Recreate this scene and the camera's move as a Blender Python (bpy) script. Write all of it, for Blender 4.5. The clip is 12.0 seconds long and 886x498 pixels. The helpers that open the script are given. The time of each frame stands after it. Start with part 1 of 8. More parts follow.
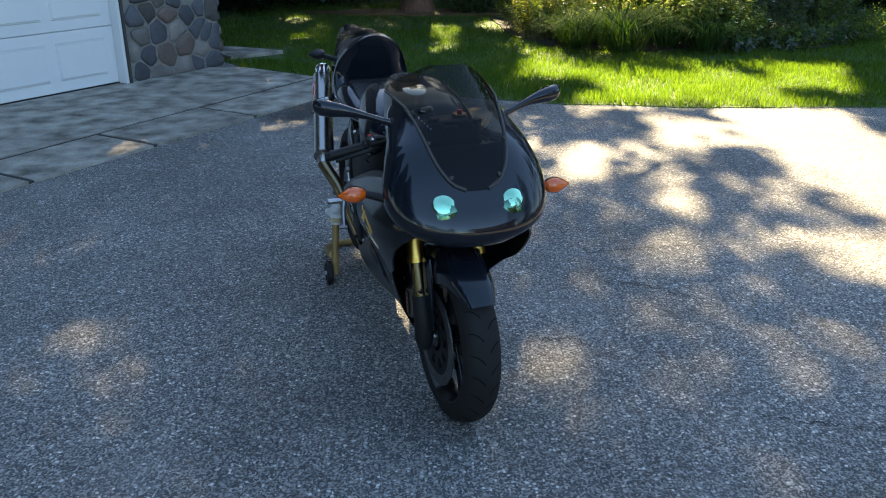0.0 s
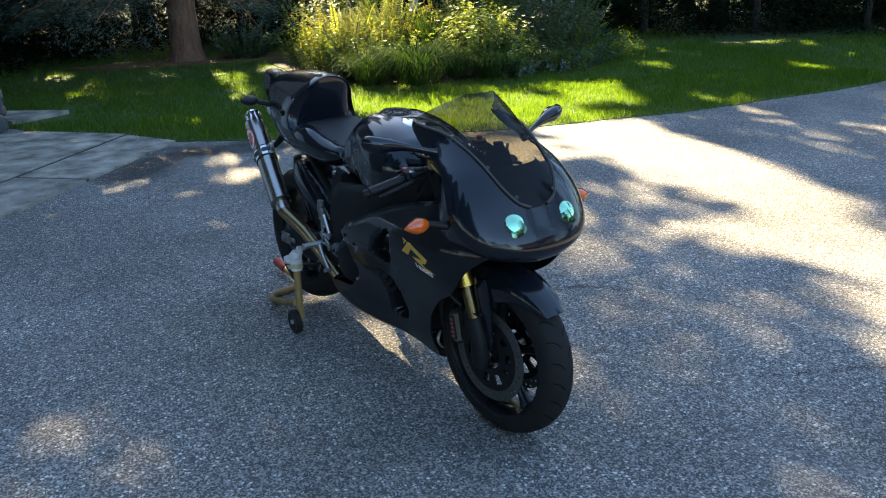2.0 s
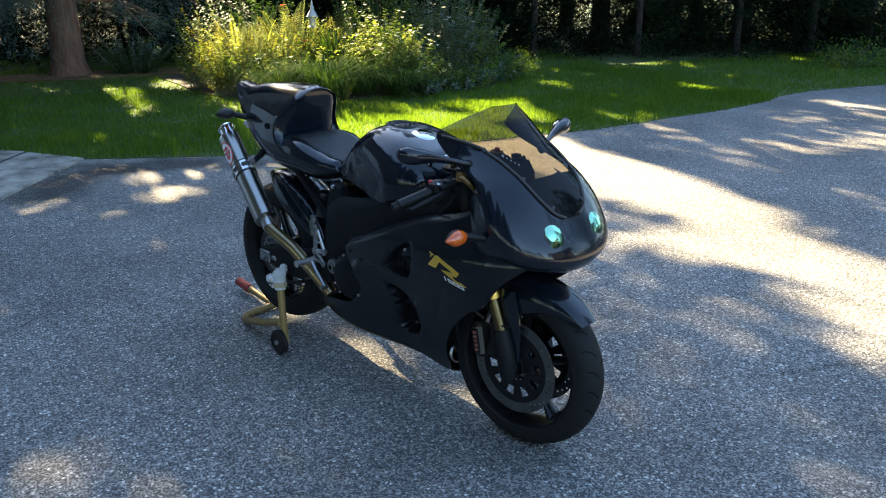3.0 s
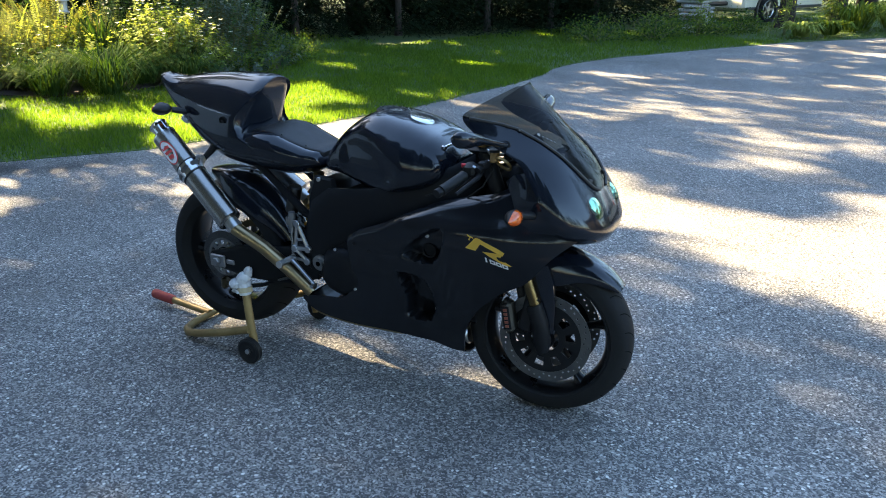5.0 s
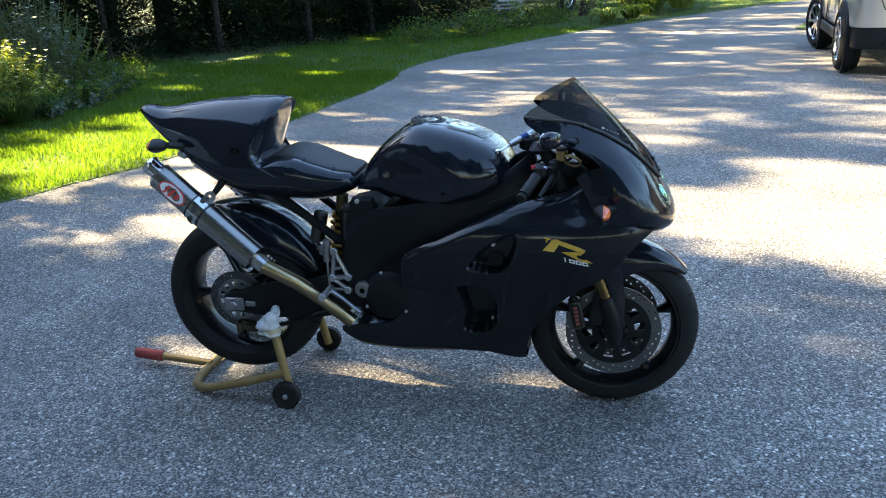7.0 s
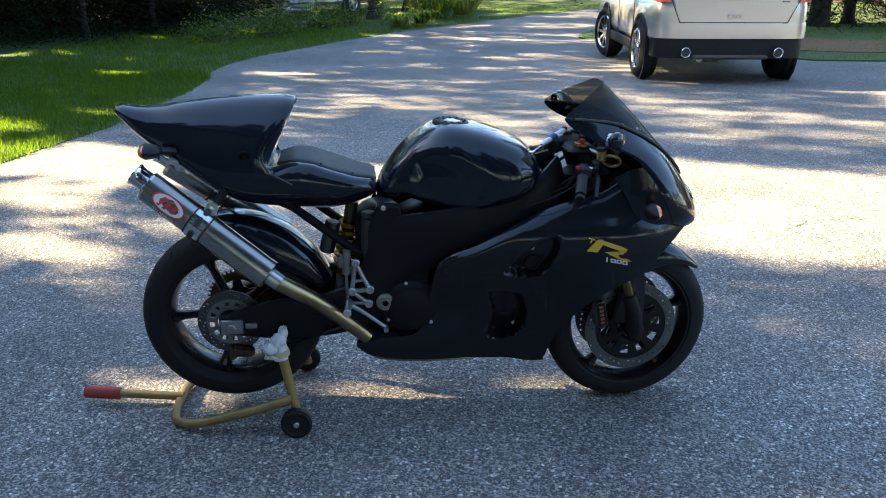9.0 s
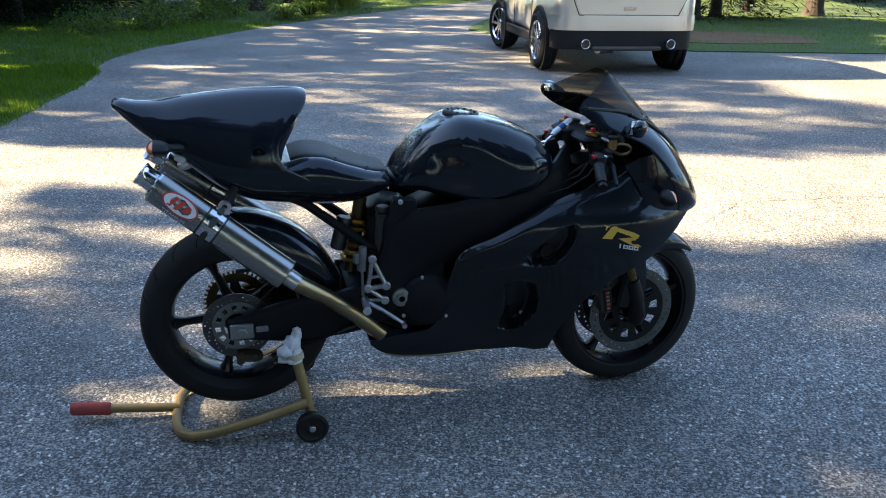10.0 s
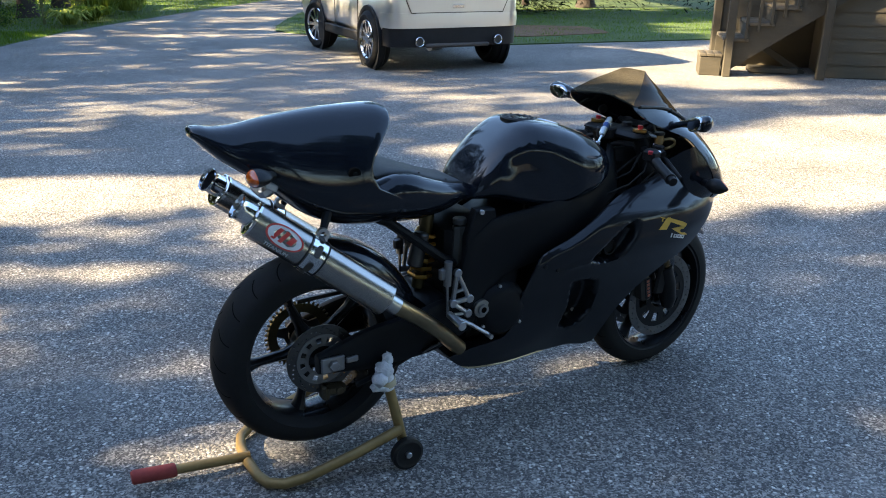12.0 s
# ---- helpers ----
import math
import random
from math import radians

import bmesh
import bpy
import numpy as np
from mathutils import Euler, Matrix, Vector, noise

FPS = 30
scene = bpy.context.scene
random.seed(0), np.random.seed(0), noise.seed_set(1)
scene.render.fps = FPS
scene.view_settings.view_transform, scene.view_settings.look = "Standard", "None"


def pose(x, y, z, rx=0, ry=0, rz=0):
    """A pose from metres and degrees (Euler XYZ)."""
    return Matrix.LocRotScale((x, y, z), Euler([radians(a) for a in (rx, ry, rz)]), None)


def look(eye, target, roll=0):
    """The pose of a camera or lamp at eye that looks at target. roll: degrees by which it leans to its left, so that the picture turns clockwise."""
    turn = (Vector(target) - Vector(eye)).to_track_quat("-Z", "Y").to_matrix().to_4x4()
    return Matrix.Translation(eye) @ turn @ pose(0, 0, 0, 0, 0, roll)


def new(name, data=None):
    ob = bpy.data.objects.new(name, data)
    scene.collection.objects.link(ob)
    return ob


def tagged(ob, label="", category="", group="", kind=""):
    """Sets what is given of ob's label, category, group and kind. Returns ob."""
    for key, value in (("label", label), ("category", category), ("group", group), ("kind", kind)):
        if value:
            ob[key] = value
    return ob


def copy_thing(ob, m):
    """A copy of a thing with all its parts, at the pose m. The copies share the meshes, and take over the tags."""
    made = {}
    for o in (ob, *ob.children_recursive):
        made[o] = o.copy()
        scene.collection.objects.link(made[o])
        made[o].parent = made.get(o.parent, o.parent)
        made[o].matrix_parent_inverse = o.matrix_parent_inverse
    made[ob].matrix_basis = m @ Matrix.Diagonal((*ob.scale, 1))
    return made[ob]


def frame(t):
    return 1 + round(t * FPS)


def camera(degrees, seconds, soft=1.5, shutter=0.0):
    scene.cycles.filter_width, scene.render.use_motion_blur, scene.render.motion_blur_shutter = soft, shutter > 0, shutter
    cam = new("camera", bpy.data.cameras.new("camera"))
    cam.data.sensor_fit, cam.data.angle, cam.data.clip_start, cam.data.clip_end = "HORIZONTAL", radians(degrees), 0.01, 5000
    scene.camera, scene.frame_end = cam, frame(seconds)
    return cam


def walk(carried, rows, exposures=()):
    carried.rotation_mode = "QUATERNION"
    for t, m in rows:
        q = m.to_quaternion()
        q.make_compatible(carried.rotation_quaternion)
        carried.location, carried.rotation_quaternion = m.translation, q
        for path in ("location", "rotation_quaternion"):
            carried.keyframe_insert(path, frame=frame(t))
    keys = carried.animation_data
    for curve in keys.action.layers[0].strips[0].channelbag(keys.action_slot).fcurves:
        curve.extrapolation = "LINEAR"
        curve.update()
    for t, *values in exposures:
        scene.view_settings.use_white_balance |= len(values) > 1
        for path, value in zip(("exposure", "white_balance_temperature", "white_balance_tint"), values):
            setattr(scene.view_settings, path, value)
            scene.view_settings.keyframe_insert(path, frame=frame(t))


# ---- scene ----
cam = camera(55.9, 12.0, 1.0)
METRES, EYE, TILT, LEAN, TURN = 5.689, 1.596, 0.0, 0.0, 0.0
ROWS = [
    (0.0, 0.0, 0.0, 0.0, -0.05, -22.0, 0.13),
    (0.5, -0.0374, 0.0014, -0.0028, -3.63, -22.18, -0.59),
    (1.0, -0.0783, 0.0071, -0.002, -9.87, -20.93, 0.95),
    (1.5, -0.126, 0.0095, -0.0015, -14.71, -20.19, 0.72),
    (2.0, -0.1709, 0.0135, -0.0013, -19.05, -19.57, 1.67),
    (2.5, -0.2086, 0.0332, -0.005, -22.09, -18.77, 0.91),
    (3.0, -0.2516, 0.0524, -0.0048, -27.74, -18.42, -0.01),
    (5.0, -0.388, 0.1581, -0.0049, -46.76, -19.57, -0.39),
    (5.5, -0.4183, 0.1881, -0.0032, -50.44, -19.57, 0.91),
    (6.0, -0.4358, 0.2205, -0.0053, -54.47, -19.36, -0.47),
    (6.5, -0.4483, 0.2545, -0.0046, -57.56, -19.27, 1.36),
    (8.5, -0.4917, 0.4016, -0.0048, -74.14, -19.95, 1.33),
    (9.0, -0.4979, 0.444, -0.0061, -77.68, -19.64, -0.12),
    (9.5, -0.5087, 0.487, -0.0053, -82.45, -20.21, 0.04),
    (10.0, -0.5043, 0.5245, -0.0087, -86.41, -20.04, -1.0),
    (10.5, -0.5016, 0.566, -0.0081, -90.28, -19.25, -1.72),
    (11.0, -0.5019, 0.6093, -0.0076, -95.0, -19.73, -1.62),
    (11.5, -0.5004, 0.6503, -0.0061, -99.66, -20.47, -1.07),
    (12.0, -0.4837, 0.6906, -0.0062, -102.49, -19.98, -0.67),
]
walk(cam, [(t, pose(0, 0, EYE, TILT, LEAN, TURN) @ pose(METRES * x, METRES * y, METRES * z, 90 + pitch, roll, yaw)) for t, x, y, z, yaw, pitch, roll in ROWS],
     [(0.0, 3.18, 6700, 5), (2.5, 3.42, 6650, 5), (5.5, 3.82, 6800, 6), (8.5, 3.66, 6750, 7), (10.5, 3.38, 6650, 8), (12.0, 3.38, 6600, 8)])

# ---------------------------------------------------------------- light
SUN_AZ, SUN_EL = 91.0, 28.0            # degrees: compass angle from +x, height over the ground
SUN_DIR = Vector((math.cos(radians(SUN_AZ)) * math.cos(radians(SUN_EL)), math.sin(radians(SUN_AZ)) * math.cos(radians(SUN_EL)), math.sin(radians(SUN_EL))))
world = bpy.data.worlds.new("sky")
scene.world = world
world.use_nodes = True
sky = world.node_tree.nodes.new("ShaderNodeTexSky")
sky.sky_type, sky.sun_disc = "NISHITA", False
sky.sun_elevation, sky.sun_rotation = radians(SUN_EL), radians(90.0 - SUN_AZ)
sky.air_density, sky.dust_density, sky.ozone_density = 1.0, 0.6, 2.5
world.node_tree.links.new(sky.outputs[0], world.node_tree.nodes["Background"].inputs[0])
world.node_tree.nodes["Background"].inputs[1].default_value = 0.074
sun = new("sun", bpy.data.lights.new("sun", "SUN"))
sun.data.energy, sun.data.angle, sun.data.color = 4.9, radians(0.6), (1.0, 0.79, 0.51)
sun.matrix_basis = look(SUN_DIR * 60, (0, 0, 0))


# ---------------------------------------------------------------- materials
def nodes_of(name):
    m = bpy.data.materials.new(name)
    m.use_nodes = True
    return m, m.node_tree.nodes, m.node_tree.links, m.node_tree.nodes["Principled BSDF"]


def surf(name, a, b, scale=8.0, rough=0.6, metal=0.0, bump=0.0, bump_scale=60.0, coat=0.0, detail=6.0, spread=0.5, vary=0.0, rough_vary=0.15, stretch=(1, 1, 1), specular=0.5, coat_rough=0.04, coat_ior=1.5, gain=1.3):
    """A surface of two colours mixed by noise at two scales, with fine relief."""
    m, nt, ln, bs = nodes_of(name)
    co = nt.new("ShaderNodeTexCoord")
    mp = nt.new("ShaderNodeMapping")
    mp.inputs["Scale"].default_value = stretch
    ln.new(co.outputs["Object"], mp.inputs[0])
    n1 = nt.new("ShaderNodeTexNoise")
    n1.inputs["Scale"].default_value, n1.inputs["Detail"].default_value = scale, detail
    n2 = nt.new("ShaderNodeTexNoise")
    n2.inputs["Scale"].default_value, n2.inputs["Detail"].default_value = scale * 9.0, 3.0
    for n in (n1, n2):
        ln.new(mp.outputs[0], n.inputs["Vector"])
    mixf = nt.new("ShaderNodeMath")
    mixf.operation = "MULTIPLY_ADD"
    mixf.inputs[1].default_value = 0.45
    ln.new(n2.outputs[0], mixf.inputs[0])
    half = nt.new("ShaderNodeMath")
    half.operation = "MULTIPLY_ADD"
    half.inputs[1].default_value, half.inputs[2].default_value = gain, 0.28 - 0.5 * gain
    ln.new(n1.outputs[0], half.inputs[0])
    ln.new(half.outputs[0], mixf.inputs[2])
    mix = nt.new("ShaderNodeMix")
    mix.data_type = "RGBA"
    mix.inputs[6].default_value, mix.inputs[7].default_value = (*a, 1), (*b, 1)
    ln.new(mixf.outputs[0], mix.inputs[0])
    out = mix.outputs[2]
    if vary:
        info = nt.new("ShaderNodeObjectInfo")
        hsv = nt.new("ShaderNodeHueSaturation")
        mv = nt.new("ShaderNodeMapRange")
        mv.inputs[3].default_value, mv.inputs[4].default_value = 1 - vary, 1 + vary
        ln.new(info.outputs["Random"], mv.inputs[0])
        ln.new(mv.outputs[0], hsv.inputs["Value"])
        ln.new(out, hsv.inputs["Color"])
        out = hsv.outputs[0]
    ln.new(out, bs.inputs["Base Color"])
    mr = nt.new("ShaderNodeMapRange")
    mr.inputs[3].default_value, mr.inputs[4].default_value = max(0.02, rough - rough_vary * rough), min(1, rough + rough_vary * rough)
    ln.new(n1.outputs[0], mr.inputs[0])
    ln.new(mr.outputs[0], bs.inputs["Roughness"])
    bs.inputs["Metallic"].default_value = metal
    bs.inputs["Specular IOR Level"].default_value = specular
    bs.inputs["Coat Weight"].default_value = coat
    bs.inputs["Coat Roughness"].default_value = coat_rough
    bs.inputs["Coat IOR"].default_value = coat_ior
    if bump:
        nb = nt.new("ShaderNodeTexNoise")
        nb.inputs["Scale"].default_value, nb.inputs["Detail"].default_value = bump_scale, 5.0
        ln.new(mp.outputs[0], nb.inputs["Vector"])
        bp = nt.new("ShaderNodeBump")
        bp.inputs["Strength"].default_value, bp.inputs["Distance"].default_value = min(1, bump * 3), 0.02 * bump
        ln.new(nb.outputs[0], bp.inputs["Height"])
        ln.new(bp.outputs[0], bs.inputs["Normal"])
    return m


def leaf(name, a, b, rough=0.5, through_light=0.5, tint=None):
    """Foliage: each leaf its own shade, and some light passing through."""
    m, nt, ln, bs = nodes_of(name)
    geo = nt.new("ShaderNodeNewGeometry")
    mix = nt.new("ShaderNodeMix")
    mix.data_type = "RGBA"
    mix.inputs[6].default_value, mix.inputs[7].default_value = (*a, 1), (*b, 1)
    ln.new(geo.outputs["Random Per Island"], mix.inputs[0])
    ln.new(mix.outputs[2], bs.inputs["Base Color"])
    bs.inputs["Roughness"].default_value = rough
    bs.inputs["Specular IOR Level"].default_value = 0.02
    tr = nt.new("ShaderNodeBsdfTranslucent")
    br = nt.new("ShaderNodeMix")
    br.data_type, br.blend_type = "RGBA", "MULTIPLY"
    br.inputs[0].default_value = 1.0
    br.inputs[7].default_value = (*(tint or (1.6, 1.9, 0.6)), 1)
    ln.new(mix.outputs[2], br.inputs[6])
    ln.new(br.outputs[2], tr.inputs[0])
    sh = nt.new("ShaderNodeMixShader")
    sh.inputs[0].default_value = through_light
    ln.new(bs.outputs[0], sh.inputs[1])
    ln.new(tr.outputs[0], sh.inputs[2])
    ln.new(sh.outputs[0], nt["Material Output"].inputs[0])
    return m


def asphalt_material():
    """Worn asphalt with light stone chips bared by weather, and stained patches."""
    m, nt, ln, bs = nodes_of("worn_asphalt")
    co = nt.new("ShaderNodeTexCoord")
    warp = nt.new("ShaderNodeTexNoise")
    warp.inputs["Scale"].default_value = 40.0
    ln.new(co.outputs["Object"], warp.inputs["Vector"])
    add = nt.new("ShaderNodeMix")
    add.data_type, add.blend_type = "RGBA", "LINEAR_LIGHT"
    add.inputs[0].default_value = 0.008
    ln.new(co.outputs["Object"], add.inputs[6])
    ln.new(warp.outputs["Color"], add.inputs[7])

    def cells(scale):
        v = nt.new("ShaderNodeTexVoronoi")
        v.inputs["Scale"].default_value = scale
        v.inputs["Randomness"].default_value = 1.0
        ln.new(add.outputs[2], v.inputs["Vector"])
        sep = nt.new("ShaderNodeSeparateColor")
        ln.new(v.outputs["Color"], sep.inputs[0])
        return v, sep

    v1, s1 = cells(76.0)
    v2, s2 = cells(170.0)
    ramp = nt.new("ShaderNodeValToRGB")
    ramp.color_ramp.elements[0].position, ramp.color_ramp.elements[0].color = 0.0, (0.066, 0.064, 0.062, 1)
    ramp.color_ramp.elements[1].position, ramp.color_ramp.elements[1].color = 1.0, (0.64, 0.61, 0.55, 1)
    for p, c in ((0.40, (0.088, 0.085, 0.081, 1)), (0.62, (0.165, 0.157, 0.145, 1)), (0.86, (0.31, 0.29, 0.262, 1))):
        e = ramp.color_ramp.elements.new(p)
        e.color = c
    ln.new(s1.outputs[0], ramp.inputs[0])
    ramp2 = nt.new("ShaderNodeValToRGB")
    ramp2.color_ramp.elements[0].position, ramp2.color_ramp.elements[0].color = 0.3, (0.058, 0.056, 0.054, 1)
    ramp2.color_ramp.elements[1].position, ramp2.color_ramp.elements[1].color = 1.0, (0.36, 0.34, 0.31, 1)
    ln.new(s2.outputs[1], ramp2.inputs[0])
    edge = nt.new("ShaderNodeMapRange")
    edge.inputs[1].default_value, edge.inputs[2].default_value = 0.34, 0.52
    ln.new(v1.outputs["Distance"], edge.inputs[0])
    chips = nt.new("ShaderNodeMix")
    chips.data_type = "RGBA"
    ln.new(edge.outputs[0], chips.inputs[0])
    ln.new(ramp.outputs[0], chips.inputs[6])
    ln.new(ramp2.outputs[0], chips.inputs[7])
    # fine pale dust and darker worn stains
    big = nt.new("ShaderNodeTexNoise")
    big.inputs["Scale"].default_value, big.inputs["Detail"].default_value, big.inputs["Roughness"].default_value = 0.9, 7.0, 0.62
    ln.new(co.outputs["Object"], big.inputs["Vector"])
    bigr = nt.new("ShaderNodeMapRange")
    bigr.inputs[1].default_value, bigr.inputs[2].default_value = 0.32, 0.72
    bigr.inputs[3].default_value, bigr.inputs[4].default_value = 0.72, 1.30
    ln.new(big.outputs[0], bigr.inputs[0])
    dust = nt.new("ShaderNodeTexNoise")
    dust.inputs["Scale"].default_value, dust.inputs["Detail"].default_value = 1.7, 5.0
    ln.new(co.outputs["Object"], dust.inputs["Vector"])
    dr = nt.new("ShaderNodeMapRange")
    dr.inputs[1].default_value, dr.inputs[2].default_value, dr.inputs[4].default_value = 0.55, 0.85, 0.5
    ln.new(dust.outputs[0], dr.inputs[0])
    dm = nt.new("ShaderNodeMix")
    dm.data_type = "RGBA"
    dm.inputs[7].default_value = (0.25, 0.235, 0.215, 1)
    ln.new(dr.outputs[0], dm.inputs[0])
    ln.new(chips.outputs[2], dm.inputs[6])
    mul = nt.new("ShaderNodeVectorMath")
    mul.operation = "SCALE"
    ln.new(dm.outputs[2], mul.inputs[0])
    ln.new(bigr.outputs[0], mul.inputs["Scale"])
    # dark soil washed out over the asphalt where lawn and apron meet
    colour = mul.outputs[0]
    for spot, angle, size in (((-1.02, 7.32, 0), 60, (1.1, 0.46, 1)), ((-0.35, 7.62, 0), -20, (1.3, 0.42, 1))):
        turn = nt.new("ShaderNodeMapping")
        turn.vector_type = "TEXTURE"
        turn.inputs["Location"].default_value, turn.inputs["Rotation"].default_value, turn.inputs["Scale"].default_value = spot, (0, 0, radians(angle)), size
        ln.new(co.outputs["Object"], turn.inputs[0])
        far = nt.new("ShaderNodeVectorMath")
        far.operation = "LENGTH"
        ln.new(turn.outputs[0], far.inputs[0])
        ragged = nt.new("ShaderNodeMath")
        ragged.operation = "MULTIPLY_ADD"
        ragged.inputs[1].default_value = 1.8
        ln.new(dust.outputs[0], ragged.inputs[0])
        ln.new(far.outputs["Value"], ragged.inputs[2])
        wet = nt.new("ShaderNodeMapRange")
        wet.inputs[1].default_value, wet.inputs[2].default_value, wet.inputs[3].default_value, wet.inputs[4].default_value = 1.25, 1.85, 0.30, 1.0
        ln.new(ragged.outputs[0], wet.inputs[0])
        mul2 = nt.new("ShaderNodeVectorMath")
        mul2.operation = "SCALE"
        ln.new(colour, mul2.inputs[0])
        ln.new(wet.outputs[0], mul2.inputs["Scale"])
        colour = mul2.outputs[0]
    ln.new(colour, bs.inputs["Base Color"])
    bs.inputs["Roughness"].default_value = 0.8
    bs.inputs["Specular IOR Level"].default_value = 0.35
    bp = nt.new("ShaderNodeBump")
    bp.inputs["Strength"].default_value, bp.inputs["Distance"].default_value = 0.7, 0.006
    bp.invert = True
    ln.new(v1.outputs["Distance"], bp.inputs["Height"])
    ln.new(bp.outputs[0], bs.inputs["Normal"])
    return m


def smoked(name, colour, share):
    """A thin smoked sheet: part of the light goes straight through, the rest is gloss."""
    m, nt, ln, bs = nodes_of(name)
    bs.inputs["Base Color"].default_value = (0.012, 0.012, 0.014, 1)
    bs.inputs["Roughness"].default_value = 0.05
    tr = nt.new("ShaderNodeBsdfTransparent")
    tr.inputs[0].default_value = (*colour, 1)
    sh = nt.new("ShaderNodeMixShader")
    sh.inputs[0].default_value = share
    ln.new(bs.outputs[0], sh.inputs[1])
    ln.new(tr.outputs[0], sh.inputs[2])
    ln.new(sh.outputs[0], nt["Material Output"].inputs[0])
    return m


ASPHALT = asphalt_material()
SOIL = surf("forest_floor", (0.035, 0.028, 0.018), (0.09, 0.065, 0.04), 1.2, 0.95, bump=0.8, bump_scale=14)
MULCH = surf("bark_mulch", (0.018, 0.012, 0.008), (0.065, 0.042, 0.029), 9, 0.95, bump=1.0, bump_scale=45)
NEEDLES = surf("fallen_needles", (0.075, 0.036, 0.017), (0.20, 0.105, 0.050), 7, 0.95, bump=0.8, bump_scale=60)
TURF = surf("turf", (0.026, 0.052, 0.012), (0.070, 0.110, 0.022), 2.2, 0.9, bump=1.0, bump_scale=40)
CONCRETE = surf("weathered_concrete", (0.060, 0.050, 0.037), (0.45, 0.41, 0.345), 5.0, 0.85, bump=0.6, bump_scale=70, vary=0.12, detail=14.0, gain=2.1)
MORTAR = surf("mortar", (0.12, 0.11, 0.10), (0.25, 0.235, 0.21), 14, 0.9, bump=0.5, bump_scale=80)
STONE = surf("field_stone", (0.055, 0.050, 0.047), (0.19, 0.168, 0.150), 5, 0.75, bump=0.5, bump_scale=30, vary=0.55)
STONE_RED = surf("reddish_field_stone", (0.075, 0.053, 0.046), (0.16, 0.115, 0.096), 6, 0.75, bump=0.5, bump_scale=30, vary=0.3)
STONE_BLUE = surf("slate_blue_field_stone", (0.034, 0.035, 0.042), (0.095, 0.096, 0.108), 6, 0.7, bump=0.5, bump_scale=30, vary=0.3)
DOOR_WHITE = surf("white_door_paint", (0.61, 0.62, 0.63), (0.67, 0.67, 0.66), 3, 0.35, bump=0.03)
TRIM_DARK = surf("dark_trim", (0.025, 0.024, 0.022), (0.05, 0.045, 0.04), 6, 0.6)
SIDING = surf("olive_tan_siding", (0.046, 0.038, 0.023), (0.072, 0.060, 0.037), 2.5, 0.7, bump=0.15, bump_scale=30, stretch=(1, 1, 8), vary=0.05)
STAIR_WOOD = surf("stained_stair_wood", (0.026, 0.022, 0.014), (0.052, 0.043, 0.027), 5, 0.75, bump=0.2, bump_scale=40, stretch=(1, 1, 4), vary=0.08)
TREAD_WOOD = surf("worn_tread_wood", (0.050, 0.042, 0.029), (0.098, 0.082, 0.058), 6, 0.8, bump=0.25, bump_scale=40, vary=0.08)
ROOF_GREY = surf("grey_shingles", (0.05, 0.05, 0.05), (0.12, 0.115, 0.11), 8, 0.9, bump=0.6)
BARK = surf("spruce_bark", (0.026, 0.013, 0.008), (0.25, 0.125, 0.072), 15, 0.95, bump=1.0, bump_scale=30, stretch=(1, 1, 0.28))
BARK_DARK = surf("dark_weathered_bark", (0.012, 0.009, 0.007), (0.045, 0.032, 0.024), 9, 0.95, bump=1.0, bump_scale=26, stretch=(1, 1, 0.3))
# needle green darkened in colour to hold the deep shade within the wood
SPRUCE_SHADED = leaf("shaded_spruce_needles", (0.0045, 0.010, 0.005), (0.012, 0.021, 0.010), 0.6, 0.2)
SPRUCE_BLUE = leaf("blue_spruce_needles", (0.030, 0.048, 0.038), (0.095, 0.130, 0.105), 0.6, 0.2, (1.1, 1.3, 0.9))
GRASS = leaf("grass_blades", (0.038, 0.078, 0.014), (0.115, 0.172, 0.032), 0.5, 0.5, (1.9, 2.0, 0.5))
LEAF_LIME = leaf("yellow_green_leaves", (0.14, 0.18, 0.045), (0.34, 0.38, 0.12), 0.95, 0.42, (1.4, 1.4, 0.6))
LEAF_MID = leaf("mid_green_leaves", (0.050, 0.088, 0.020), (0.155, 0.205, 0.045), 0.95, 0.42, (1.5, 1.5, 0.45))
LEAF_BLADE = leaf("daylily_blades", (0.018, 0.042, 0.011), (0.056, 0.092, 0.024), 0.95, 0.2, (1.4, 1.5, 0.45))
LEAF_DARK = leaf("dark_green_leaves", (0.02, 0.045, 0.018), (0.06, 0.10, 0.04), 0.45, 0.35)
LEAF_GREY = leaf("grey_green_leaves", (0.07, 0.095, 0.08), (0.17, 0.205, 0.165), 0.5, 0.35, (1.1, 1.3, 0.8))
LEAF_BRONZE = leaf("bronze_fern_leaves", (0.135, 0.150, 0.035), (0.29, 0.31, 0.085), 0.95, 0.45, (1.4, 1.25, 0.5))
PETAL = leaf("cream_white_petals", (0.66, 0.63, 0.44), (0.82, 0.79, 0.66), 0.6, 0.4, (1.0, 1.0, 0.9))
PETAL_RED = leaf("red_petals", (0.45, 0.04, 0.04), (0.65, 0.08, 0.07), 0.6, 0.3, (1.0, 0.8, 0.8))
STEM = surf("plant_stems", (0.08, 0.10, 0.03), (0.16, 0.15, 0.06), 20, 0.8)
# flat black that stands for the shade inside holes and grooves
RECESS_BLACK = surf("recess_black", (0.004, 0.004, 0.004), (0.008, 0.0078, 0.0075), 30, 0.95, specular=0.05)
CRACK = surf("crack_shadow", (0.018, 0.017, 0.016), (0.05, 0.045, 0.04), 12, 0.95)

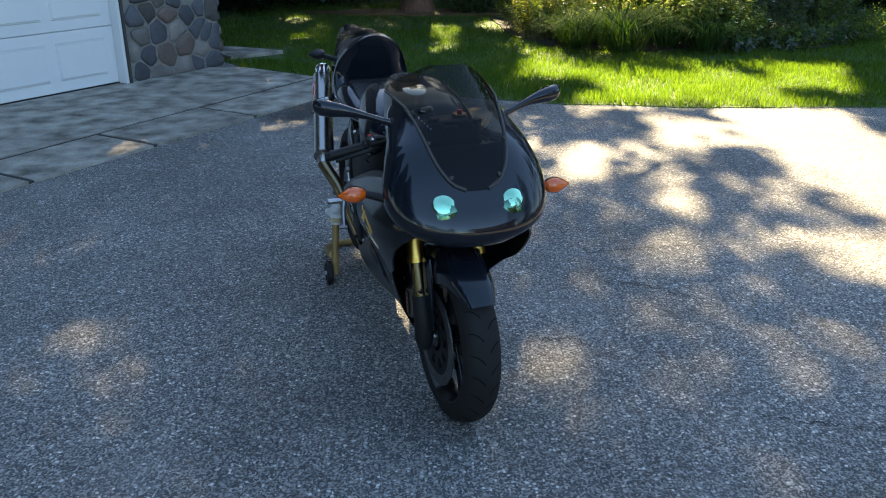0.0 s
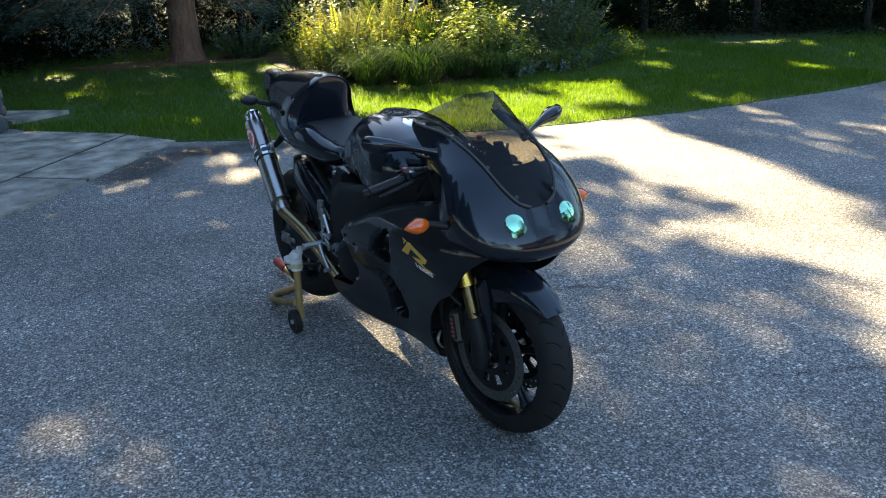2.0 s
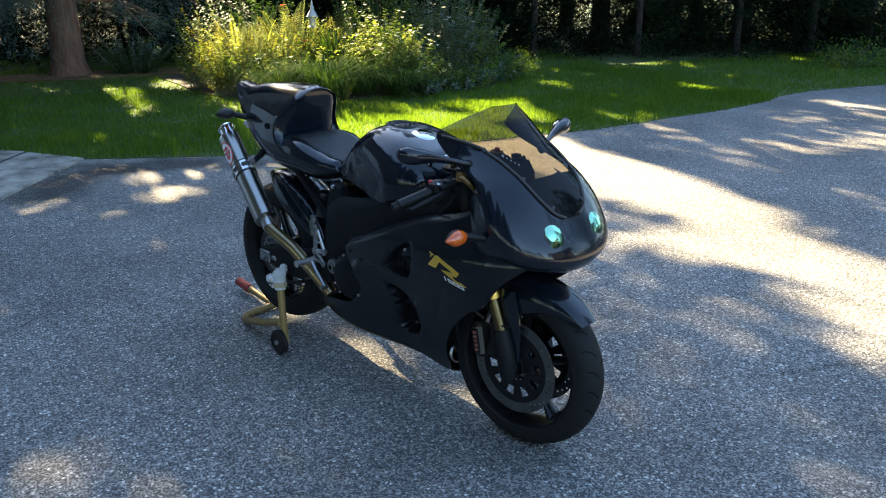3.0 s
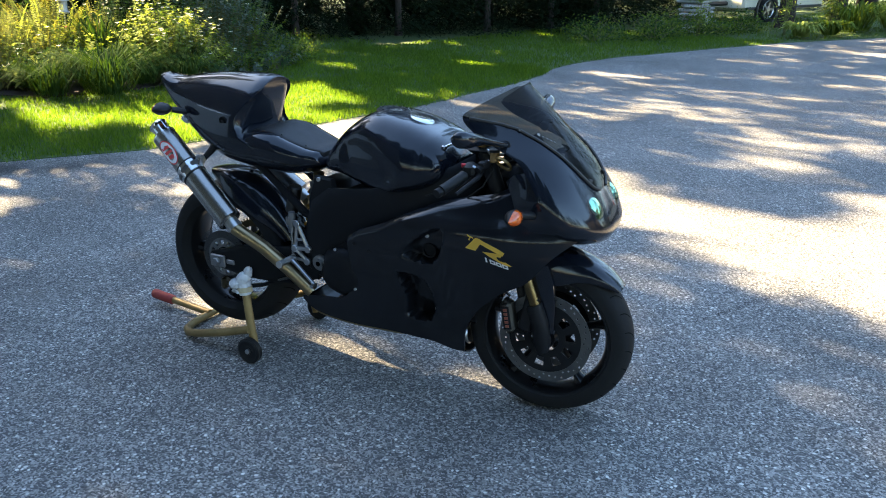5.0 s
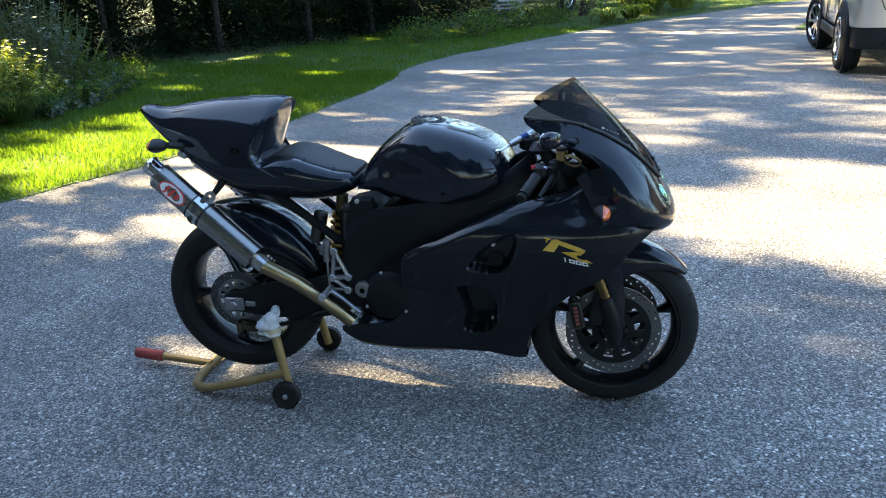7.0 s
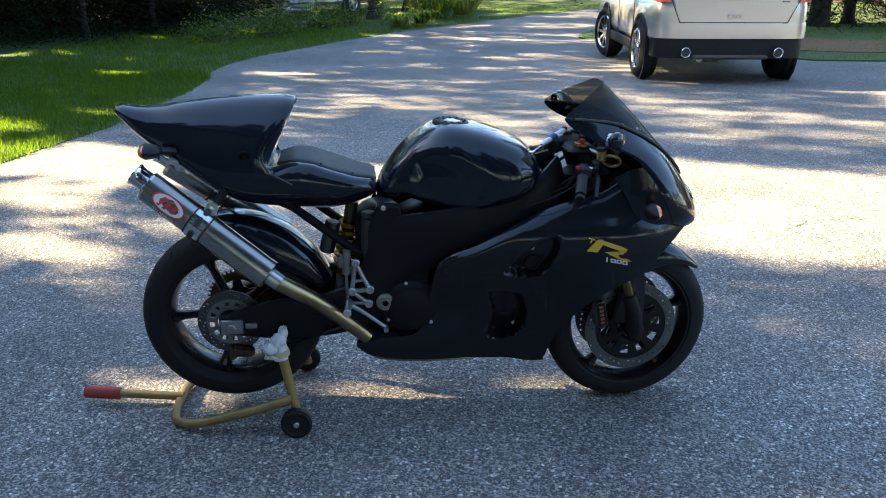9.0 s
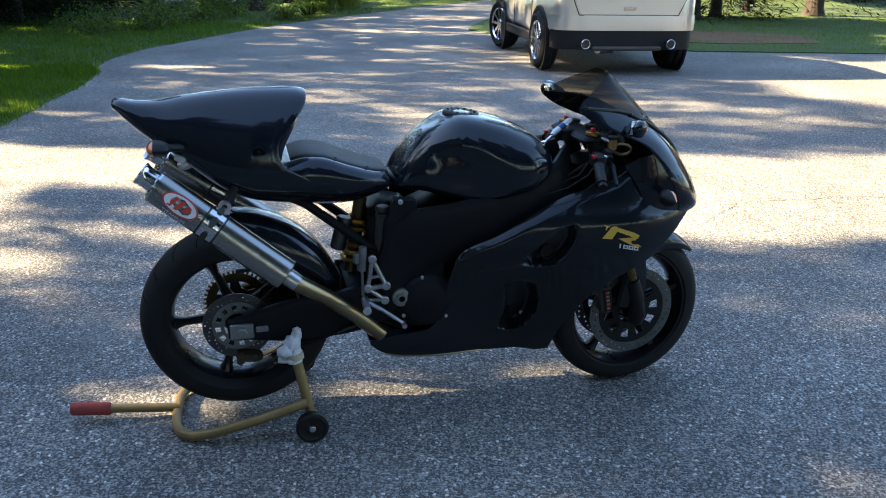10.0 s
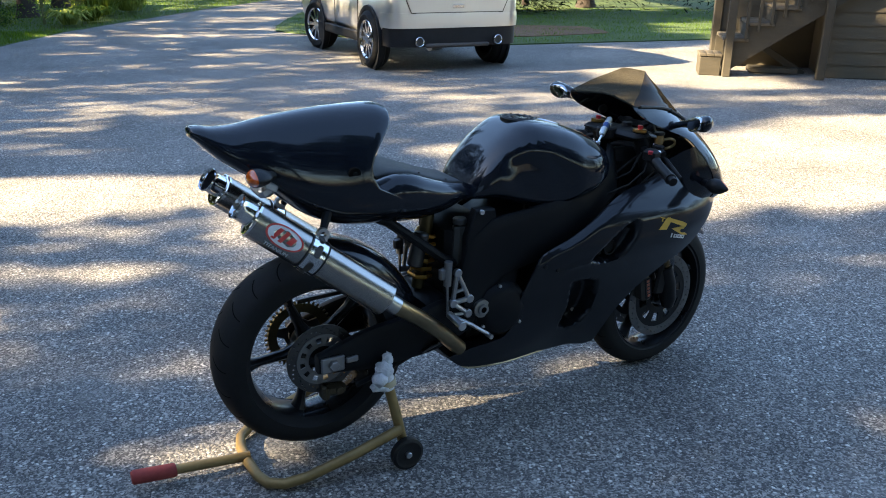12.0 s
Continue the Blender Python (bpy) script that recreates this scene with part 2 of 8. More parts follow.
CARBON = surf("gloss_black_bodywork", (0.0058, 0.0078, 0.0125), (0.0078, 0.0100, 0.0155), 3, 0.22, coat=0.9, rough_vary=0.3, specular=0.08, coat_ior=1.45, coat_rough=0.07)
CARBON_SIDE = surf("dark_gloss_side_panel", (0.0068, 0.0078, 0.0104), (0.0090, 0.0100, 0.0128), 3, 0.30, coat=0.7, rough_vary=0.2, specular=0.08, coat_rough=0.06, coat_ior=1.45)
SATIN = surf("satin_black_paint", (0.0095, 0.0098, 0.0108), (0.0150, 0.0150, 0.0160), 9, 0.45, bump=0.05, bump_scale=120, specular=0.13)
FRAME_BLACK = surf("semi_gloss_black_frame", (0.0090, 0.0096, 0.0112), (0.0130, 0.0135, 0.0148), 7, 0.40, bump=0.03, specular=0.09)
RUBBER = surf("tyre_rubber", (0.0115, 0.0115, 0.0120), (0.0190, 0.0190, 0.0190), 14, 0.7, bump=0.1, bump_scale=90, specular=0.15)
RIM_BLACK = surf("gloss_black_rim", (0.005, 0.005, 0.006), (0.010, 0.010, 0.010), 8, 0.28, coat=0.35, specular=0.2, coat_ior=1.4)
STEEL = surf("brushed_stainless", (0.42, 0.41, 0.39), (0.58, 0.56, 0.53), 5, 0.32, metal=1.0, bump=0.03, bump_scale=200, stretch=(1, 1, 1))
TITAN = surf("brushed_titanium", (0.30, 0.285, 0.262), (0.42, 0.40, 0.37), 4, 0.25, metal=1.0, bump=0.012, bump_scale=220)
TITAN_HEAT = surf("heat_tinted_titanium", (0.22, 0.155, 0.075), (0.40, 0.32, 0.20), 5, 0.30, metal=1.0)
CHROME = surf("polished_metal", (0.62, 0.62, 0.62), (0.75, 0.75, 0.74), 6, 0.12, metal=1.0)
ALU = surf("machined_aluminium", (0.46, 0.46, 0.47), (0.62, 0.62, 0.62), 10, 0.38, metal=1.0, bump=0.03)
DISC_STEEL = surf("brake_disc_steel", (0.060, 0.060, 0.063), (0.11, 0.11, 0.11), 12, 0.42, metal=1.0, bump=0.03)
GOLD = surf("gold_anodised_metal", (0.52, 0.31, 0.06), (0.68, 0.45, 0.12), 8, 0.33, metal=1.0)
BRONZE = surf("bronze_anodised_metal", (0.26, 0.14, 0.04), (0.36, 0.21, 0.07), 9, 0.35, metal=1.0)
SPRING = surf("orange_gold_spring", (0.42, 0.20, 0.03), (0.58, 0.32, 0.06), 12, 0.4, metal=0.6)
STAND_GOLD = surf("scuffed_gold_stand_paint", (0.17, 0.112, 0.040), (0.33, 0.225, 0.088), 9, 0.5, metal=0.45, bump=0.06)
RED_GRIP = surf("red_foam_grip", (0.17, 0.020, 0.018), (0.32, 0.05, 0.04), 16, 0.8, bump=0.2)
RAG = surf("white_cloth_wrap", (0.48, 0.48, 0.49), (0.70, 0.70, 0.70), 16, 0.9, bump=0.5, bump_scale=50)
TAPE = surf("tan_tape", (0.36, 0.29, 0.17), (0.50, 0.42, 0.27), 16, 0.7)
PLASTIC = surf("black_plastic", (0.007, 0.007, 0.0075), (0.015, 0.015, 0.015), 16, 0.5, bump=0.06, specular=0.25)
SEAT_FOAM = surf("black_seat_foam", (0.006, 0.006, 0.0065), (0.012, 0.012, 0.0125), 30, 0.6, bump=0.10, bump_scale=260)
AMBER = surf("amber_lens", (0.50, 0.055, 0.004), (0.75, 0.15, 0.012), 90, 0.2, coat=0.8)
RED_LENS = surf("red_lens", (0.50, 0.02, 0.015), (0.62, 0.05, 0.03), 30, 0.2, coat=0.8)
LAMP_GREEN = surf("mint_coated_lens", (0.20, 0.56, 0.33), (0.46, 0.84, 0.58), 22, 0.12, metal=0.92, coat=0.8)
LAMP_DEEP = surf("deep_green_reflector", (0.006, 0.03, 0.018), (0.07, 0.24, 0.14), 26, 0.10, metal=0.9, coat=1.0)
BRASS = surf("dull_brass", (0.085, 0.066, 0.036), (0.16, 0.125, 0.065), 12, 0.5, metal=0.8)
SCREEN = smoked("smoked_screen", (0.34, 0.31, 0.24), 0.68)
YELLOW = surf("amber_yellow_decal", (0.60, 0.34, 0.03), (0.68, 0.41, 0.05), 10, 0.35, coat=0.4)
WHITE = surf("white_decal", (0.72, 0.72, 0.72), (0.80, 0.80, 0.80), 10, 0.4)
RED_DECAL = surf("red_decal", (0.55, 0.03, 0.03), (0.65, 0.06, 0.05), 10, 0.4)
BLUE = surf("blue_anodised", (0.02, 0.05, 0.17), (0.04, 0.09, 0.24), 10, 0.35, metal=0.7)
RED_ANOD = surf("red_anodised", (0.5, 0.03, 0.04), (0.65, 0.06, 0.07), 10, 0.35, metal=0.6)
MIRROR = surf("mirror_glass", (0.50, 0.51, 0.52), (0.54, 0.55, 0.55), 3, 0.02, metal=1.0)
CAR_SILVER = surf("silver_car_paint", (0.58, 0.58, 0.58), (0.62, 0.62, 0.615), 2, 0.28, metal=0.75, coat=0.7, rough_vary=0.03)
CAR_TRIM = surf("grey_black_car_plastic", (0.009, 0.0095, 0.011), (0.018, 0.018, 0.02), 6, 0.55, bump=0.06, specular=0.2)
CAR_GLASS = surf("dark_car_glass", (0.01, 0.011, 0.012), (0.016, 0.017, 0.018), 2, 0.05, coat=0.5)
CREAM = surf("cream_trailer_paint", (0.66, 0.62, 0.50), (0.76, 0.72, 0.60), 2, 0.4)
FLAT_STONE = surf("stacked_flat_stone", (0.15, 0.148, 0.14), (0.44, 0.43, 0.41), 6, 0.85, bump=0.5, vary=0.2)


# ---------------------------------------------------------------- shapes
def spl(points):
    """A smooth curve through (x, y) points, without overshoot."""
    xs, ys = np.array([p[0] for p in points], float), np.array([p[1] for p in points], float)
    h, d = np.diff(xs), np.diff(ys) / np.diff(xs)
    m = np.concatenate([[d[0]], (d[:-1] * h[1:] + d[1:] * h[:-1]) / (h[1:] + h[:-1]), [d[-1]]])
    for i in range(len(d)):
        if d[i] == 0:
            m[i] = m[i + 1] = 0
        else:
            a, b = m[i] / d[i], m[i + 1] / d[i]
            if a < 0:
                m[i] = 0
            if b < 0:
                m[i + 1] = 0
            r = math.hypot(a, b)
            if r > 3:
                m[i], m[i + 1] = 3 * a / r * d[i], 3 * b / r * d[i]

    def f(x):
        x = min(max(x, xs[0]), xs[-1])
        i = min(int(np.searchsorted(xs, x, side="right")) - 1, len(h) - 1)
        t = (x - xs[i]) / h[i]
        return float(ys[i] * (1 + 2 * t) * (1 - t) ** 2 + m[i] * h[i] * t * (1 - t) ** 2 + ys[i + 1] * t * t * (3 - 2 * t) - m[i + 1] * h[i] * t * t * (1 - t))
    return f


def smooth(a, b, x):
    t = min(max((x - a) / (b - a), 0.0), 1.0)
    return t * t * (3 - 2 * t)


def power(v, e):
    return math.copysign(abs(v) ** e, v)


def inside_depth(poly, x, z):
    """How far (x, z) lies inside a polygon; negative outside."""
    hit, best = False, 1e9
    for (ax, az), (bx, bz) in zip(poly, poly[1:] + poly[:1]):
        if (az > z) != (bz > z) and x < (bx - ax) * (z - az) / (bz - az) + ax:
            hit = not hit
        dx, dz = bx - ax, bz - az
        t = min(max(((x - ax) * dx + (z - az) * dz) / (dx * dx + dz * dz), 0), 1)
        best = min(best, math.hypot(x - ax - t * dx, z - az - t * dz))
    return best if hit else -best


class Shape:
    """Vertices and faces of one mesh, gathered from simple sweeps."""

    def __init__(self):
        self.v, self.f = [], []

    def add(self, verts, faces):
        o = len(self.v)
        self.v += [tuple(p) for p in verts]
        self.f += [tuple(i + o for i in f) for f in faces]
        return self

    def loft(self, rings, closed=True, cap=(True, True)):
        n, verts, faces = len(rings[0]), [p for r in rings for p in r], []
        for a in range(len(rings) - 1):
            for k in range(n if closed else n - 1):
                j = (k + 1) % n
                faces.append((a * n + k, a * n + j, (a + 1) * n + j, (a + 1) * n + k))
        if cap[0]:
            faces.append(tuple(range(n - 1, -1, -1)))
        if cap[1]:
            faces.append(tuple((len(rings) - 1) * n + k for k in range(n)))
        return self.add(verts, faces)

    def tube(self, path, r, n=10, flat=1.0, cap=(True, True)):
        """A round bar along a path; r is one radius or one for each point."""
        path = [Vector(p) for p in path]
        rr = r if isinstance(r, (list, tuple)) else [r] * len(path)
        rings, side = [], None
        for i, p in enumerate(path):
            d = (path[min(i + 1, len(path) - 1)] - path[max(i - 1, 0)]).normalized()
            if side is None:
                side = d.orthogonal().normalized() if abs(d.z) > 0.95 else d.cross(Vector((0, 0, 1))).normalized()
            side = (side - d * side.dot(d)).normalized()
            up = side.cross(d)
            rings.append([p + rr[i] * (math.cos(2 * math.pi * k / n) * side + flat * math.sin(2 * math.pi * k / n) * up) for k in range(n)])
        return self.loft(rings, True, cap)

    def lathe(self, profile, centre, axis, n=32, closed=False, start=0.0, sweep=360.0):
        """Turn (radius, along) points round an axis; closed joins the last point to the first."""
        axis, centre = Vector(axis).normalized(), Vector(centre)
        a = axis.orthogonal().normalized() if abs(axis.y) < 0.9 else Vector((1, 0, 0))
        a = (a - axis * a.dot(axis)).normalized()
        b = axis.cross(a)
        full = sweep >= 359.9
        steps = n if full else n + 1
        rings = []
        for r, h in profile:
            rings.append([centre + axis * h + r * (math.cos(radians(start + sweep * k / n)) * a + math.sin(radians(start + sweep * k / n)) * b) for k in range(steps)])
        if closed:
            rings.append(rings[0])
        return self.loft(rings, full, (False, False))

    def box(self, centre, size, bevel=0.004, turn=None):
        """A box with chamfered edges."""
        x, y, z = (s / 2 for s in size)
        c = min(bevel, x * 0.9, y * 0.9, z * 0.9)
        rings = []
        for h, inset in ((-z, c), (-z + c, 0), (z - c, 0), (z, c)):
            a, b = x - inset, y - inset
            rings.append([(a - c, -b, h), (a, -b + c, h), (a, b - c, h), (a - c, b, h), (-a + c, b, h), (-a, b - c, h), (-a, -b + c, h), (-a + c, -b, h)])
        m = Matrix.Translation(centre) @ (turn or Matrix())
        return self.loft([[m @ Vector(p) for p in r] for r in rings])

    def disc(self, centre, axis, r, h, n=20, bevel=0.15):
        b = min(r, h) * bevel
        return self.lathe([(0.0005, -h / 2), (r - b, -h / 2), (r, -h / 2 + b), (r, h / 2 - b), (r - b, h / 2), (0.0005, h / 2)], centre, axis, n)

    def moved(self, m):
        self.v = [tuple(m @ Vector(p)) for p in self.v]
        return self


def mesh_of(name, shape, material, angle=38.0):
    me = bpy.data.meshes.new(name)
    me.from_pydata(shape.v, [], shape.f)
    bm = bmesh.new()
    bm.from_mesh(me)
    bmesh.ops.remove_doubles(bm, verts=bm.verts, dist=0.00005)
    bmesh.ops.recalc_face_normals(bm, faces=bm.faces)
    bm.to_mesh(me)
    bm.free()
    me.materials.append(material)
    me.shade_smooth()
    me.set_sharp_from_angle(angle=radians(angle))
    return me


def part(name, shape, material, parent, label="", at=None, angle=38.0):
    """One mesh under a thing or under a part."""
    ob = new(name, mesh_of(name, shape, material, angle))
    ob.parent = parent
    if at is not None:
        ob.matrix_basis = at
    return tagged(ob, label)


def thing(name, m, label, category, group="", kind=""):
    """An Empty at a thing's base, to carry its parts."""
    ob = new(name)
    ob.empty_display_size = 0.1
    ob.matrix_basis = m
    return tagged(ob, label, category, group, kind)


def solid(name, shape, material, label, category, kind="", m=None, group="", angle=38.0):
    """A thing that is one mesh."""
    ob = new(name, mesh_of(name, shape, material, angle))
    if m is not None:
        ob.matrix_basis = m
    return tagged(ob, label, category, group, kind)


def quick_mesh(name, verts, faces, materials, slots=None):
    """A mesh from arrays of corners (n, 3) and faces (m, 3 or 4)."""
    me = bpy.data.meshes.new(name)
    verts, faces = np.asarray(verts, np.float32), np.asarray(faces, np.int32)
    me.vertices.add(len(verts))
    me.vertices.foreach_set("co", verts.ravel())
    k = faces.shape[1]
    me.loops.add(faces.size)
    me.loops.foreach_set("vertex_index", faces.ravel())
    me.polygons.add(len(faces))
    me.polygons.foreach_set("loop_start", np.arange(0, faces.size, k, dtype=np.int32))
    for mt in materials:
        me.materials.append(mt)
    if slots is not None:
        me.polygons.foreach_set("material_index", np.asarray(slots, np.int32))
    me.update(calc_edges=True)
    return me


def slab(outline, z0, z1):
    """A flat plate over an outline in plan."""
    s, n = Shape(), len(outline)
    s.add([(x, y, z1) for x, y in outline] + [(x, y, z0) for x, y in outline], [tuple(range(n))] + [(k, n + k, n + (k + 1) % n, (k + 1) % n) for k in range(n)])
    return s


# ---------------------------------------------------------------- ground, driveway, lawns
def wavy(points, step=0.35, amount=0.03, seed=3.0):
    """An outline refined into short stretches with a slightly ragged edge."""
    out = []
    for i in range(len(points) - 1):
        a, b = Vector(points[i]), Vector(points[i + 1])
        n = max(1, int((b - a).length / step))
        for k in range(n):
            p = a.lerp(b, k / n)
            w = amount if (b - a).length < 6 else 0
            out.append((p.x + w * noise.noise((p.x * 2.1, p.y * 2.1, seed)), p.y + 2 * w * noise.noise((p.x * 2.3, p.y * 2.3, seed + 7))))
    out.append(tuple(points[-1]))
    return out


ground = Shape()
ground.lathe([(0.01, 0), (30, 0), (90, 0), (400, -1.0), (2500, -6.0)], (4, 8, -0.04), (0, 0, 1), 48)
solid("ground", ground, SOIL, "dark forest floor reaching away under the trees", "ground", "structure")
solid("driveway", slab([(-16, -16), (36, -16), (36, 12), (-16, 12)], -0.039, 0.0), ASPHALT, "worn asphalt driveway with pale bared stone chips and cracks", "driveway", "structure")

LAWN_FRONT = [(-0.86, 8.13), (-0.4, 7.95), (0.1, 7.74), (0.6, 7.54), (1.09, 7.40), (2.05, 7.23), (3.1, 7.22), (4.0, 7.21), (5.1, 7.38), (5.9, 7.52), (6.6, 7.64), (7.1, 7.81), (7.6, 8.02), (8.15, 8.18), (9.0, 8.22), (9.8, 8.14), (10.6, 7.98),
              (12.2, 7.65), (13.9, 7.25), (15.5, 6.66), (17.2, 5.95), (19.8, 4.9), (23.6, 3.1), (33, -1.0)]
lawn_line = wavy(LAWN_FRONT)
lawn_outline = lawn_line + [(60, 6), (60, 60), (-30, 60), (-30, 12), (-4.6, 11.2), (-2.46, 9.66), (-2.13, 9.22), (-1.36, 8.69)]
solid("lawn_1", slab(lawn_outline, -0.03, 0.006), TURF, "mown lawn in dappled shade beside the driveway", "lawn", "structure", angle=80)
RIGHT_EDGE = [(10.6, -9.0), (11.4, -4.0), (11.0, -0.2), (11.9, 1.5), (13.0, 2.95), (13.7, 3.5), (15.0, 3.4), (18.0, 2.8), (24.0, 0.6), (33, -3.5)]
right_line = wavy(RIGHT_EDGE)
solid("lawn_2", slab(right_line + [(60, -12), (60, -60), (10, -60), (10, -9)], -0.03, 0.02), TURF, "lawn beyond the parked car", "lawn", "structure", angle=80)


def cracks():
    rng = random.Random(5)
    lines = [[(4.2, 5.6), (5.6, 4.9), (6.6, 4.4), (7.6, 4.3)], [(0.60, 4.33), (0.73, 3.89), (1.03, 3.95), (1.24, 4.00), (1.55, 4.11)], [(-2.00, 3.82), (-1.97, 4.01), (-1.88, 4.09), (-1.2, 4.6)],
             [(0.61, 3.66), (0.83, 3.53), (0.95, 3.48), (1.04, 3.41), (1.14, 3.35)], [(0.27, 3.03), (0.40, 2.98), (0.54, 2.98), (0.64, 2.84)], [(1.07, 2.43), (1.23, 2.38), (1.47, 2.34), (1.73, 2.28)],
             [(6.11, 6.38), (6.34, 5.80), (6.69, 5.19), (7.47, 4.71), (7.85, 4.27), (8.54, 3.85)], [(5.55, -0.91), (5.41, -1.35), (5.47, -1.87)], [(2.05, 1.65), (2.46, 1.35), (2.71, 0.46), (2.67, -0.38)],
             [(3.51, 5.04), (3.34, 4.48), (3.22, 4.07)], [(3.4, 6.9), (3.9, 6.95)]]
    s = Shape()
    for line in lines:
        pts = []
        for a, b in zip(line, line[1:]):
            for k in range(14):
                t = k / 14
                pts.append((a[0] + (b[0] - a[0]) * t + rng.uniform(-0.018, 0.018), a[1] + (b[1] - a[1]) * t + rng.uniform(-0.018, 0.018)))
        left, right = [], []
        for i, p in enumerate(pts):
            q = pts[min(i + 1, len(pts) - 1)]
            o = pts[max(i - 1, 0)]
            d = Vector((q[0] - o[0], q[1] - o[1])).normalized()
            w = rng.choice((0.0006, 0.0015, 0.003, 0.0045)) * (0.4 + 0.6 * math.sin(math.pi * (i + 0.5) / len(pts)))
            left.append((p[0] - d.y * w, p[1] + d.x * w, 0.0025))
            right.append((p[0] + d.y * w, p[1] - d.x * w, 0.0025))
        s.loft([left, right], False, (False, False))
    solid("driveway_cracks", s, CRACK, "thin dark cracks across the asphalt", "cracks", "stuff", angle=80)


cracks()

# bed of bark round the garden plants, and needles under the spruce
BED = [(0.75, 13.8), (0.95, 11.7), (1.5, 10.5), (2.4, 10.35), (3.3, 10.45), (4.7, 10.5), (5.7, 11.4), (6.45, 12.6), (6.3, 14.2), (3.5, 15.2), (0.75, 13.8)]
bed_outline = wavy(BED, 0.3, 0.06)[:-1]
solid("planting_bed", slab(bed_outline, 0.0, 0.022), MULCH, "dark bark mulch bed under the garden plants", "garden bed", "structure", angle=80)


def patch(name, centre, rx, ry, material, label, seed):
    pts = []
    for k in range(40):
        a = 2 * math.pi * k / 40
        w = 1 + 0.25 * noise.noise((math.cos(a) * 1.7, math.sin(a) * 1.7, seed))
        pts.append((centre[0] + rx * w * math.cos(a), centre[1] + ry * w * math.sin(a)))
    solid(name, slab(pts, 0.0, 0.032), material, label, "ground cover", "structure", angle=80)


patch("needle_bed", (0.1, 14.6), 2.3, 0.5, NEEDLES, "brown fallen needles under the spruce", 1.0)
patch("needle_bed.001", (13.2, -1.0), 1.1, 2.0, NEEDLES, "brown needle patch on the far lawn", 4.0)

# ---------------------------------------------------------------- trees that shade the place
_sx, _sy, _sz = SUN_DIR


CLEARING = [(0.86, 5.25), (0.87, 5.80), (1.05, 6.08), (1.47, 6.12), (1.80, 6.50), (2.28, 7.05), (2.3, 7.4), (3.6, 7.4), (3.46, 6.8), (3.43, 6.1), (3.48, 5.4), (3.28, 4.55), (3.17, 4.10), (2.98, 3.6), (2.92, 3.2), (2.98, 2.66), (3.29, 2.50),
            (3.64, 2.74), (4.00, 2.66), (4.08, 2.3), (3.97, 1.87), (3.79, 1.30), (3.80, 0.20), (4.19, -0.42), (4.61, -1.29), (4.5, -2.3), (4.9, -5.0), (2.7, -5.0), (1.7, -1.0), (1.60, 0.03), (1.56, 0.45), (1.80, 0.60), (1.78, 1.06),
            (1.70, 1.30), (1.60, 1.68), (1.64, 1.95), (1.90, 1.98), (1.90, 2.30), (1.80, 2.60), (2.0, 2.75), (2.22, 2.95), (1.95, 3.30), (1.90, 3.60), (1.88, 4.05), (2.20, 4.38), (2.30, 4.9), (2.24, 5.45), (2.12, 5.96), (1.72, 5.80), (1.42, 5.38), (1.10, 5.48)]
BY_THE_CAR = [(9.6, -0.3), (10.6, -3.6), (7.7, -3.0), (6.0, -3.4), (6.1, -1.6), (6.8, -0.4)]
# small openings in the crowns: place, half widths on the ground, share of the sun let through
SUN_FLECKS = ((-0.20, 3.32, 0.11, 0.36, 1.0), (-0.02, 2.66, 0.10, 0.18, 1.0), (-0.59, 2.80, 0.11, 0.08, 0.5), (1.37, 4.61, 0.22, 0.14, 0.6), (1.86, 5.10, 0.12, 0.13, 0.55),
              (2.04, 4.71, 0.13, 0.15, 0.5), (0.92, 5.25, 0.20, 0.14, 0.85), (1.50, 4.00, 0.26, 0.11, 0.45), (1.22, 3.83, 0.14, 0.10, 0.4), (0.96, 3.21, 0.17, 0.17, 0.6),
              (1.16, 3.28, 0.11, 0.11, 0.5), (0.49, 2.80, 0.14, 0.17, 0.65), (0.72, 2.80, 0.13, 0.11, 0.5), (1.33, 2.80, 0.14, 0.13, 0.1), (1.85, 2.85, 0.14, 0.14, 0.3),
              (0.14, 2.42, 0.10, 0.06, 0.45), (-1.49, 2.99, 0.14, 0.13, 0.45), (-2.32, 5.85, 0.18, 0.13, 0.7), (-0.46, 6.58, 0.27, 0.16, 1.0), (-0.38, 7.12, 0.27, 0.20, 1.0), (-0.32, 7.50, 0.20, 0.10, 0.7),
              (0.39, 6.09, 0.22, 0.11, 0.5), (1.59, 5.15, 0.16, 0.22, 0.6), (0.35, 4.29, 0.16, 0.10, 0.35), (-1.96, 8.8, 0.16, 0.09, 0.9), (-1.3, 6.6, 0.16, 0.09, 0.5), (-1.79, 5.5, 0.16, 0.12, 0.4), (-0.95, 6.1, 0.16, 0.10, 0.3),
              (-1.85, 12.67, 0.28, 0.5, 0.35), (-0.05, 12.30, 0.36, 0.7, 0.55), (-0.01, 10.9, 0.22, 0.7, 0.4), (-0.21, 9.0, 0.26, 0.15, 0.45), (0.78, 12.8, 0.3, 0.7, 0.6), (-2.36, 13.6, 0.28, 0.5, 0.3))


def let_through(share):
    """The part of the sprays to leave out, so that this share of the sun comes through several crowns."""
    return 0.0 if share < 0.004 else min(1.0, 1.0 + math.log(share) / 7.5)


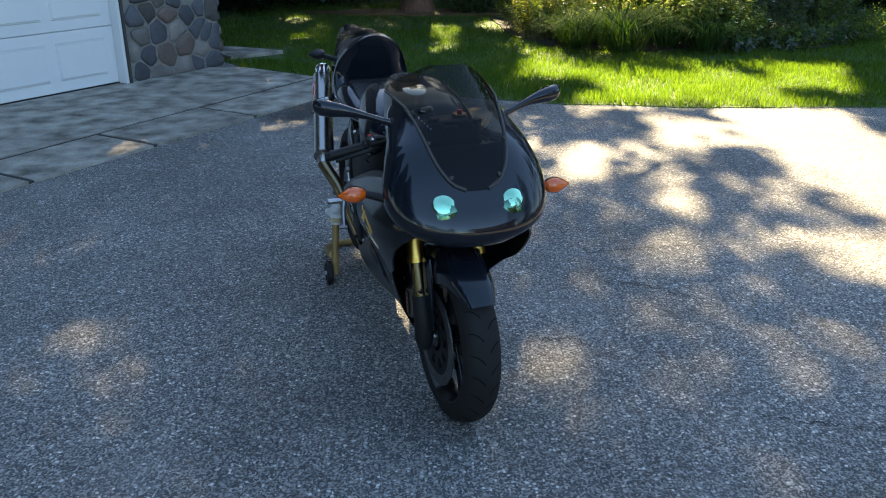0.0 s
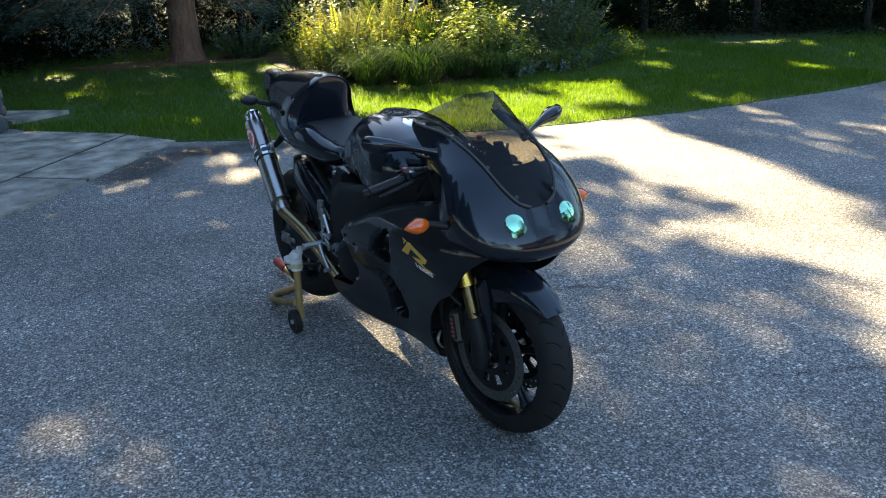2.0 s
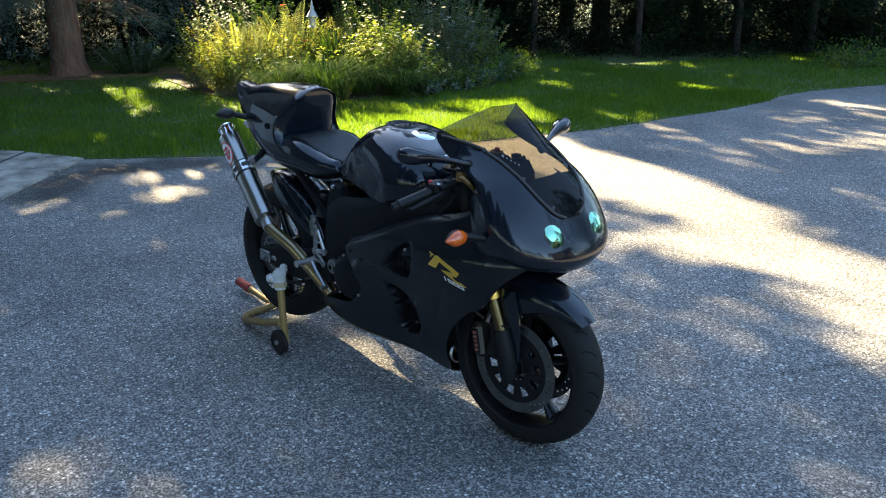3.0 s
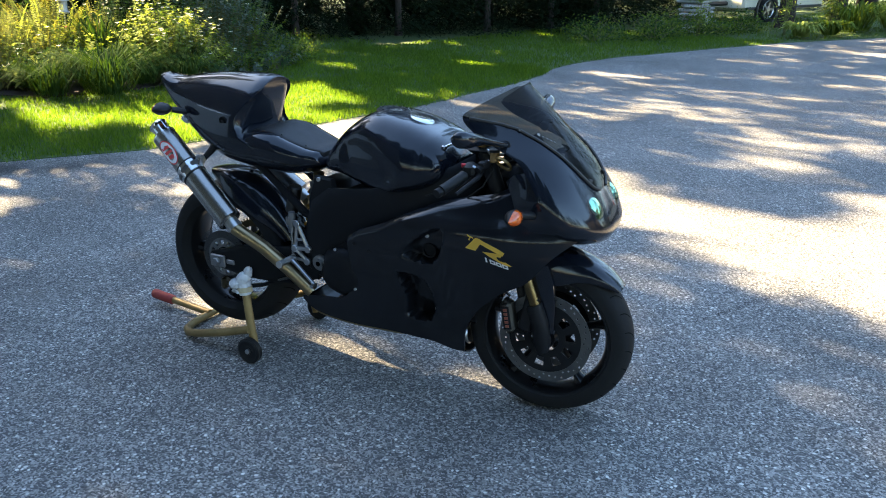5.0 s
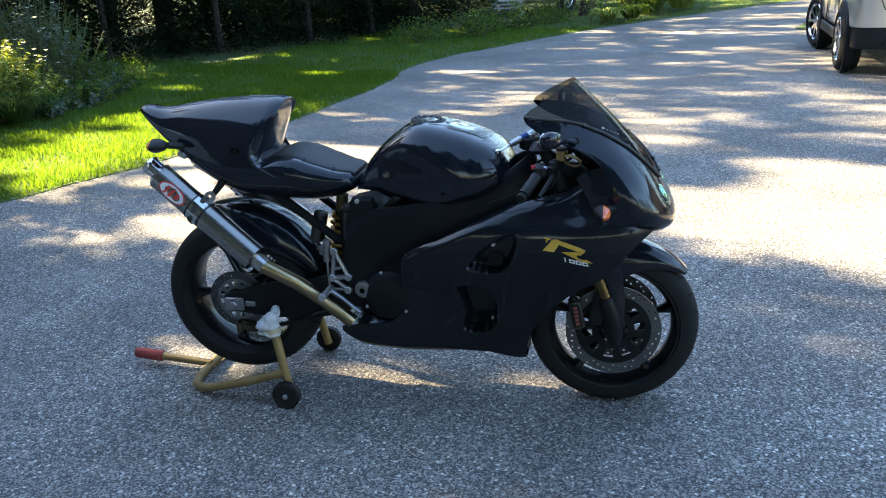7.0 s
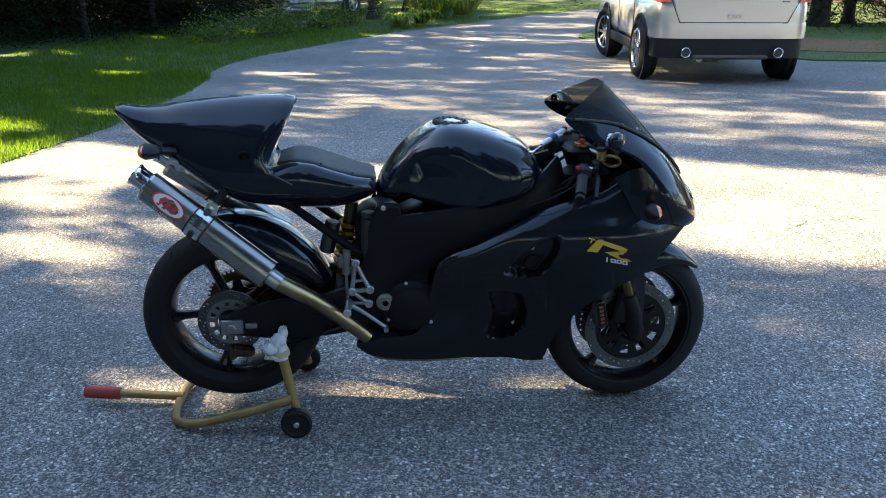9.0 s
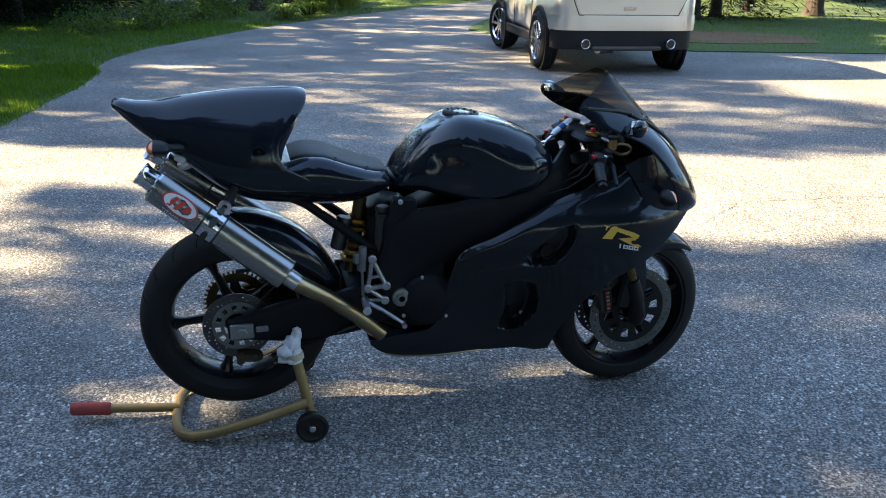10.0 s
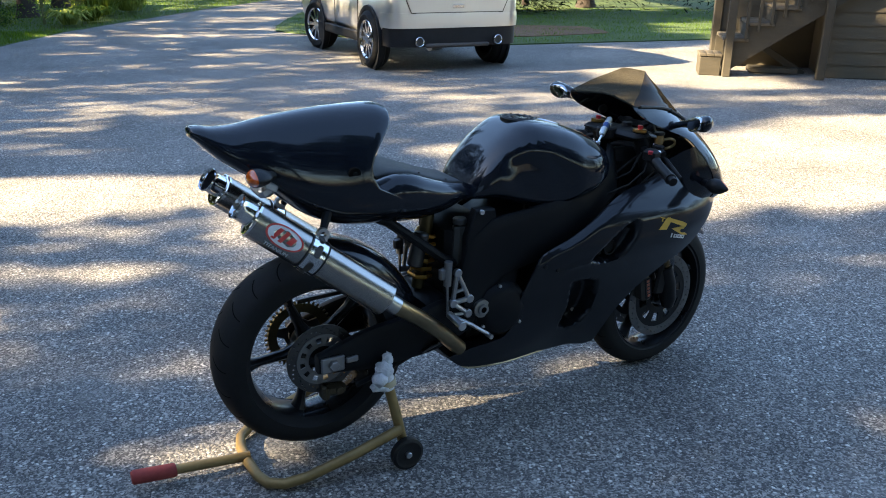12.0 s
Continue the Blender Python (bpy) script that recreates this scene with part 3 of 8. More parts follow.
def sunlit_at(x, y):
    """How open the crowns stand towards the sun over this spot: 1 clear, 0 closed."""
    n = noise.noise((x * 1.4, y * 0.9, 1.7)) + 0.5 * noise.noise((x * 3.2, y * 2.2, 5.2))
    n += 0.30 * noise.noise((x * 6.5, y * 5.0, 9.1))
    fleck = 0.0
    for fx, fy, ru, rv, peak in SUN_FLECKS:
        q = ((x - fx) / ru) ** 2 + ((y - fy) / rv) ** 2 * (1 + 0.4 * n)
        if q < 1.5:
            fleck = max(fleck, peak * smooth(1.5, 0.45, q))
    if (5.4 < x < 7.7 and y < -2.7) or (3.8 < x < 5.5 and 9.3 < y < 12.2):
        return 0.0
    if y < 7.4:
        open_sky = smooth(-0.10, 0.12, inside_depth(CLEARING, x, y) + 0.12 * n)
        if x < 2.35 and y > 4.2:
            open_sky *= 0.50 + 0.45 * smooth(-0.1, 0.5, n)
        if open_sky > 0.02:
            return let_through(max(open_sky, fleck))
    if inside_depth(BY_THE_CAR, x, y) > 0:
        return 1.0
    if fleck > 0.02:
        return let_through(fleck)
    if y >= 7.2:
        wide = smooth(7.9, 8.6, y) + 1.4 * smooth(8.6, 10.0, y)
        core = smooth(0.6, 1.3, x) * (1 - smooth(2.9 + wide, 3.6 + wide, x))
        return 1.0 if n > (0.42 if x > 0.4 else 0.7) - 1.0 * core + 1.2 * smooth(12.6, 13.8, y) else 0.3 if y < 11.5 else 0.0
    if 0.2 < x < 2.0 and y > 5.6:
        return 0.95 if n > 0.25 else 0.6
    if x > 10.8 and y < 0.3:
        return 0.97 if x > 18.4 + 1.2 * n or (x < 14.6 and y < -4.3 + 0.6 * n) else 0.04
    if 4.3 < x < 6.1 and -5.0 < y < -0.4:
        return 0.80 if n > 0.45 else 0.5
    if x > 3.8:
        return (0.885 if x < 9.0 else 0.94) if n > 0.36 else 0.74 if n > -0.15 else 0.52
    if 0.1 < x < 3.2 and 0.4 < y < 5.4:
        return let_through((0.03 + 0.09 * smooth(0.10, 0.8, n)) * (1.0 if y > 2.95 else 0.06 if x > 1.0 else 0.5))
    return let_through(0.07 * smooth(0.30, 0.9, n))


GX0, GY0, GSTEP, GNX, GNY = -8.0, -8.0, 0.12, 300, 215
sun_map = np.array([[sunlit_at(GX0 + GSTEP * i, GY0 + GSTEP * j) for j in range(GNY)] for i in range(GNX)])


def spruce(x, y, height, radius, low, sprays, seed, material=None, label="tall dark spruce at the edge of the wood", clear=True, size=0.30, trunk=0.2, bark=None, boughs=()):
    rng = np.random.default_rng(seed)
    tree = thing("spruce", pose(x, y, 0.0), label, "tree", "trees of the wood")
    t = Shape()
    t.lathe([(trunk * 1.55, -0.03), (trunk * 1.12, 0.22), (trunk, 0.8), (trunk * 0.85, min(2.6, height * 0.7)), (trunk * 0.5, min(4.2, height * 0.9))], (0, 0, 0), (0, 0, 1), 14)
    limb_v = Shape()
    z = low
    spots = []
    while z < height - 0.3:
        rad = radius * (1 - (z / height) ** 2.2) * rng.uniform(0.85, 1.1) + 0.12
        n = int(rng.integers(6, 9))
        a0 = rng.uniform(0, 6.28)
        for k in range(n):
            a = a0 + 2 * math.pi * k / n + rng.uniform(-0.25, 0.25)
            spots.append((z + rng.uniform(-0.1, 0.1), a, rad * rng.uniform(0.7, 1.12)))
        z += rng.uniform(0.30, 0.5) * (1 if height > 6 else 0.7)
    spots += list(boughs)
    area = sum(s[2] for s in spots)
    base, ang = [], []
    for z, a, rad in spots:
        ca, sa = math.cos(a), math.sin(a)
        if boughs and rad > 0.5 and z < 3.2:
            limb_v.tube([(0.05 * ca, 0.05 * sa, z), (rad * 0.5 * ca, rad * 0.5 * sa, z - 0.02 * rad), (rad * 0.95 * ca, rad * 0.95 * sa, z - 0.22 * rad)], [0.022, 0.014, 0.005], 4)
        m = max(3, int(sprays * rad / area))
        f = np.sqrt(rng.uniform(0.02, 1.0, m))
        side = rng.normal(0, 0.16, m) * rad * (0.35 + 0.65 * f)
        base.append(np.stack([f * rad * ca - side * sa, f * rad * sa + side * ca, z - (0.30 if boughs else 0.24) * rad * f ** 2 - np.abs(rng.normal(0, 0.10, m)) + 0.03], 1))
        ang.append(np.full(m, a))
    b, a = np.concatenate(base), np.concatenate(ang)
    # near the ground, where they can be told apart, the sprays are finer and more
    near, finer = b[:, 2] < 3.4, 9 if boughs else 3 if height > 16 else 5
    b = np.concatenate([b[~near]] + [b[near] + rng.normal(0, 0.045 if boughs else 0.07, (int(near.sum()), 3)) for k in range(finer)])
    a = np.concatenate([a[~near]] + [a[near]] * finer)
    fine = np.arange(len(b)) >= (~near).sum()
    n = len(b)
    d = a + rng.normal(0, 0.6, n)
    ln_ = size * rng.uniform(0.6, 1.25, n) * np.where(fine, 0.46 if size < 0.25 else 0.56, 1.0)
    wd = size * rng.uniform(0.14, 0.26, n) * np.where(fine, 0.12 if boughs else 0.20, 1.0)
    e = np.stack([np.cos(d), np.sin(d), rng.uniform(-0.75, 0.15, n)], 1)
    u = np.stack([-np.sin(d), np.cos(d), rng.normal(0, 0.5, n)], 1) * wd[:, None]
    mid, tip = b + e * (ln_ * 0.5)[:, None], b + e * ln_[:, None]
    keep = tip[:, 2] > (0.48 + 0.12 * np.sin(3.0 * a + 2.0 * x) if boughs else 0.03)
    if clear:
        k = mid[:, 2] / _sz
        gi = np.rint((x + mid[:, 0] - _sx * k - GX0) / GSTEP).astype(int)
        gj = np.rint((y + mid[:, 1] - _sy * k - GY0) / GSTEP).astype(int)
        on_map = (gi >= 0) & (gi < GNX) & (gj >= 0) & (gj < GNY)
        gap = np.zeros(n)
        gap[on_map] = sun_map[gi[on_map], gj[on_map]]
        keep &= rng.random(n) >= gap
    v = np.stack([b, mid + u, tip, mid - u], 1)[keep].reshape(-1, 3)
    part("trunk", t.add(limb_v.v, limb_v.f), bark or BARK_DARK, tree)
    crown = new("crown", quick_mesh("crown", v, np.arange(len(v)).reshape(-1, 4), [material or SPRUCE_SHADED]))
    crown.parent = tree
    return tree


# the wood behind the lawn, seen at its foot, throwing the dappled shade
row = random.Random(11)
spruce(-0.42, 14.75, 14.0, 2.9, 1.5, 42000, 101, SPRUCE_BLUE, "blue spruce with a bare brown trunk and drooping boughs", size=0.17, trunk=0.225, bark=BARK,
       boughs=[(1.55, 2.75, 2.5), (1.42, 3.1, 2.6), (1.50, 3.5, 2.4), (1.30, 3.35, 1.7), (1.28, 2.9, 1.5), (1.40, 3.8, 2.0), (1.45, 2.4, 2.0), (1.62, 3.25, 2.9), (1.35, 3.6, 1.2), (1.15, 0.15, 1.5), (1.25, 0.5, 1.8), (1.20, -0.2, 1.5)])
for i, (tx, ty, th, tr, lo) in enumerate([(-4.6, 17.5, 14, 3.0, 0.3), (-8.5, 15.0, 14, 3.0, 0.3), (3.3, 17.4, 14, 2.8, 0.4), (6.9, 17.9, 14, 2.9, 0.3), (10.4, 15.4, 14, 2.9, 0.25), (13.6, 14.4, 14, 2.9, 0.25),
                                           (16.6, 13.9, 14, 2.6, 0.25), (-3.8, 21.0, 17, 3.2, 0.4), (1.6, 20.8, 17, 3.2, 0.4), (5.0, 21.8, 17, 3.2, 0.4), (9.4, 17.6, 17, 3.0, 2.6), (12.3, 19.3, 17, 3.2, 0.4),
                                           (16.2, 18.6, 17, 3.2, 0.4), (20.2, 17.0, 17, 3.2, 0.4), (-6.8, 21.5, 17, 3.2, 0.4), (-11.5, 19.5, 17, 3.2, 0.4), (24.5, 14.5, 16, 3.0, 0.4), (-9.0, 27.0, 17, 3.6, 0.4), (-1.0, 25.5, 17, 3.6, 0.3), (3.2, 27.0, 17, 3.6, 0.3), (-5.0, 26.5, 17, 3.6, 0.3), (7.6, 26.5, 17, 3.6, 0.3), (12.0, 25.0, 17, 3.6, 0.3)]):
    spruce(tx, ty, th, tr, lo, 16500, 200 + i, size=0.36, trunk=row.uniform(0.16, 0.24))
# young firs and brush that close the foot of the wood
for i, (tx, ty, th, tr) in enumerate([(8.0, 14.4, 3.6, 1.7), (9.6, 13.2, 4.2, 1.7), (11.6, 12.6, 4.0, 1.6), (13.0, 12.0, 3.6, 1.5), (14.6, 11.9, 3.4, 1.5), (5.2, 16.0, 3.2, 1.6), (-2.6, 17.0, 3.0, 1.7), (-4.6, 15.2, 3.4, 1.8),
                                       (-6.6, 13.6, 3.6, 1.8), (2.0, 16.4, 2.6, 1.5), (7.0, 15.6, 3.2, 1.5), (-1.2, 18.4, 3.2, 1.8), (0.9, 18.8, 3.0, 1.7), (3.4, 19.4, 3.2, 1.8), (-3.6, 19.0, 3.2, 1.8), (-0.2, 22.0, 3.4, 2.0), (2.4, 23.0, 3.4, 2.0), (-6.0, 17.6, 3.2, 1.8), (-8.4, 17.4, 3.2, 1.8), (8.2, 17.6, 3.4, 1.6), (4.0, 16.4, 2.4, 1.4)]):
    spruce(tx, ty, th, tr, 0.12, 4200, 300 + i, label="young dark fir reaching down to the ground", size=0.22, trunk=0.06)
spruce(18.4, -2.3, 5.0, 1.5, 0.12, 5000, 360, label="dense dark fir reaching down to the ground beyond the car", size=0.26, trunk=0.12)
# bare trunks before the trailer, and the dark wood beyond it
for i, (tx, ty) in enumerate([(17.3, 8.6), (20.3, 8.5), (22.6, 8.5)]):
    spruce(tx, ty, 13, 2.2, 2.6, 6000, 350 + i, label="tall spruce with a bare dark trunk", trunk=0.17)
for i, (tx, ty) in enumerate([(22.5, 13.5), (25.5, 12.0), (28.0, 10.5), (30.5, 9.5), (33.0, 7.5), (36.0, 5.5), (39.0, 3.0), (19.0, 14.5), (41.0, 0.0), (20.5, -3.6), (22.0, -0.6), (27.5, -9.5), (24.5, 2.0), (25.5, -13.0), (27.5, -1.0), (26.0, -4.8), (28.0, -7.2), (30.0, -11.5), (31.5, -6.0), (29.5, -3.4), (33.0, -9.0)]):
    spruce(tx, ty, 4.2, 2.3, 0.12, 2700, 370 + i, label="young dark fir reaching down to the ground", size=0.34, trunk=0.08)
# trees beyond the parked car and behind the viewer
for i, (tx, ty, th, tr) in enumerate([(17.5, -1.5, 14, 2.8), (19.5, -5.0, 15, 3.0), (22.5, -1.6, 15, 3.0), (17.5, -8.5, 15, 3.0), (27.0, -4.0, 16, 3.2), (27.0, 7.0, 16, 3.2), (31.5, 3.5, 16, 3.2)]):
    spruce(tx, ty, th, tr, 0.7, 5200, 400 + i, trunk=0.2)
# unseen trees behind the viewer, added to darken what the bodywork reflects
unseen_low_tree = spruce(-3.5, -16.0, 6.5, 2.6, 0.5, 3200, 500, clear=False, size=0.34)
unseen_tall_tree = spruce(-9.5, -4.0, 18, 3.4, 0.8, 9500, 501, clear=False, size=0.45)
for tx, ty, tz in ((-8.5, -8.5, 40), (-11.5, -10.5, 150), (-14.0, -4.5, 260), (-11.0, 1.0, 75), (-12.0, 5.5, 190), (-13.0, 10.0, 310), (-16.5, 2.5, 20), (-17.0, 8.0, 230)):
    copy_thing(unseen_tall_tree, pose(tx, ty, 0, 0, 0, tz))
for tx, ty, tz in ((-1.0, -14.5, 130), (4.5, -15, 200), (-6.5, -13.0, 90), (9.5, -13.0, 20), (-9.0, -17, 60), (2.0, -19, 250)):
    copy_thing(unseen_low_tree, pose(tx, ty, 0, 0, 0, tz))


# ---------------------------------------------------------------- grass
def in_poly(poly, x, y):
    """Which of the points (arrays x, y) lie inside an outline."""
    hit = np.zeros(len(x), bool)
    for (ax, ay), (bx, by) in zip(poly, poly[1:] + poly[:1]):
        if ay != by:
            hit ^= ((ay > y) != (by > y)) & (x < (bx - ax) * (y - ay) / (by - ay) + ax)
    return hit


def grass(name, boxes, keep, label, seed):
    rng = np.random.default_rng(seed)
    pts = []
    for x0, x1, y0, y1, density in boxes:
        n = int((x1 - x0) * (y1 - y0) * density)
        pts.append(np.stack([rng.uniform(x0, x1, n), rng.uniform(y0, y1, n)], 1))
    pts = np.concatenate(pts)
    loose = pts + rng.normal(0, 0.035, pts.shape)
    pts = pts[keep(loose[:, 0], loose[:, 1])]
    n = len(pts)
    tuft = 0.8 + 0.3 * np.sin(pts[:, 0] * 4.1 + 1.3 * np.sin(pts[:, 1] * 2.7)) * np.sin(pts[:, 1] * 3.7 + 1.1 * np.sin(pts[:, 0] * 3.1))
    h = rng.uniform(0.035, 0.085, n) * np.clip(tuft, 0.5, 1.4)
    a, lean, b = rng.uniform(0, 6.28, n), rng.uniform(0.1, 0.75, n), rng.uniform(0, 6.28, n)
    w = rng.uniform(0.0025, 0.0055, n)
    base = np.stack([pts[:, 0], pts[:, 1], np.full(n, 0.004)], 1)
    off = np.stack([np.cos(a) * w, np.sin(a) * w, np.zeros(n)], 1)
    tip = base + np.stack([np.cos(b) * lean * h, np.sin(b) * lean * h, h], 1)
    v = np.stack([base - off, base + off, tip], 1).reshape(-1, 3)
    ob = new(name, quick_mesh(name, v, np.arange(3 * n).reshape(-1, 3), [GRASS]))
    tagged(ob, label, "grass", "", "stuff")


lawn_poly, bed_poly, right_poly = lawn_outline, bed_outline, right_line + [(60, -12), (60, -60), (10, -60), (10, -9)]
grass("grass", [(-3.2, 7.6, 7.15, 9.6, 3600), (-3.2, 8.0, 9.6, 12.5, 2000), (7.0, 14.0, 7.2, 12.0, 1500), (-3.5, 8.5, 12.5, 16.0, 900), (14, 24, 3.0, 10.0, 350), (-7.0, 4.0, 16.0, 19.0, 250)],
      lambda x, y: in_poly(lawn_poly, x, y) & ~in_poly(bed_poly, x, y) & ~((-2.7 < x) & (x < -1.9) & (9.75 < y) & (y < 10.6)), "short green lawn grass, bright where the sun reaches it", 21)
grass("grass.001", [(10.8, 19.0, -8.0, 3.6, 500)], lambda x, y: in_poly(right_poly, x, y), "lawn grass beyond the parked car", 22)


# ---------------------------------------------------------------- house with garage door
WALL_YAW = 57.0
house = pose(-2.42, 9.36, 0.0, 0, 0, WALL_YAW)     # local: -x along the front wall, +y into the house


def house_part():
    # walls above door height and the roof are unseen, raised to darken reflections
    s = Shape()
    s.box((-0.62, 0.16, 2.7), (1.24, 0.26, 5.4), 0.01)
    wall = solid("wall_front", s, MORTAR, "garage wall of rounded field stones in pale mortar", "wall", "structure", house)
    s = Shape()
    s.box((-0.16, 3.2, 2.7), (0.26, 5.7, 5.4), 0.01)
    solid("wall_side", s, SIDING, "plain side wall of the house", "wall", "structure", house)
    s = Shape()
    s.box((-2.6, 0.16, 3.9), (2.7, 0.26, 3.0), 0.01)
    solid("wall_lintel", s, SIDING, "unseen wall over the garage door, raised to darken reflections", "wall", "structure", house)
    s = Shape()
    s.box((-5.5, 0.16, 2.7), (3.2, 0.26, 5.4), 0.01)
    solid("wall_far", s, SIDING, "unseen wall beyond the garage door, raised to darken reflections", "wall", "structure", house)
    s = Shape()
    s.loft([[(-7.4, -0.5, 5.3), (0.4, -0.5, 5.3), (0.4, 6.0, 5.3), (-7.4, 6.0, 5.3)], [(-7.4, -0.5, 5.45), (0.4, -0.5, 5.45), (0.4, 6.0, 5.45), (-7.4, 6.0, 5.45)], [(-7.4, 2.7, 7.6), (0.4, 2.7, 7.6), (0.4, 2.8, 7.6), (-7.4, 2.8, 7.6)]])
    solid("roof", s, ROOF_GREY, "unseen garage roof, raised to darken reflections", "roof", "structure", house)
    door = thing("door_1", house, "closed white sectional garage door with pressed panels", "garage door", "", "structure")
    for k in range(4):
        s = Shape()
        s.box((-2.58, 0.145, 0.305 + 0.55 * k), (2.6, 0.05, 0.546), 0.004)
        for j in range(4):
            for w, h, y in ((0.52, 0.34, 0.1185), (0.49, 0.31, 0.1155), (0.46, 0.28, 0.1185)):
                s.box((-2.58 - 0.93 + 0.62 * j, y, 0.305 + 0.55 * k), (w, 0.006, h), 0.003)
        part("panel", s, DOOR_WHITE, door)
    s = Shape()
    s.box((-2.58, 0.135, 0.015), (2.6, 0.05, 0.03), 0.008)
    part("bottom_seal", s, PLASTIC, door, "black rubber bottom seal")
    s = Shape()
    s.box((-1.264, 0.12, 1.15), (0.034, 0.22, 2.3), 0.004)
    part("jamb", s, DOOR_WHITE, door)
    s = Shape()
    s.box((-1.234, 0.012, 1.2), (0.026, 0.05, 2.4), 0.005)
    part("edge_strip", s, TRIM_DARK, door, "dark edge strip")
    # stones of the veneer, fitted cell by cell
    rng = random.Random(8)
    w, h = 1.22, 2.3
    seeds = []
    for r in range(13):
        for c in range(6):
            seeds.append((0.215 * (c + 0.5 * (r % 2)) + rng.uniform(-0.085, 0.085), 0.178 * (r + 0.5) + rng.uniform(-0.06, 0.06)))
    for i, (sx, sz) in enumerate(seeds):
        if rng.random() < 0.05 or not (-0.02 < sx < w + 0.02):
            continue
        poly = [(0.0, 0.02), (w, 0.02), (w, h), (0.0, h)]
        for j, (qx, qz) in enumerate(seeds):
            if j == i or math.hypot(qx - sx, qz - sz) > 0.5 or not poly:
                continue
            mx, mz, nx, nz = (sx + qx) / 2, (sz + qz) / 2, qx - sx, qz - sz
            ln_ = math.hypot(nx, nz)
            mx, mz = mx - nx / ln_ * 0.009, mz - nz / ln_ * 0.009
            out = []
            for a, b in zip(poly, poly[1:] + poly[:1]):
                da, db = (a[0] - mx) * nx + (a[1] - mz) * nz, (b[0] - mx) * nx + (b[1] - mz) * nz
                if da <= 0:
                    out.append(a)
                if da * db < 0:
                    t = da / (da - db)
                    out.append((a[0] + (b[0] - a[0]) * t, a[1] + (b[1] - a[1]) * t))
            poly = out
        if len(poly) < 3:
            continue
        cx, cz = sum(p[0] for p in poly) / len(poly), sum(p[1] for p in poly) / len(poly)
        # round the corners: cut each in two
        soft = []
        for a, b in zip(poly, poly[1:] + poly[:1]):
            f = rng.uniform(0.10, 0.22)
            soft += [(a[0] * (1 - f) + b[0] * f, a[1] * (1 - f) + b[1] * f), (a[0] * 0.5 + b[0] * 0.5 + rng.uniform(-0.006, 0.006), a[1] * 0.5 + b[1] * 0.5 + rng.uniform(-0.006, 0.006)), (a[0] * f + b[0] * (1 - f), a[1] * f + b[1] * (1 - f))]
        proud = rng.uniform(0.014, 0.035)
        s = Shape()
        rings = [[(-w + cx + (x - cx) * f, 0.035 - proud * d, cz + (z - cz) * f) for x, z in soft] for f, d in ((1.0, 0.0), (0.97, 0.55), (0.86, 0.9), (0.5, 1.08))]
        s.loft(rings, True, (False, True))
        part("stone", s, rng.choice((STONE, STONE, STONE_BLUE, STONE_BLUE, STONE_RED)), wall, angle=60)
    # the corner's return
    for r in range(15):
        for c in range(2):
            s = Shape()
            s.box((-0.0, 0.07 + 0.14 * c + rng.uniform(-0.01, 0.01), 0.085 + 0.155 * r), (0.08, 0.12, 0.135), 0.03)
            part("stone", s, rng.choice((STONE, STONE_BLUE, STONE_RED)), wall, angle=60)


def apron():
    base = thing("apron", pose(0, 0, 0), "weathered concrete apron slabs before the garage", "pavement", "", "structure")
    def at(u, v):       # u along the outer edge from its far corner, v towards the house
        return (-0.86 - 0.497 * u - 0.868 * v, 8.13 - 0.868 * u + 0.497 * v)
    gap = 0.022
    part("joint_filler", slab([at(0.0, 0.01), at(6.77, 0.01), at(6.77, 3.1), at(3.6, 2.55), at(0.02, 2.1), at(-0.28, 1.7), at(-0.23, 0.7)], -0.03, 0.0135), CRACK, base, "dark soil in the joints")
    u = 0.0
    for k, ln_ in enumerate((1.42, 1.08, 1.02, 1.10, 1.05, 1.10)):
        q = [at(u + gap, 0), at(u + ln_ - gap, 0), at(u + ln_ - gap, 0.64 - gap), at(u + gap - (0.23 if k == 0 else 0), 0.64 - gap)]
        part("slab", slab(q, -0.03, 0.018 + 0.003 * (k % 2)), CONCRETE, base, angle=60)
        u += ln_
    inner = [at(-0.23, 0.64 + gap), at(6.77, 0.64 + gap), at(6.77, 3.2), at(3.6, 2.62), at(-0.02, 2.17), at(-0.30, 1.66)]
    part("slab", slab(inner, -0.03, 0.022), CONCRETE, base, angle=60)
    part("slab", slab([(-1.93, 10.25), (-2.45, 9.80), (-2.95, 10.3), (-2.7, 10.62)], -0.02, 0.05), CONCRETE, base, "small concrete step set in the grass", angle=60)


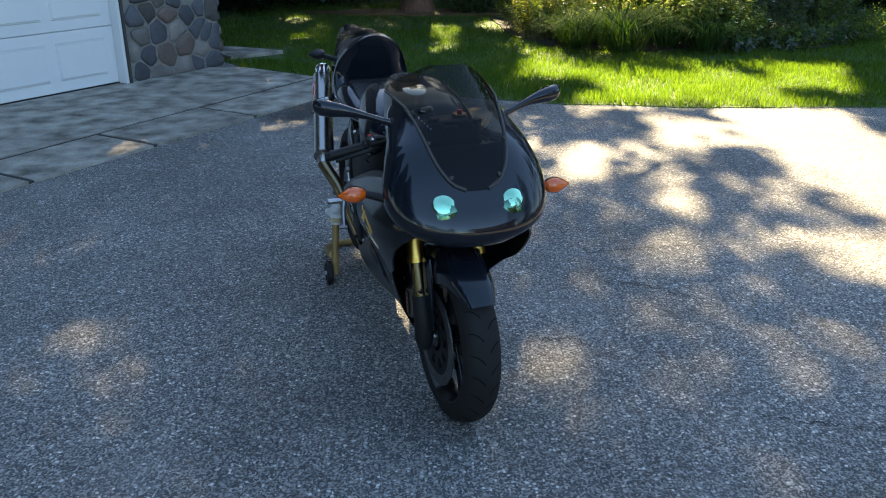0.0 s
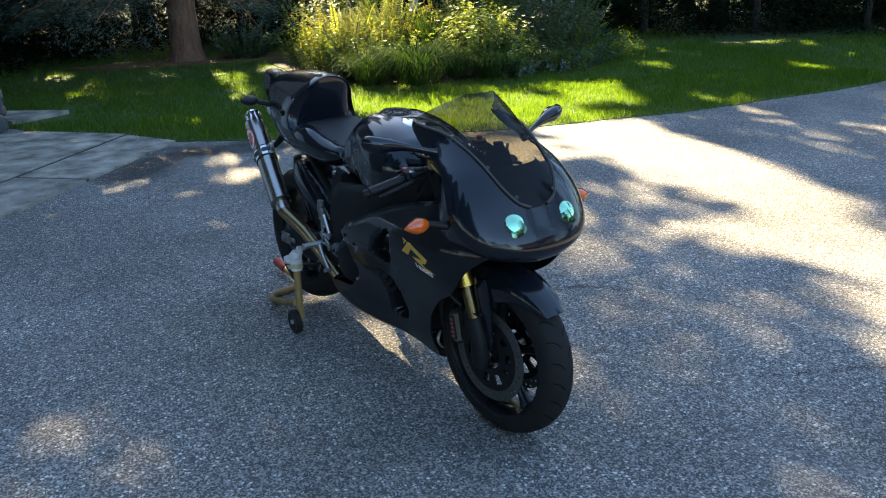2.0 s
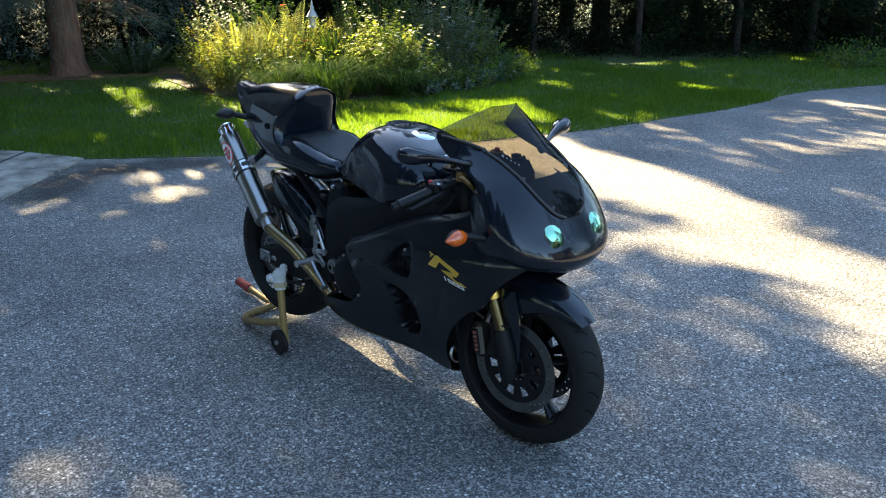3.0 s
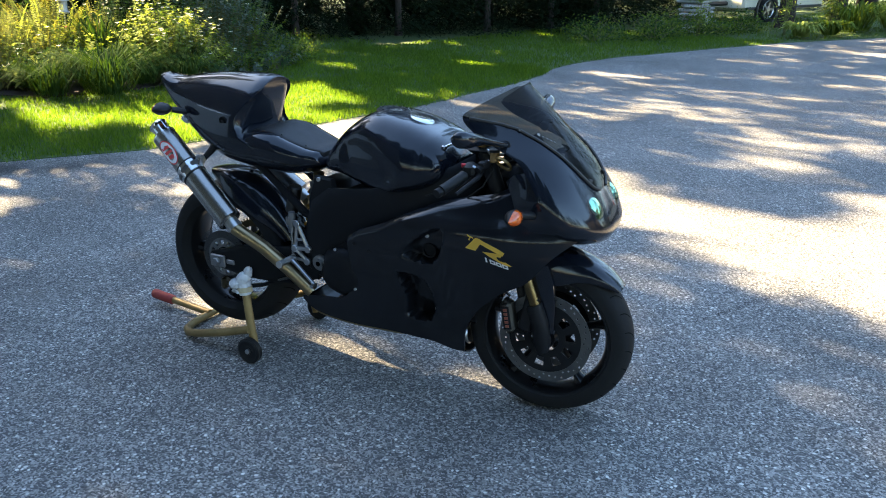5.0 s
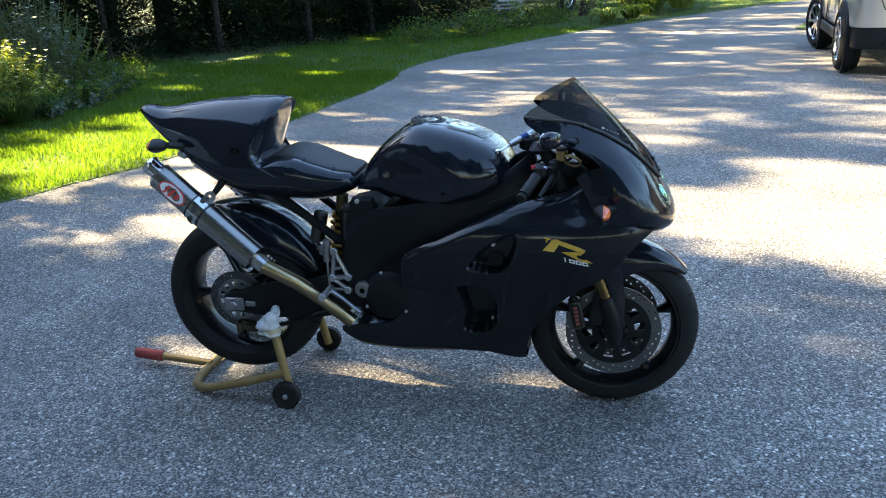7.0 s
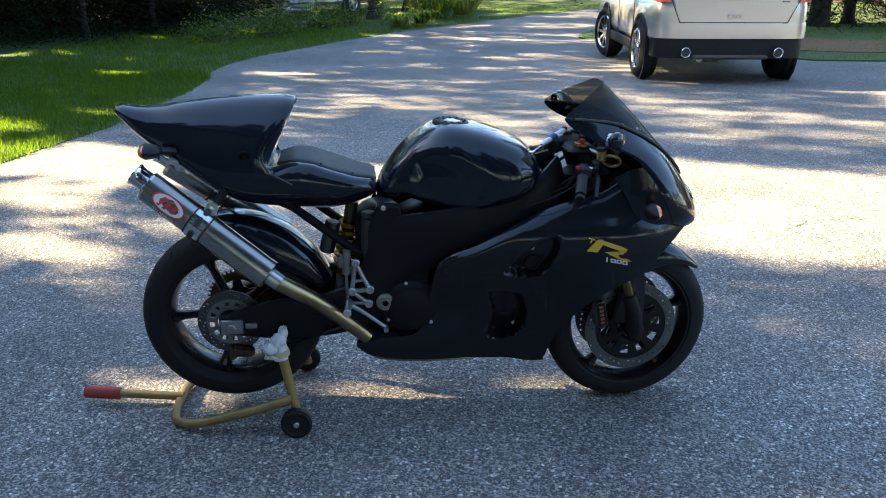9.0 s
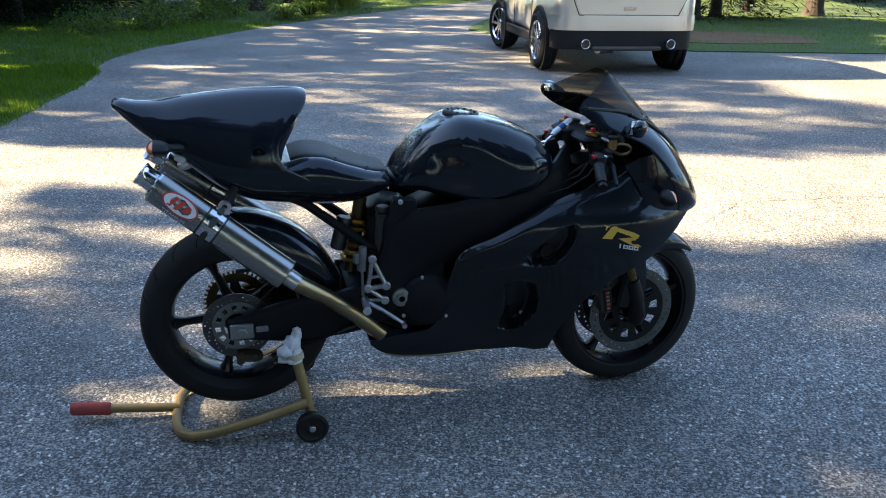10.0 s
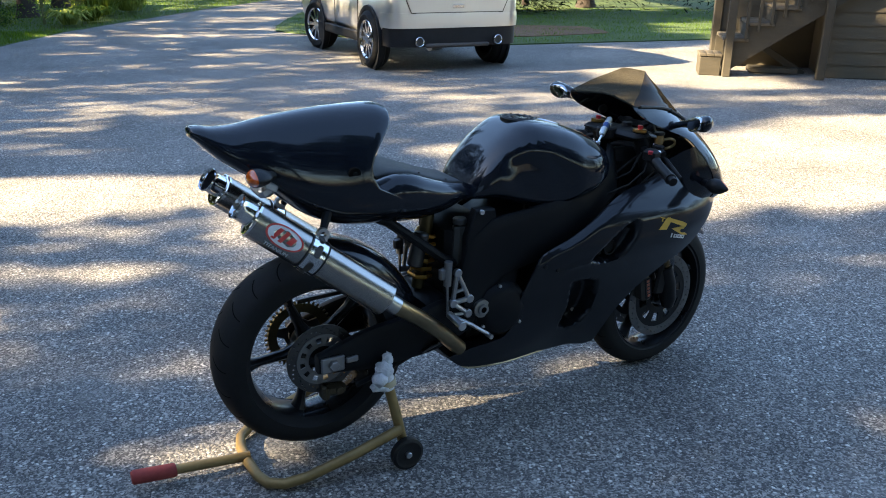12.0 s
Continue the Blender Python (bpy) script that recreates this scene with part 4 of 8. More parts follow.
# ---------------------------------------------------------------- outbuilding with outside stairs
def outbuilding():
    yaw = -114.0
    m = pose(7.42, -1.83, 0.0, 0, 0, yaw)      # local: +x along the front, +y away from the driveway's middle
    b = thing("outbuilding", m, "tan clapboard outbuilding beside the driveway", "building")
    # back wall behind the stairs, front wall beside them, and the return between the two
    for centre, size in (((0.90, 1.12, 1.6), (1.38, 0.10, 3.2)), ((3.2, 0.16, 1.6), (3.3, 0.10, 3.2)), ((1.60, 0.64, 1.6), (0.10, 0.86, 3.2))):
        part("wall", Shape().box(centre, size, 0.01), SIDING, b)

    def board(half):
        q = Shape()
        q.loft([[(e, -0.004, -0.08), (e, -0.024, -0.08), (e, -0.008, 0.085), (e, 0.0, 0.085)] for e in (-half, half)])
        return mesh_of("clapboard", q, SIDING)
    long_one, short_one = board(1.66), board(0.63)
    for k in range(19):
        for data, x, y in ((long_one, 3.2, 0.108), (short_one, 0.92, 1.068)):
            o = new("clapboard", data)
            o.parent = b
            o.location = (x, y, 0.09 + 0.165 * k)
    s = Shape()
    s.box((0.25, 1.09, 1.6), (0.11, 0.16, 3.2), 0.008)
    part("corner_board", s, STAIR_WOOD, b)
    s = Shape()
    s.box((2.4, 1.0, 3.28), (5.0, 2.4, 0.14), 0.01)
    part("roof", s, ROOF_GREY, b)
    st = thing("outdoor_stairs", m, "wooden outdoor stairs with railing against the outbuilding", "stairs")
    # treads of three planks each, on notched stringers
    for k in range(7):
        for j in range(3):
            s = Shape()
            s.box((0.39 + 0.292 * k, 0.05 + 0.30 * j, 0.465 + 0.20 * k), (0.31, 0.285, 0.042), 0.006)
            part("tread_plank", s, TREAD_WOOD, st)
        s = Shape()
        s.box((0.535 + 0.292 * k, 0.36, 0.355 + 0.20 * k + 0.20), (0.025, 0.88, 0.17), 0.004)
        part("riser", s, STAIR_WOOD, st)
    for y in (-0.06, 0.90):
        s = Shape()
        prof = [(0.30, 0.0), (0.38, 0.10), (1.32, 0.745), (2.28, 1.40), (2.28, 1.66)]
        for k in range(6, -1, -1):
            prof += [(0.535 + 0.292 * k, 0.44 + 0.20 * k), (0.245 + 0.292 * k, 0.44 + 0.20 * k)]
        prof += [(0.245, 0.0)]
        s.loft([[(x, y, z) for x, z in prof], [(x, y + 0.045, z) for x, z in prof]])
        part("stringer", s, STAIR_WOOD, st)
    for x, hgt in ((0.305, 1.55), (1.455, 2.4)):
        s = Shape()
        s.box((x, -0.115, hgt / 2), (0.10, 0.10, hgt), 0.008)
        part("post", s, STAIR_WOOD, st)
    # wide bottom step of boards over a dark box
    for j in range(3):
        s = Shape()
        s.box((0.003 + 0.098 * j, 0.11, 0.262), (0.092, 0.42, 0.036), 0.005)
        part("step_plank", s, TREAD_WOOD, st)
    s = Shape()
    s.box((0.10, 0.11, 0.12), (0.27, 0.40, 0.24), 0.008)
    part("step_box", s, STAIR_WOOD, st)
    for k in range(9):
        s = Shape()
        s.box((0.50 + 0.146 * k, -0.085, 0.45 + 0.10 * k + 0.50), (0.036, 0.036, 0.98), 0.004)
        part("baluster", s, STAIR_WOOD, st)
    s = Shape()
    s.tube([(0.28, -0.10, 1.50), (1.50, -0.10, 2.33)], 0.04, 8)
    part("handrail", s, STAIR_WOOD, st)
    s = Shape()
    s.box((1.02, 0.42, 0.20), (0.09, 0.04, 0.80), 0.006, Matrix.Rotation(radians(-58), 4, "Y"))
    part("cross_brace", s, STAIR_WOOD, st)
    s = Shape()
    s.box((0.95, 0.42, 0.045), (0.62, 0.30, 0.07), 0.01)
    part("skirt_board", s, TREAD_WOOD, st, "pale board lying under the stairs")


house_part()
apron()
outbuilding()


# ---------------------------------------------------------------- garden plants
def leafy(name, x, y, rx, ry, h, n, size, materials, label, seed, z0=0.05, narrow=0.45, upright=0.3, category="shrub", flowers=None, shell=0.35):
    """A shrub of many small leaves on thin stems, uneven and open at the edge."""
    rng = np.random.default_rng(seed)
    n, size = int(n * 2.3), size * 0.62
    plant = thing(name, pose(x, y, 0), label, category, "garden plants")
    st = Shape()
    tips = []
    for k in range(max(6, int(10 * rx / 0.4))):
        a, r = rng.uniform(0, 6.28), math.sqrt(rng.uniform(0, 1))
        tip = (rx * r * math.cos(a), ry * r * math.sin(a), h * (1 - 0.45 * r * r) * rng.uniform(0.75, 1.12))
        tips.append(tip)
        st.tube([(tip[0] * 0.25, tip[1] * 0.25, 0.0), (tip[0] * 0.6, tip[1] * 0.6, tip[2] * 0.55), tip], [0.010, 0.007, 0.002], 4)
    tagged(part("stem_cluster", st, STEM, plant), kind="stuff")
    quads, slots = [], []
    for i in range(n):
        t = tips[int(rng.integers(len(tips)))]
        f = rng.uniform(0.25, 1.05)
        c = np.array([t[0] * (0.35 + 0.65 * f), t[1] * (0.35 + 0.65 * f), max(z0, t[2] * f)]) + rng.normal(0, 1, 3) * np.array([0.10, 0.10, 0.06]) * (1 + rx)
        c[2] = max(c[2], 0.04)
        d = rng.normal(0, 1, 3)
        d[2] = d[2] * 0.6 + upright
        d /= np.linalg.norm(d)
        u = np.cross(d, rng.normal(0, 1, 3))
        u /= np.linalg.norm(u) + 1e-6
        ln_ = size * rng.uniform(0.6, 1.3)
        w = ln_ * narrow * 0.5
        quads.append((c, c + d * ln_ * 0.5 + u * w, c + d * ln_, c + d * ln_ * 0.5 - u * w))
        slots.append(int(rng.integers(len(materials))))
    v = np.array(quads).reshape(-1, 3)
    o = new("foliage", quick_mesh("foliage", v, np.arange(len(v)).reshape(-1, 4), materials, slots))
    o.parent = plant
    if flowers:
        count, fs, mat_ = flowers
        fl = []
        for i in range(count):
            t = tips[int(rng.integers(len(tips)))]
            c = np.array(t) * rng.uniform(0.8, 1.08) + rng.normal(0, 0.05, 3)
            c[2] = max(c[2], 0.15)
            for k in range(5):
                a = 6.28 * k / 5 + rng.uniform(0, 1)
                d = np.array([math.cos(a), math.sin(a), 0.35])
                u = np.array([-math.sin(a), math.cos(a), 0.0])
                fl.append((c, c + d * fs * 0.55 + u * fs * 0.3, c + d * fs, c + d * fs * 0.55 - u * fs * 0.3))
        v = np.array(fl).reshape(-1, 3)
        o = new("blossom_cluster", quick_mesh("blossom_cluster", v, np.arange(len(v)).reshape(-1, 4), [mat_]))
        o.parent = plant
        tagged(o, kind="stuff")
    return plant


def bladed(name, x, y, r, h, n, width, material, label, seed, category="plant", group="garden plants"):
    """A clump of long arching blades."""
    rng = np.random.default_rng(seed)
    s = []
    for i in range(n):
        a, q = rng.uniform(0, 6.28), rng.uniform(0, 0.35) * r
        a2 = a + rng.normal(0, 0.4)
        reach, top = r * rng.uniform(0.5, 1.15), h * rng.uniform(0.65, 1.1)
        base = np.array([q * math.cos(a), q * math.sin(a), 0.02])
        d = np.array([math.cos(a2), math.sin(a2), 0])
        u = np.array([-math.sin(a2), math.cos(a2), 0]) * width
        pts = [base, base + d * reach * 0.3 + np.array([0, 0, top * 0.75]), base + d * reach * 0.7 + np.array([0, 0, top]), base + d * reach + np.array([0, 0, top * rng.uniform(0.45, 0.85)])]
        for k in range(3):
            wa, wb = (0.6, 1, 0.8, 0.1)[k], (0.6, 1, 0.8, 0.1)[k + 1]
            s.append((pts[k] - u * wa, pts[k] + u * wa, pts[k + 1] + u * wb, pts[k + 1] - u * wb))
    v = np.array(s).reshape(-1, 3)
    o = new(name, quick_mesh(name, v, np.arange(len(v)).reshape(-1, 4), [material]))
    o.matrix_basis = pose(x, y, 0.03)
    return tagged(o, label, category, group)


def stemmed(name, x, y, rx, ry, h, stems, per, size, narrow, materials, label, seed, category="plant", flowers=None, spread=0.5, feather=False, low=0.15):
    """A plant of many single stems that rise and arch outwards, with leaves along each; feather: pairs of leaflets in one plane, as on a fern."""
    rng = np.random.default_rng(seed)
    plant = thing(name, pose(x, y, 0), label, category, "garden plants")
    st, quads, slots, heads = Shape(), [], [], []
    for k in range(stems):
        a, r = rng.uniform(0, 6.28), math.sqrt(rng.uniform(0, 1))
        base = np.array([rx * 0.45 * r * math.cos(a), ry * 0.45 * r * math.sin(a), 0.0])
        top = h * (1 - 0.35 * r * r) * rng.uniform(0.62, 1.12)
        tip = np.array([rx * r * math.cos(a), ry * r * math.sin(a), top]) + np.array([*rng.normal(0, 0.06, 2), 0.0])
        bow = (base + tip) / 2 + np.array([0, 0, top * spread * 0.45])
        st.tube([tuple(base), tuple((base + 2 * bow + tip) / 4), tuple(tip)], [0.006, 0.004, 0.0015], 3)
        f = np.sort(rng.uniform(low, 1.0, per)) if not feather else np.repeat(np.linspace(low, 1.0, per // 2), 2)
        m = len(f)
        c = ((1 - f) ** 2)[:, None] * base + (2 * f * (1 - f))[:, None] * bow + (f * f)[:, None] * tip
        along = (2 * (1 - f))[:, None] * (bow - base) + (2 * f)[:, None] * (tip - bow)
        along /= np.linalg.norm(along, axis=1)[:, None] + 1e-9
        if feather:
            side = np.array([-math.sin(a), math.cos(a), rng.normal(0, 0.25)])
            out = side[None, :] * np.where(np.arange(m) % 2, 1.0, -1.0)[:, None]
            ln_ = size * (1.15 - f) * rng.uniform(0.8, 1.1, m)
            d = out + 0.55 * along + np.array([0, 0, -0.25])
        else:
            out = rng.normal(0, 1, (m, 3))
            out -= (out * along).sum(1)[:, None] * along
            out /= np.linalg.norm(out, axis=1)[:, None] + 1e-9
            ln_ = size * (1.1 - 0.45 * f) * rng.uniform(0.7, 1.25, m)
            d = out + 0.7 * along + np.array([0, 0, -0.15])
        d /= np.linalg.norm(d, axis=1)[:, None] + 1e-9
        u = np.cross(d, along)
        u /= np.linalg.norm(u, axis=1)[:, None] + 1e-9
        w = (ln_ * narrow * 0.5)[:, None]
        ln_ = ln_[:, None]
        quads.append(np.stack([c, c + d * ln_ * 0.45 + u * w, c + d * ln_ + np.array([0, 0, -0.25]) * ln_, c + d * ln_ * 0.45 - u * w], 1))
        slots += [int(rng.integers(len(materials)))] * m
        heads.append(tip)
    tagged(part("stem_cluster", st, STEM, plant), kind="stuff")
    v = np.concatenate(quads).reshape(-1, 3)
    v[:, 2] = np.maximum(v[:, 2], 0.026)
    o = new("foliage", quick_mesh("foliage", v, np.arange(len(v)).reshape(-1, 4), materials, slots))
    o.parent = plant
    if flowers:
        count, fs, mat_ = flowers
        fl = []
        for k in rng.integers(0, len(heads), count):
            c = heads[int(k)] + rng.normal(0, 0.05, 3) + np.array([0, 0, 0.02])
            for j in range(6):
                a = 6.28 * j / 6 + rng.uniform(0, 0.6)
                d, u = np.array([math.cos(a), math.sin(a), 0.45]), np.array([-math.sin(a), math.cos(a), 0.0])
                fl.append((c, c + d * fs * 0.55 + u * fs * 0.32, c + d * fs, c + d * fs * 0.55 - u * fs * 0.32))
        v = np.array(fl).reshape(-1, 3)
        o = new("blossom_cluster", quick_mesh("blossom_cluster", v, np.arange(len(v)).reshape(-1, 4), [mat_]))
        o.parent = plant
        tagged(o, kind="stuff")
    return plant


def garden():
    bladed("daylily", 2.15, 10.15, 0.72, 0.46, 420, 0.0055, LEAF_BLADE, "wide clump of fine arching green daylily leaves", 1)
    bladed("daylily", 2.75, 10.55, 0.5, 0.42, 240, 0.0055, LEAF_BLADE, "clump of fine arching green daylily leaves", 3)
    bladed("daylily", 1.62, 10.45, 0.5, 0.38, 260, 0.0055, LEAF_BLADE, "clump of fine arching green daylily leaves", 62)
    bladed("daylily", 3.15, 10.2, 0.42, 0.34, 220, 0.0055, LEAF_BLADE, "clump of fine arching green daylily leaves", 63)
    bladed("daylily", 2.75, 11.5, 0.5, 0.72, 90, 0.009, LEAF_BLADE, "tall clump of narrow green lily leaves", 2)
    flower = "yellow-green rose shrub with cream-white flowers in the sun"
    stemmed("rose_shrub", 3.15, 10.75, 0.62, 0.50, 0.98, 120, 26, 0.085, 0.55, [LEAF_LIME, LEAF_MID, LEAF_LIME], flower, 4, "shrub", (60, 0.034, PETAL))
    stemmed("rose_shrub", 3.45, 11.35, 0.50, 0.45, 1.05, 70, 26, 0.085, 0.55, [LEAF_LIME, LEAF_MID], flower, 5, "shrub", (34, 0.034, PETAL))
    stemmed("leafy_perennial", 1.75, 11.05, 0.50, 0.42, 0.52, 60, 22, 0.10, 0.50, [LEAF_MID, LEAF_LIME, LEAF_DARK], "low green leafy plant with a few white flowers", 6, flowers=(8, 0.035, PETAL))
    stemmed("leafy_perennial", 2.35, 10.95, 0.42, 0.40, 0.62, 55, 22, 0.10, 0.50, [LEAF_MID, LEAF_DARK, LEAF_LIME], "green leafy garden plant", 60)
    fern = "sunlit yellow-bronze feathery fern"
    stemmed("garden_fern", 1.62, 12.0, 0.72, 0.55, 1.02, 70, 60, 0.17, 0.20, [LEAF_BRONZE, LEAF_LIME, LEAF_BRONZE], fern, 7, "fern", feather=True, spread=0.8)
    stemmed("garden_fern", 2.45, 12.35, 0.72, 0.55, 1.15, 75, 60, 0.17, 0.20, [LEAF_BRONZE, LEAF_LIME], fern, 8, "fern", (3, 0.05, PETAL_RED), feather=True, spread=0.8)
    stemmed("garden_fern", 3.15, 12.2, 0.55, 0.50, 1.05, 50, 56, 0.16, 0.20, [LEAF_BRONZE, LEAF_MID], fern, 9, "fern", feather=True, spread=0.8)
    for k, (px, py, ph) in enumerate(((1.30, 11.45, 0.75), (2.0, 11.55, 0.85), (2.85, 11.75, 0.95), (1.15, 12.25, 0.85))):
        stemmed("leafy_perennial", px, py, 0.5, 0.42, ph, 75, 26, 0.075, 0.42, [LEAF_LIME, LEAF_BRONZE, LEAF_MID], "bushy yellow-green garden plant in the sun", 80 + k, flowers=(6, 0.03, PETAL))
    stemmed("rose_shrub", 3.55, 10.55, 0.48, 0.36, 0.68, 75, 24, 0.075, 0.55, [LEAF_LIME, LEAF_MID], flower, 64, "shrub", (26, 0.032, PETAL))
    stemmed("flower_spire", 1.25, 12.9, 0.35, 0.30, 1.30, 16, 34, 0.06, 0.35, [LEAF_BRONZE, LEAF_LIME], "tall pale dried flower spires above the ferns", 61, spread=0.05)
    leafy("round_shrub", 3.85, 11.25, 0.30, 0.30, 0.78, 3400, 0.035, [LEAF_DARK, LEAF_GREY], "small round dark dwarf conifer", 10, narrow=0.3, z0=0.2)
    stemmed("grey_shrub", 4.45, 11.6, 0.68, 0.60, 1.55, 95, 34, 0.080, 0.50, [LEAF_GREY, LEAF_GREY, LEAF_DARK], "tall grey-green shrub in the garden bed", 11, "shrub", (10, 0.04, PETAL))
    stemmed("grey_shrub", 5.15, 11.9, 0.62, 0.50, 1.10, 80, 30, 0.075, 0.50, [LEAF_GREY, LEAF_DARK, LEAF_MID], "grey-green shrub at the end of the bed", 12, "shrub")
    leafy("low_groundcover", 4.2, 10.75, 0.7, 0.3, 0.28, 900, 0.055, [LEAF_DARK, LEAF_MID], "low dark ground cover at the bed's edge", 13)
    leafy("low_groundcover", 5.4, 11.25, 0.6, 0.35, 0.35, 900, 0.055, [LEAF_DARK, LEAF_MID], "low dark ground cover at the bed's edge", 14)
    for k, (gx, gy, gr) in enumerate(((3.55, 10.35, 0.45), (4.3, 10.5, 0.5), (4.95, 10.85, 0.5), (5.65, 11.75, 0.5), (6.05, 12.4, 0.45))):
        stemmed("low_groundcover", gx, gy, gr, 0.32, 0.34, 46, 22, 0.07, 0.55, [LEAF_DARK, LEAF_GREY, LEAF_MID], "low dark leafy ground cover at the bed's edge", 70 + k)
    stemmed("tall_shrub", 4.2, 13.2, 1.1, 0.8, 1.7, 90, 34, 0.11, 0.5, [LEAF_DARK, LEAF_MID], "tall dark shrub at the back of the bed", 15, "shrub")
    stemmed("tall_shrub", 2.2, 13.9, 1.3, 0.6, 1.5, 110, 40, 0.07, 0.5, [LEAF_DARK], "leafy shrub at the back of the bed", 16, "shrub")
    stemmed("tall_shrub", 5.9, 13.4, 0.8, 0.6, 1.2, 70, 30, 0.10, 0.5, [LEAF_DARK, LEAF_GREY], "dark shrub at the back of the bed", 17, "shrub")
    stemmed("low_shrub", 0.55, 14.6, 0.7, 0.5, 0.60, 110, 44, 0.06, 0.5, [LEAF_DARK, LEAF_DARK, LEAF_GREY], "low grey-green shrub beside the spruce trunk", 18, "shrub", low=0.02)
    # pale ornament on a stake among the flowers
    orn = thing("garden_ornament", pose(3.05, 13.2, 0.02), "weathered grey metal garden ornament on a stake", "ornament")
    s = Shape()
    s.tube([(0, 0, 0), (0, 0, 0.72)], 0.012, 8)
    part("stake", s, STEEL, orn)
    s = Shape()
    s.lathe([(0.002, 0.68), (0.075, 0.70), (0.082, 0.72), (0.055, 0.735), (0.060, 0.86), (0.092, 0.87), (0.060, 0.93), (0.028, 0.98), (0.030, 1.02), (0.014, 1.05), (0.012, 1.10), (0.001, 1.12)], (0, 0, 0), (0, 0, 1), 16)
    part("lantern", s, surf("weathered_grey_metal", (0.30, 0.31, 0.31), (0.48, 0.48, 0.47), 20, 0.55, metal=0.3), orn)
    # plants along the far side of the driveway
    bladed("hosta", 15.0, 7.35, 0.42, 0.26, 130, 0.024, LEAF_LIME, "broad yellow-green hosta leaves at the driveway edge", 20, "plant", "roadside plants")
    bladed("hosta", 15.8, 7.1, 0.42, 0.28, 130, 0.024, LEAF_MID, "broad green hosta leaves at the driveway edge", 21, "plant", "roadside plants")
    bladed("tall_grass", 17.3, 7.1, 0.8, 0.55, 220, 0.014, LEAF_MID, "tall green leaves of a roadside clump", 22, "plant", "roadside plants")
    bladed("tall_grass", 18.6, 6.7, 0.8, 0.5, 220, 0.014, LEAF_LIME, "tall yellow-green leaves of a roadside clump", 23, "plant", "roadside plants")
    for k, (x, y) in enumerate(((12.6, 9.2), (13.4, 9.4), (11.6, 9.9), (14.4, 9.0), (15.2, 8.8))):
        leafy("low_groundcover", x, y, 0.7, 0.5, 0.4, 600, 0.09, [LEAF_MID, LEAF_DARK], "low green ground cover beside the driveway", 30 + k)
    for k, (x, y, h) in enumerate(((15.5, 7.9, 1.3), (16.9, 7.5, 1.4), (13.9, 9.0, 0.8))):
        leafy("tall_weed", x, y, 0.12, 0.12, h, 160, 0.12, [LEAF_MID, LEAF_LIME], "single tall leafy weed stalk", 40 + k, narrow=0.3)
    # pile of flat stones
    rng = random.Random(4)
    pile = thing("stone_pile", pose(14.95, 9.6, 0.0, 0, 0, 20), "neat pile of flat grey field stones", "stone pile")
    for k in range(14):
        for j in range(2):
            s = Shape()
            s.box((-0.28 + 0.55 * j + rng.uniform(-0.08, 0.08), rng.uniform(-0.06, 0.06), 0.04 + 0.085 * k), (rng.uniform(0.45, 0.62), rng.uniform(0.4, 0.6), rng.uniform(0.05, 0.07)), 0.018, Matrix.Rotation(rng.uniform(-0.3, 0.3), 4, "Z"))
            part("stone", s, FLAT_STONE, pile)


garden()


# ---------------------------------------------------------------- wheels for the car and the trailer
def road_wheel(parent, x, y, r, w, side, at=None, spokes=7, rim=STEEL):
    """side: -1 when the outer face looks to -y."""
    s = Shape()
    t = r * 0.30
    s.lathe([(r - t, -w * 0.42), (r - t * 0.5, -w * 0.5), (r - 0.03, -w * 0.46), (r, -w * 0.3), (r, w * 0.3), (r - 0.03, w * 0.46), (r - t * 0.5, w * 0.5), (r - t, w * 0.42)], (x, y, r), (0, 1, 0), 36, True)
    tyre = part("wheel", s, RUBBER, parent, "", at)
    s = Shape()
    o = side * w
    s.lathe([(r - t, o * 0.40), (r - t - 0.012, o * 0.46), (r - t - 0.03, o * 0.38), (r - t - 0.03, -o * 0.4)], (x, y, r), (0, 1, 0), 36)
    s.disc((x, y + o * 0.30, r), (0, 1, 0), 0.07, 0.05, 18)
    for k in range(spokes):
        a = 2 * math.pi * k / spokes
        c, n = math.cos(a), math.sin(a)
        rr = r - t - 0.025
        ring = []
        for q, hw in ((0.05, 0.020), (rr, 0.024)):
            ring.append([(x + q * c - hw * n, y + o * 0.36, r + q * n + hw * c), (x + q * c + hw * n, y + o * 0.36, r + q * n - hw * c), (x + q * c + hw * n, y + o * 0.22, r + q * n - hw * c), (x + q * c - hw * n, y + o * 0.22, r + q * n + hw * c)])
        s.loft(ring)
    part("rim", s, rim, tyre, "bright alloy rim")
    s = Shape()
    s.disc((x, y + o * 0.05, r), (0, 1, 0), r - t - 0.02, 0.02, 24)
    part("brake", s, TRIM_DARK, tyre)
    return tyre


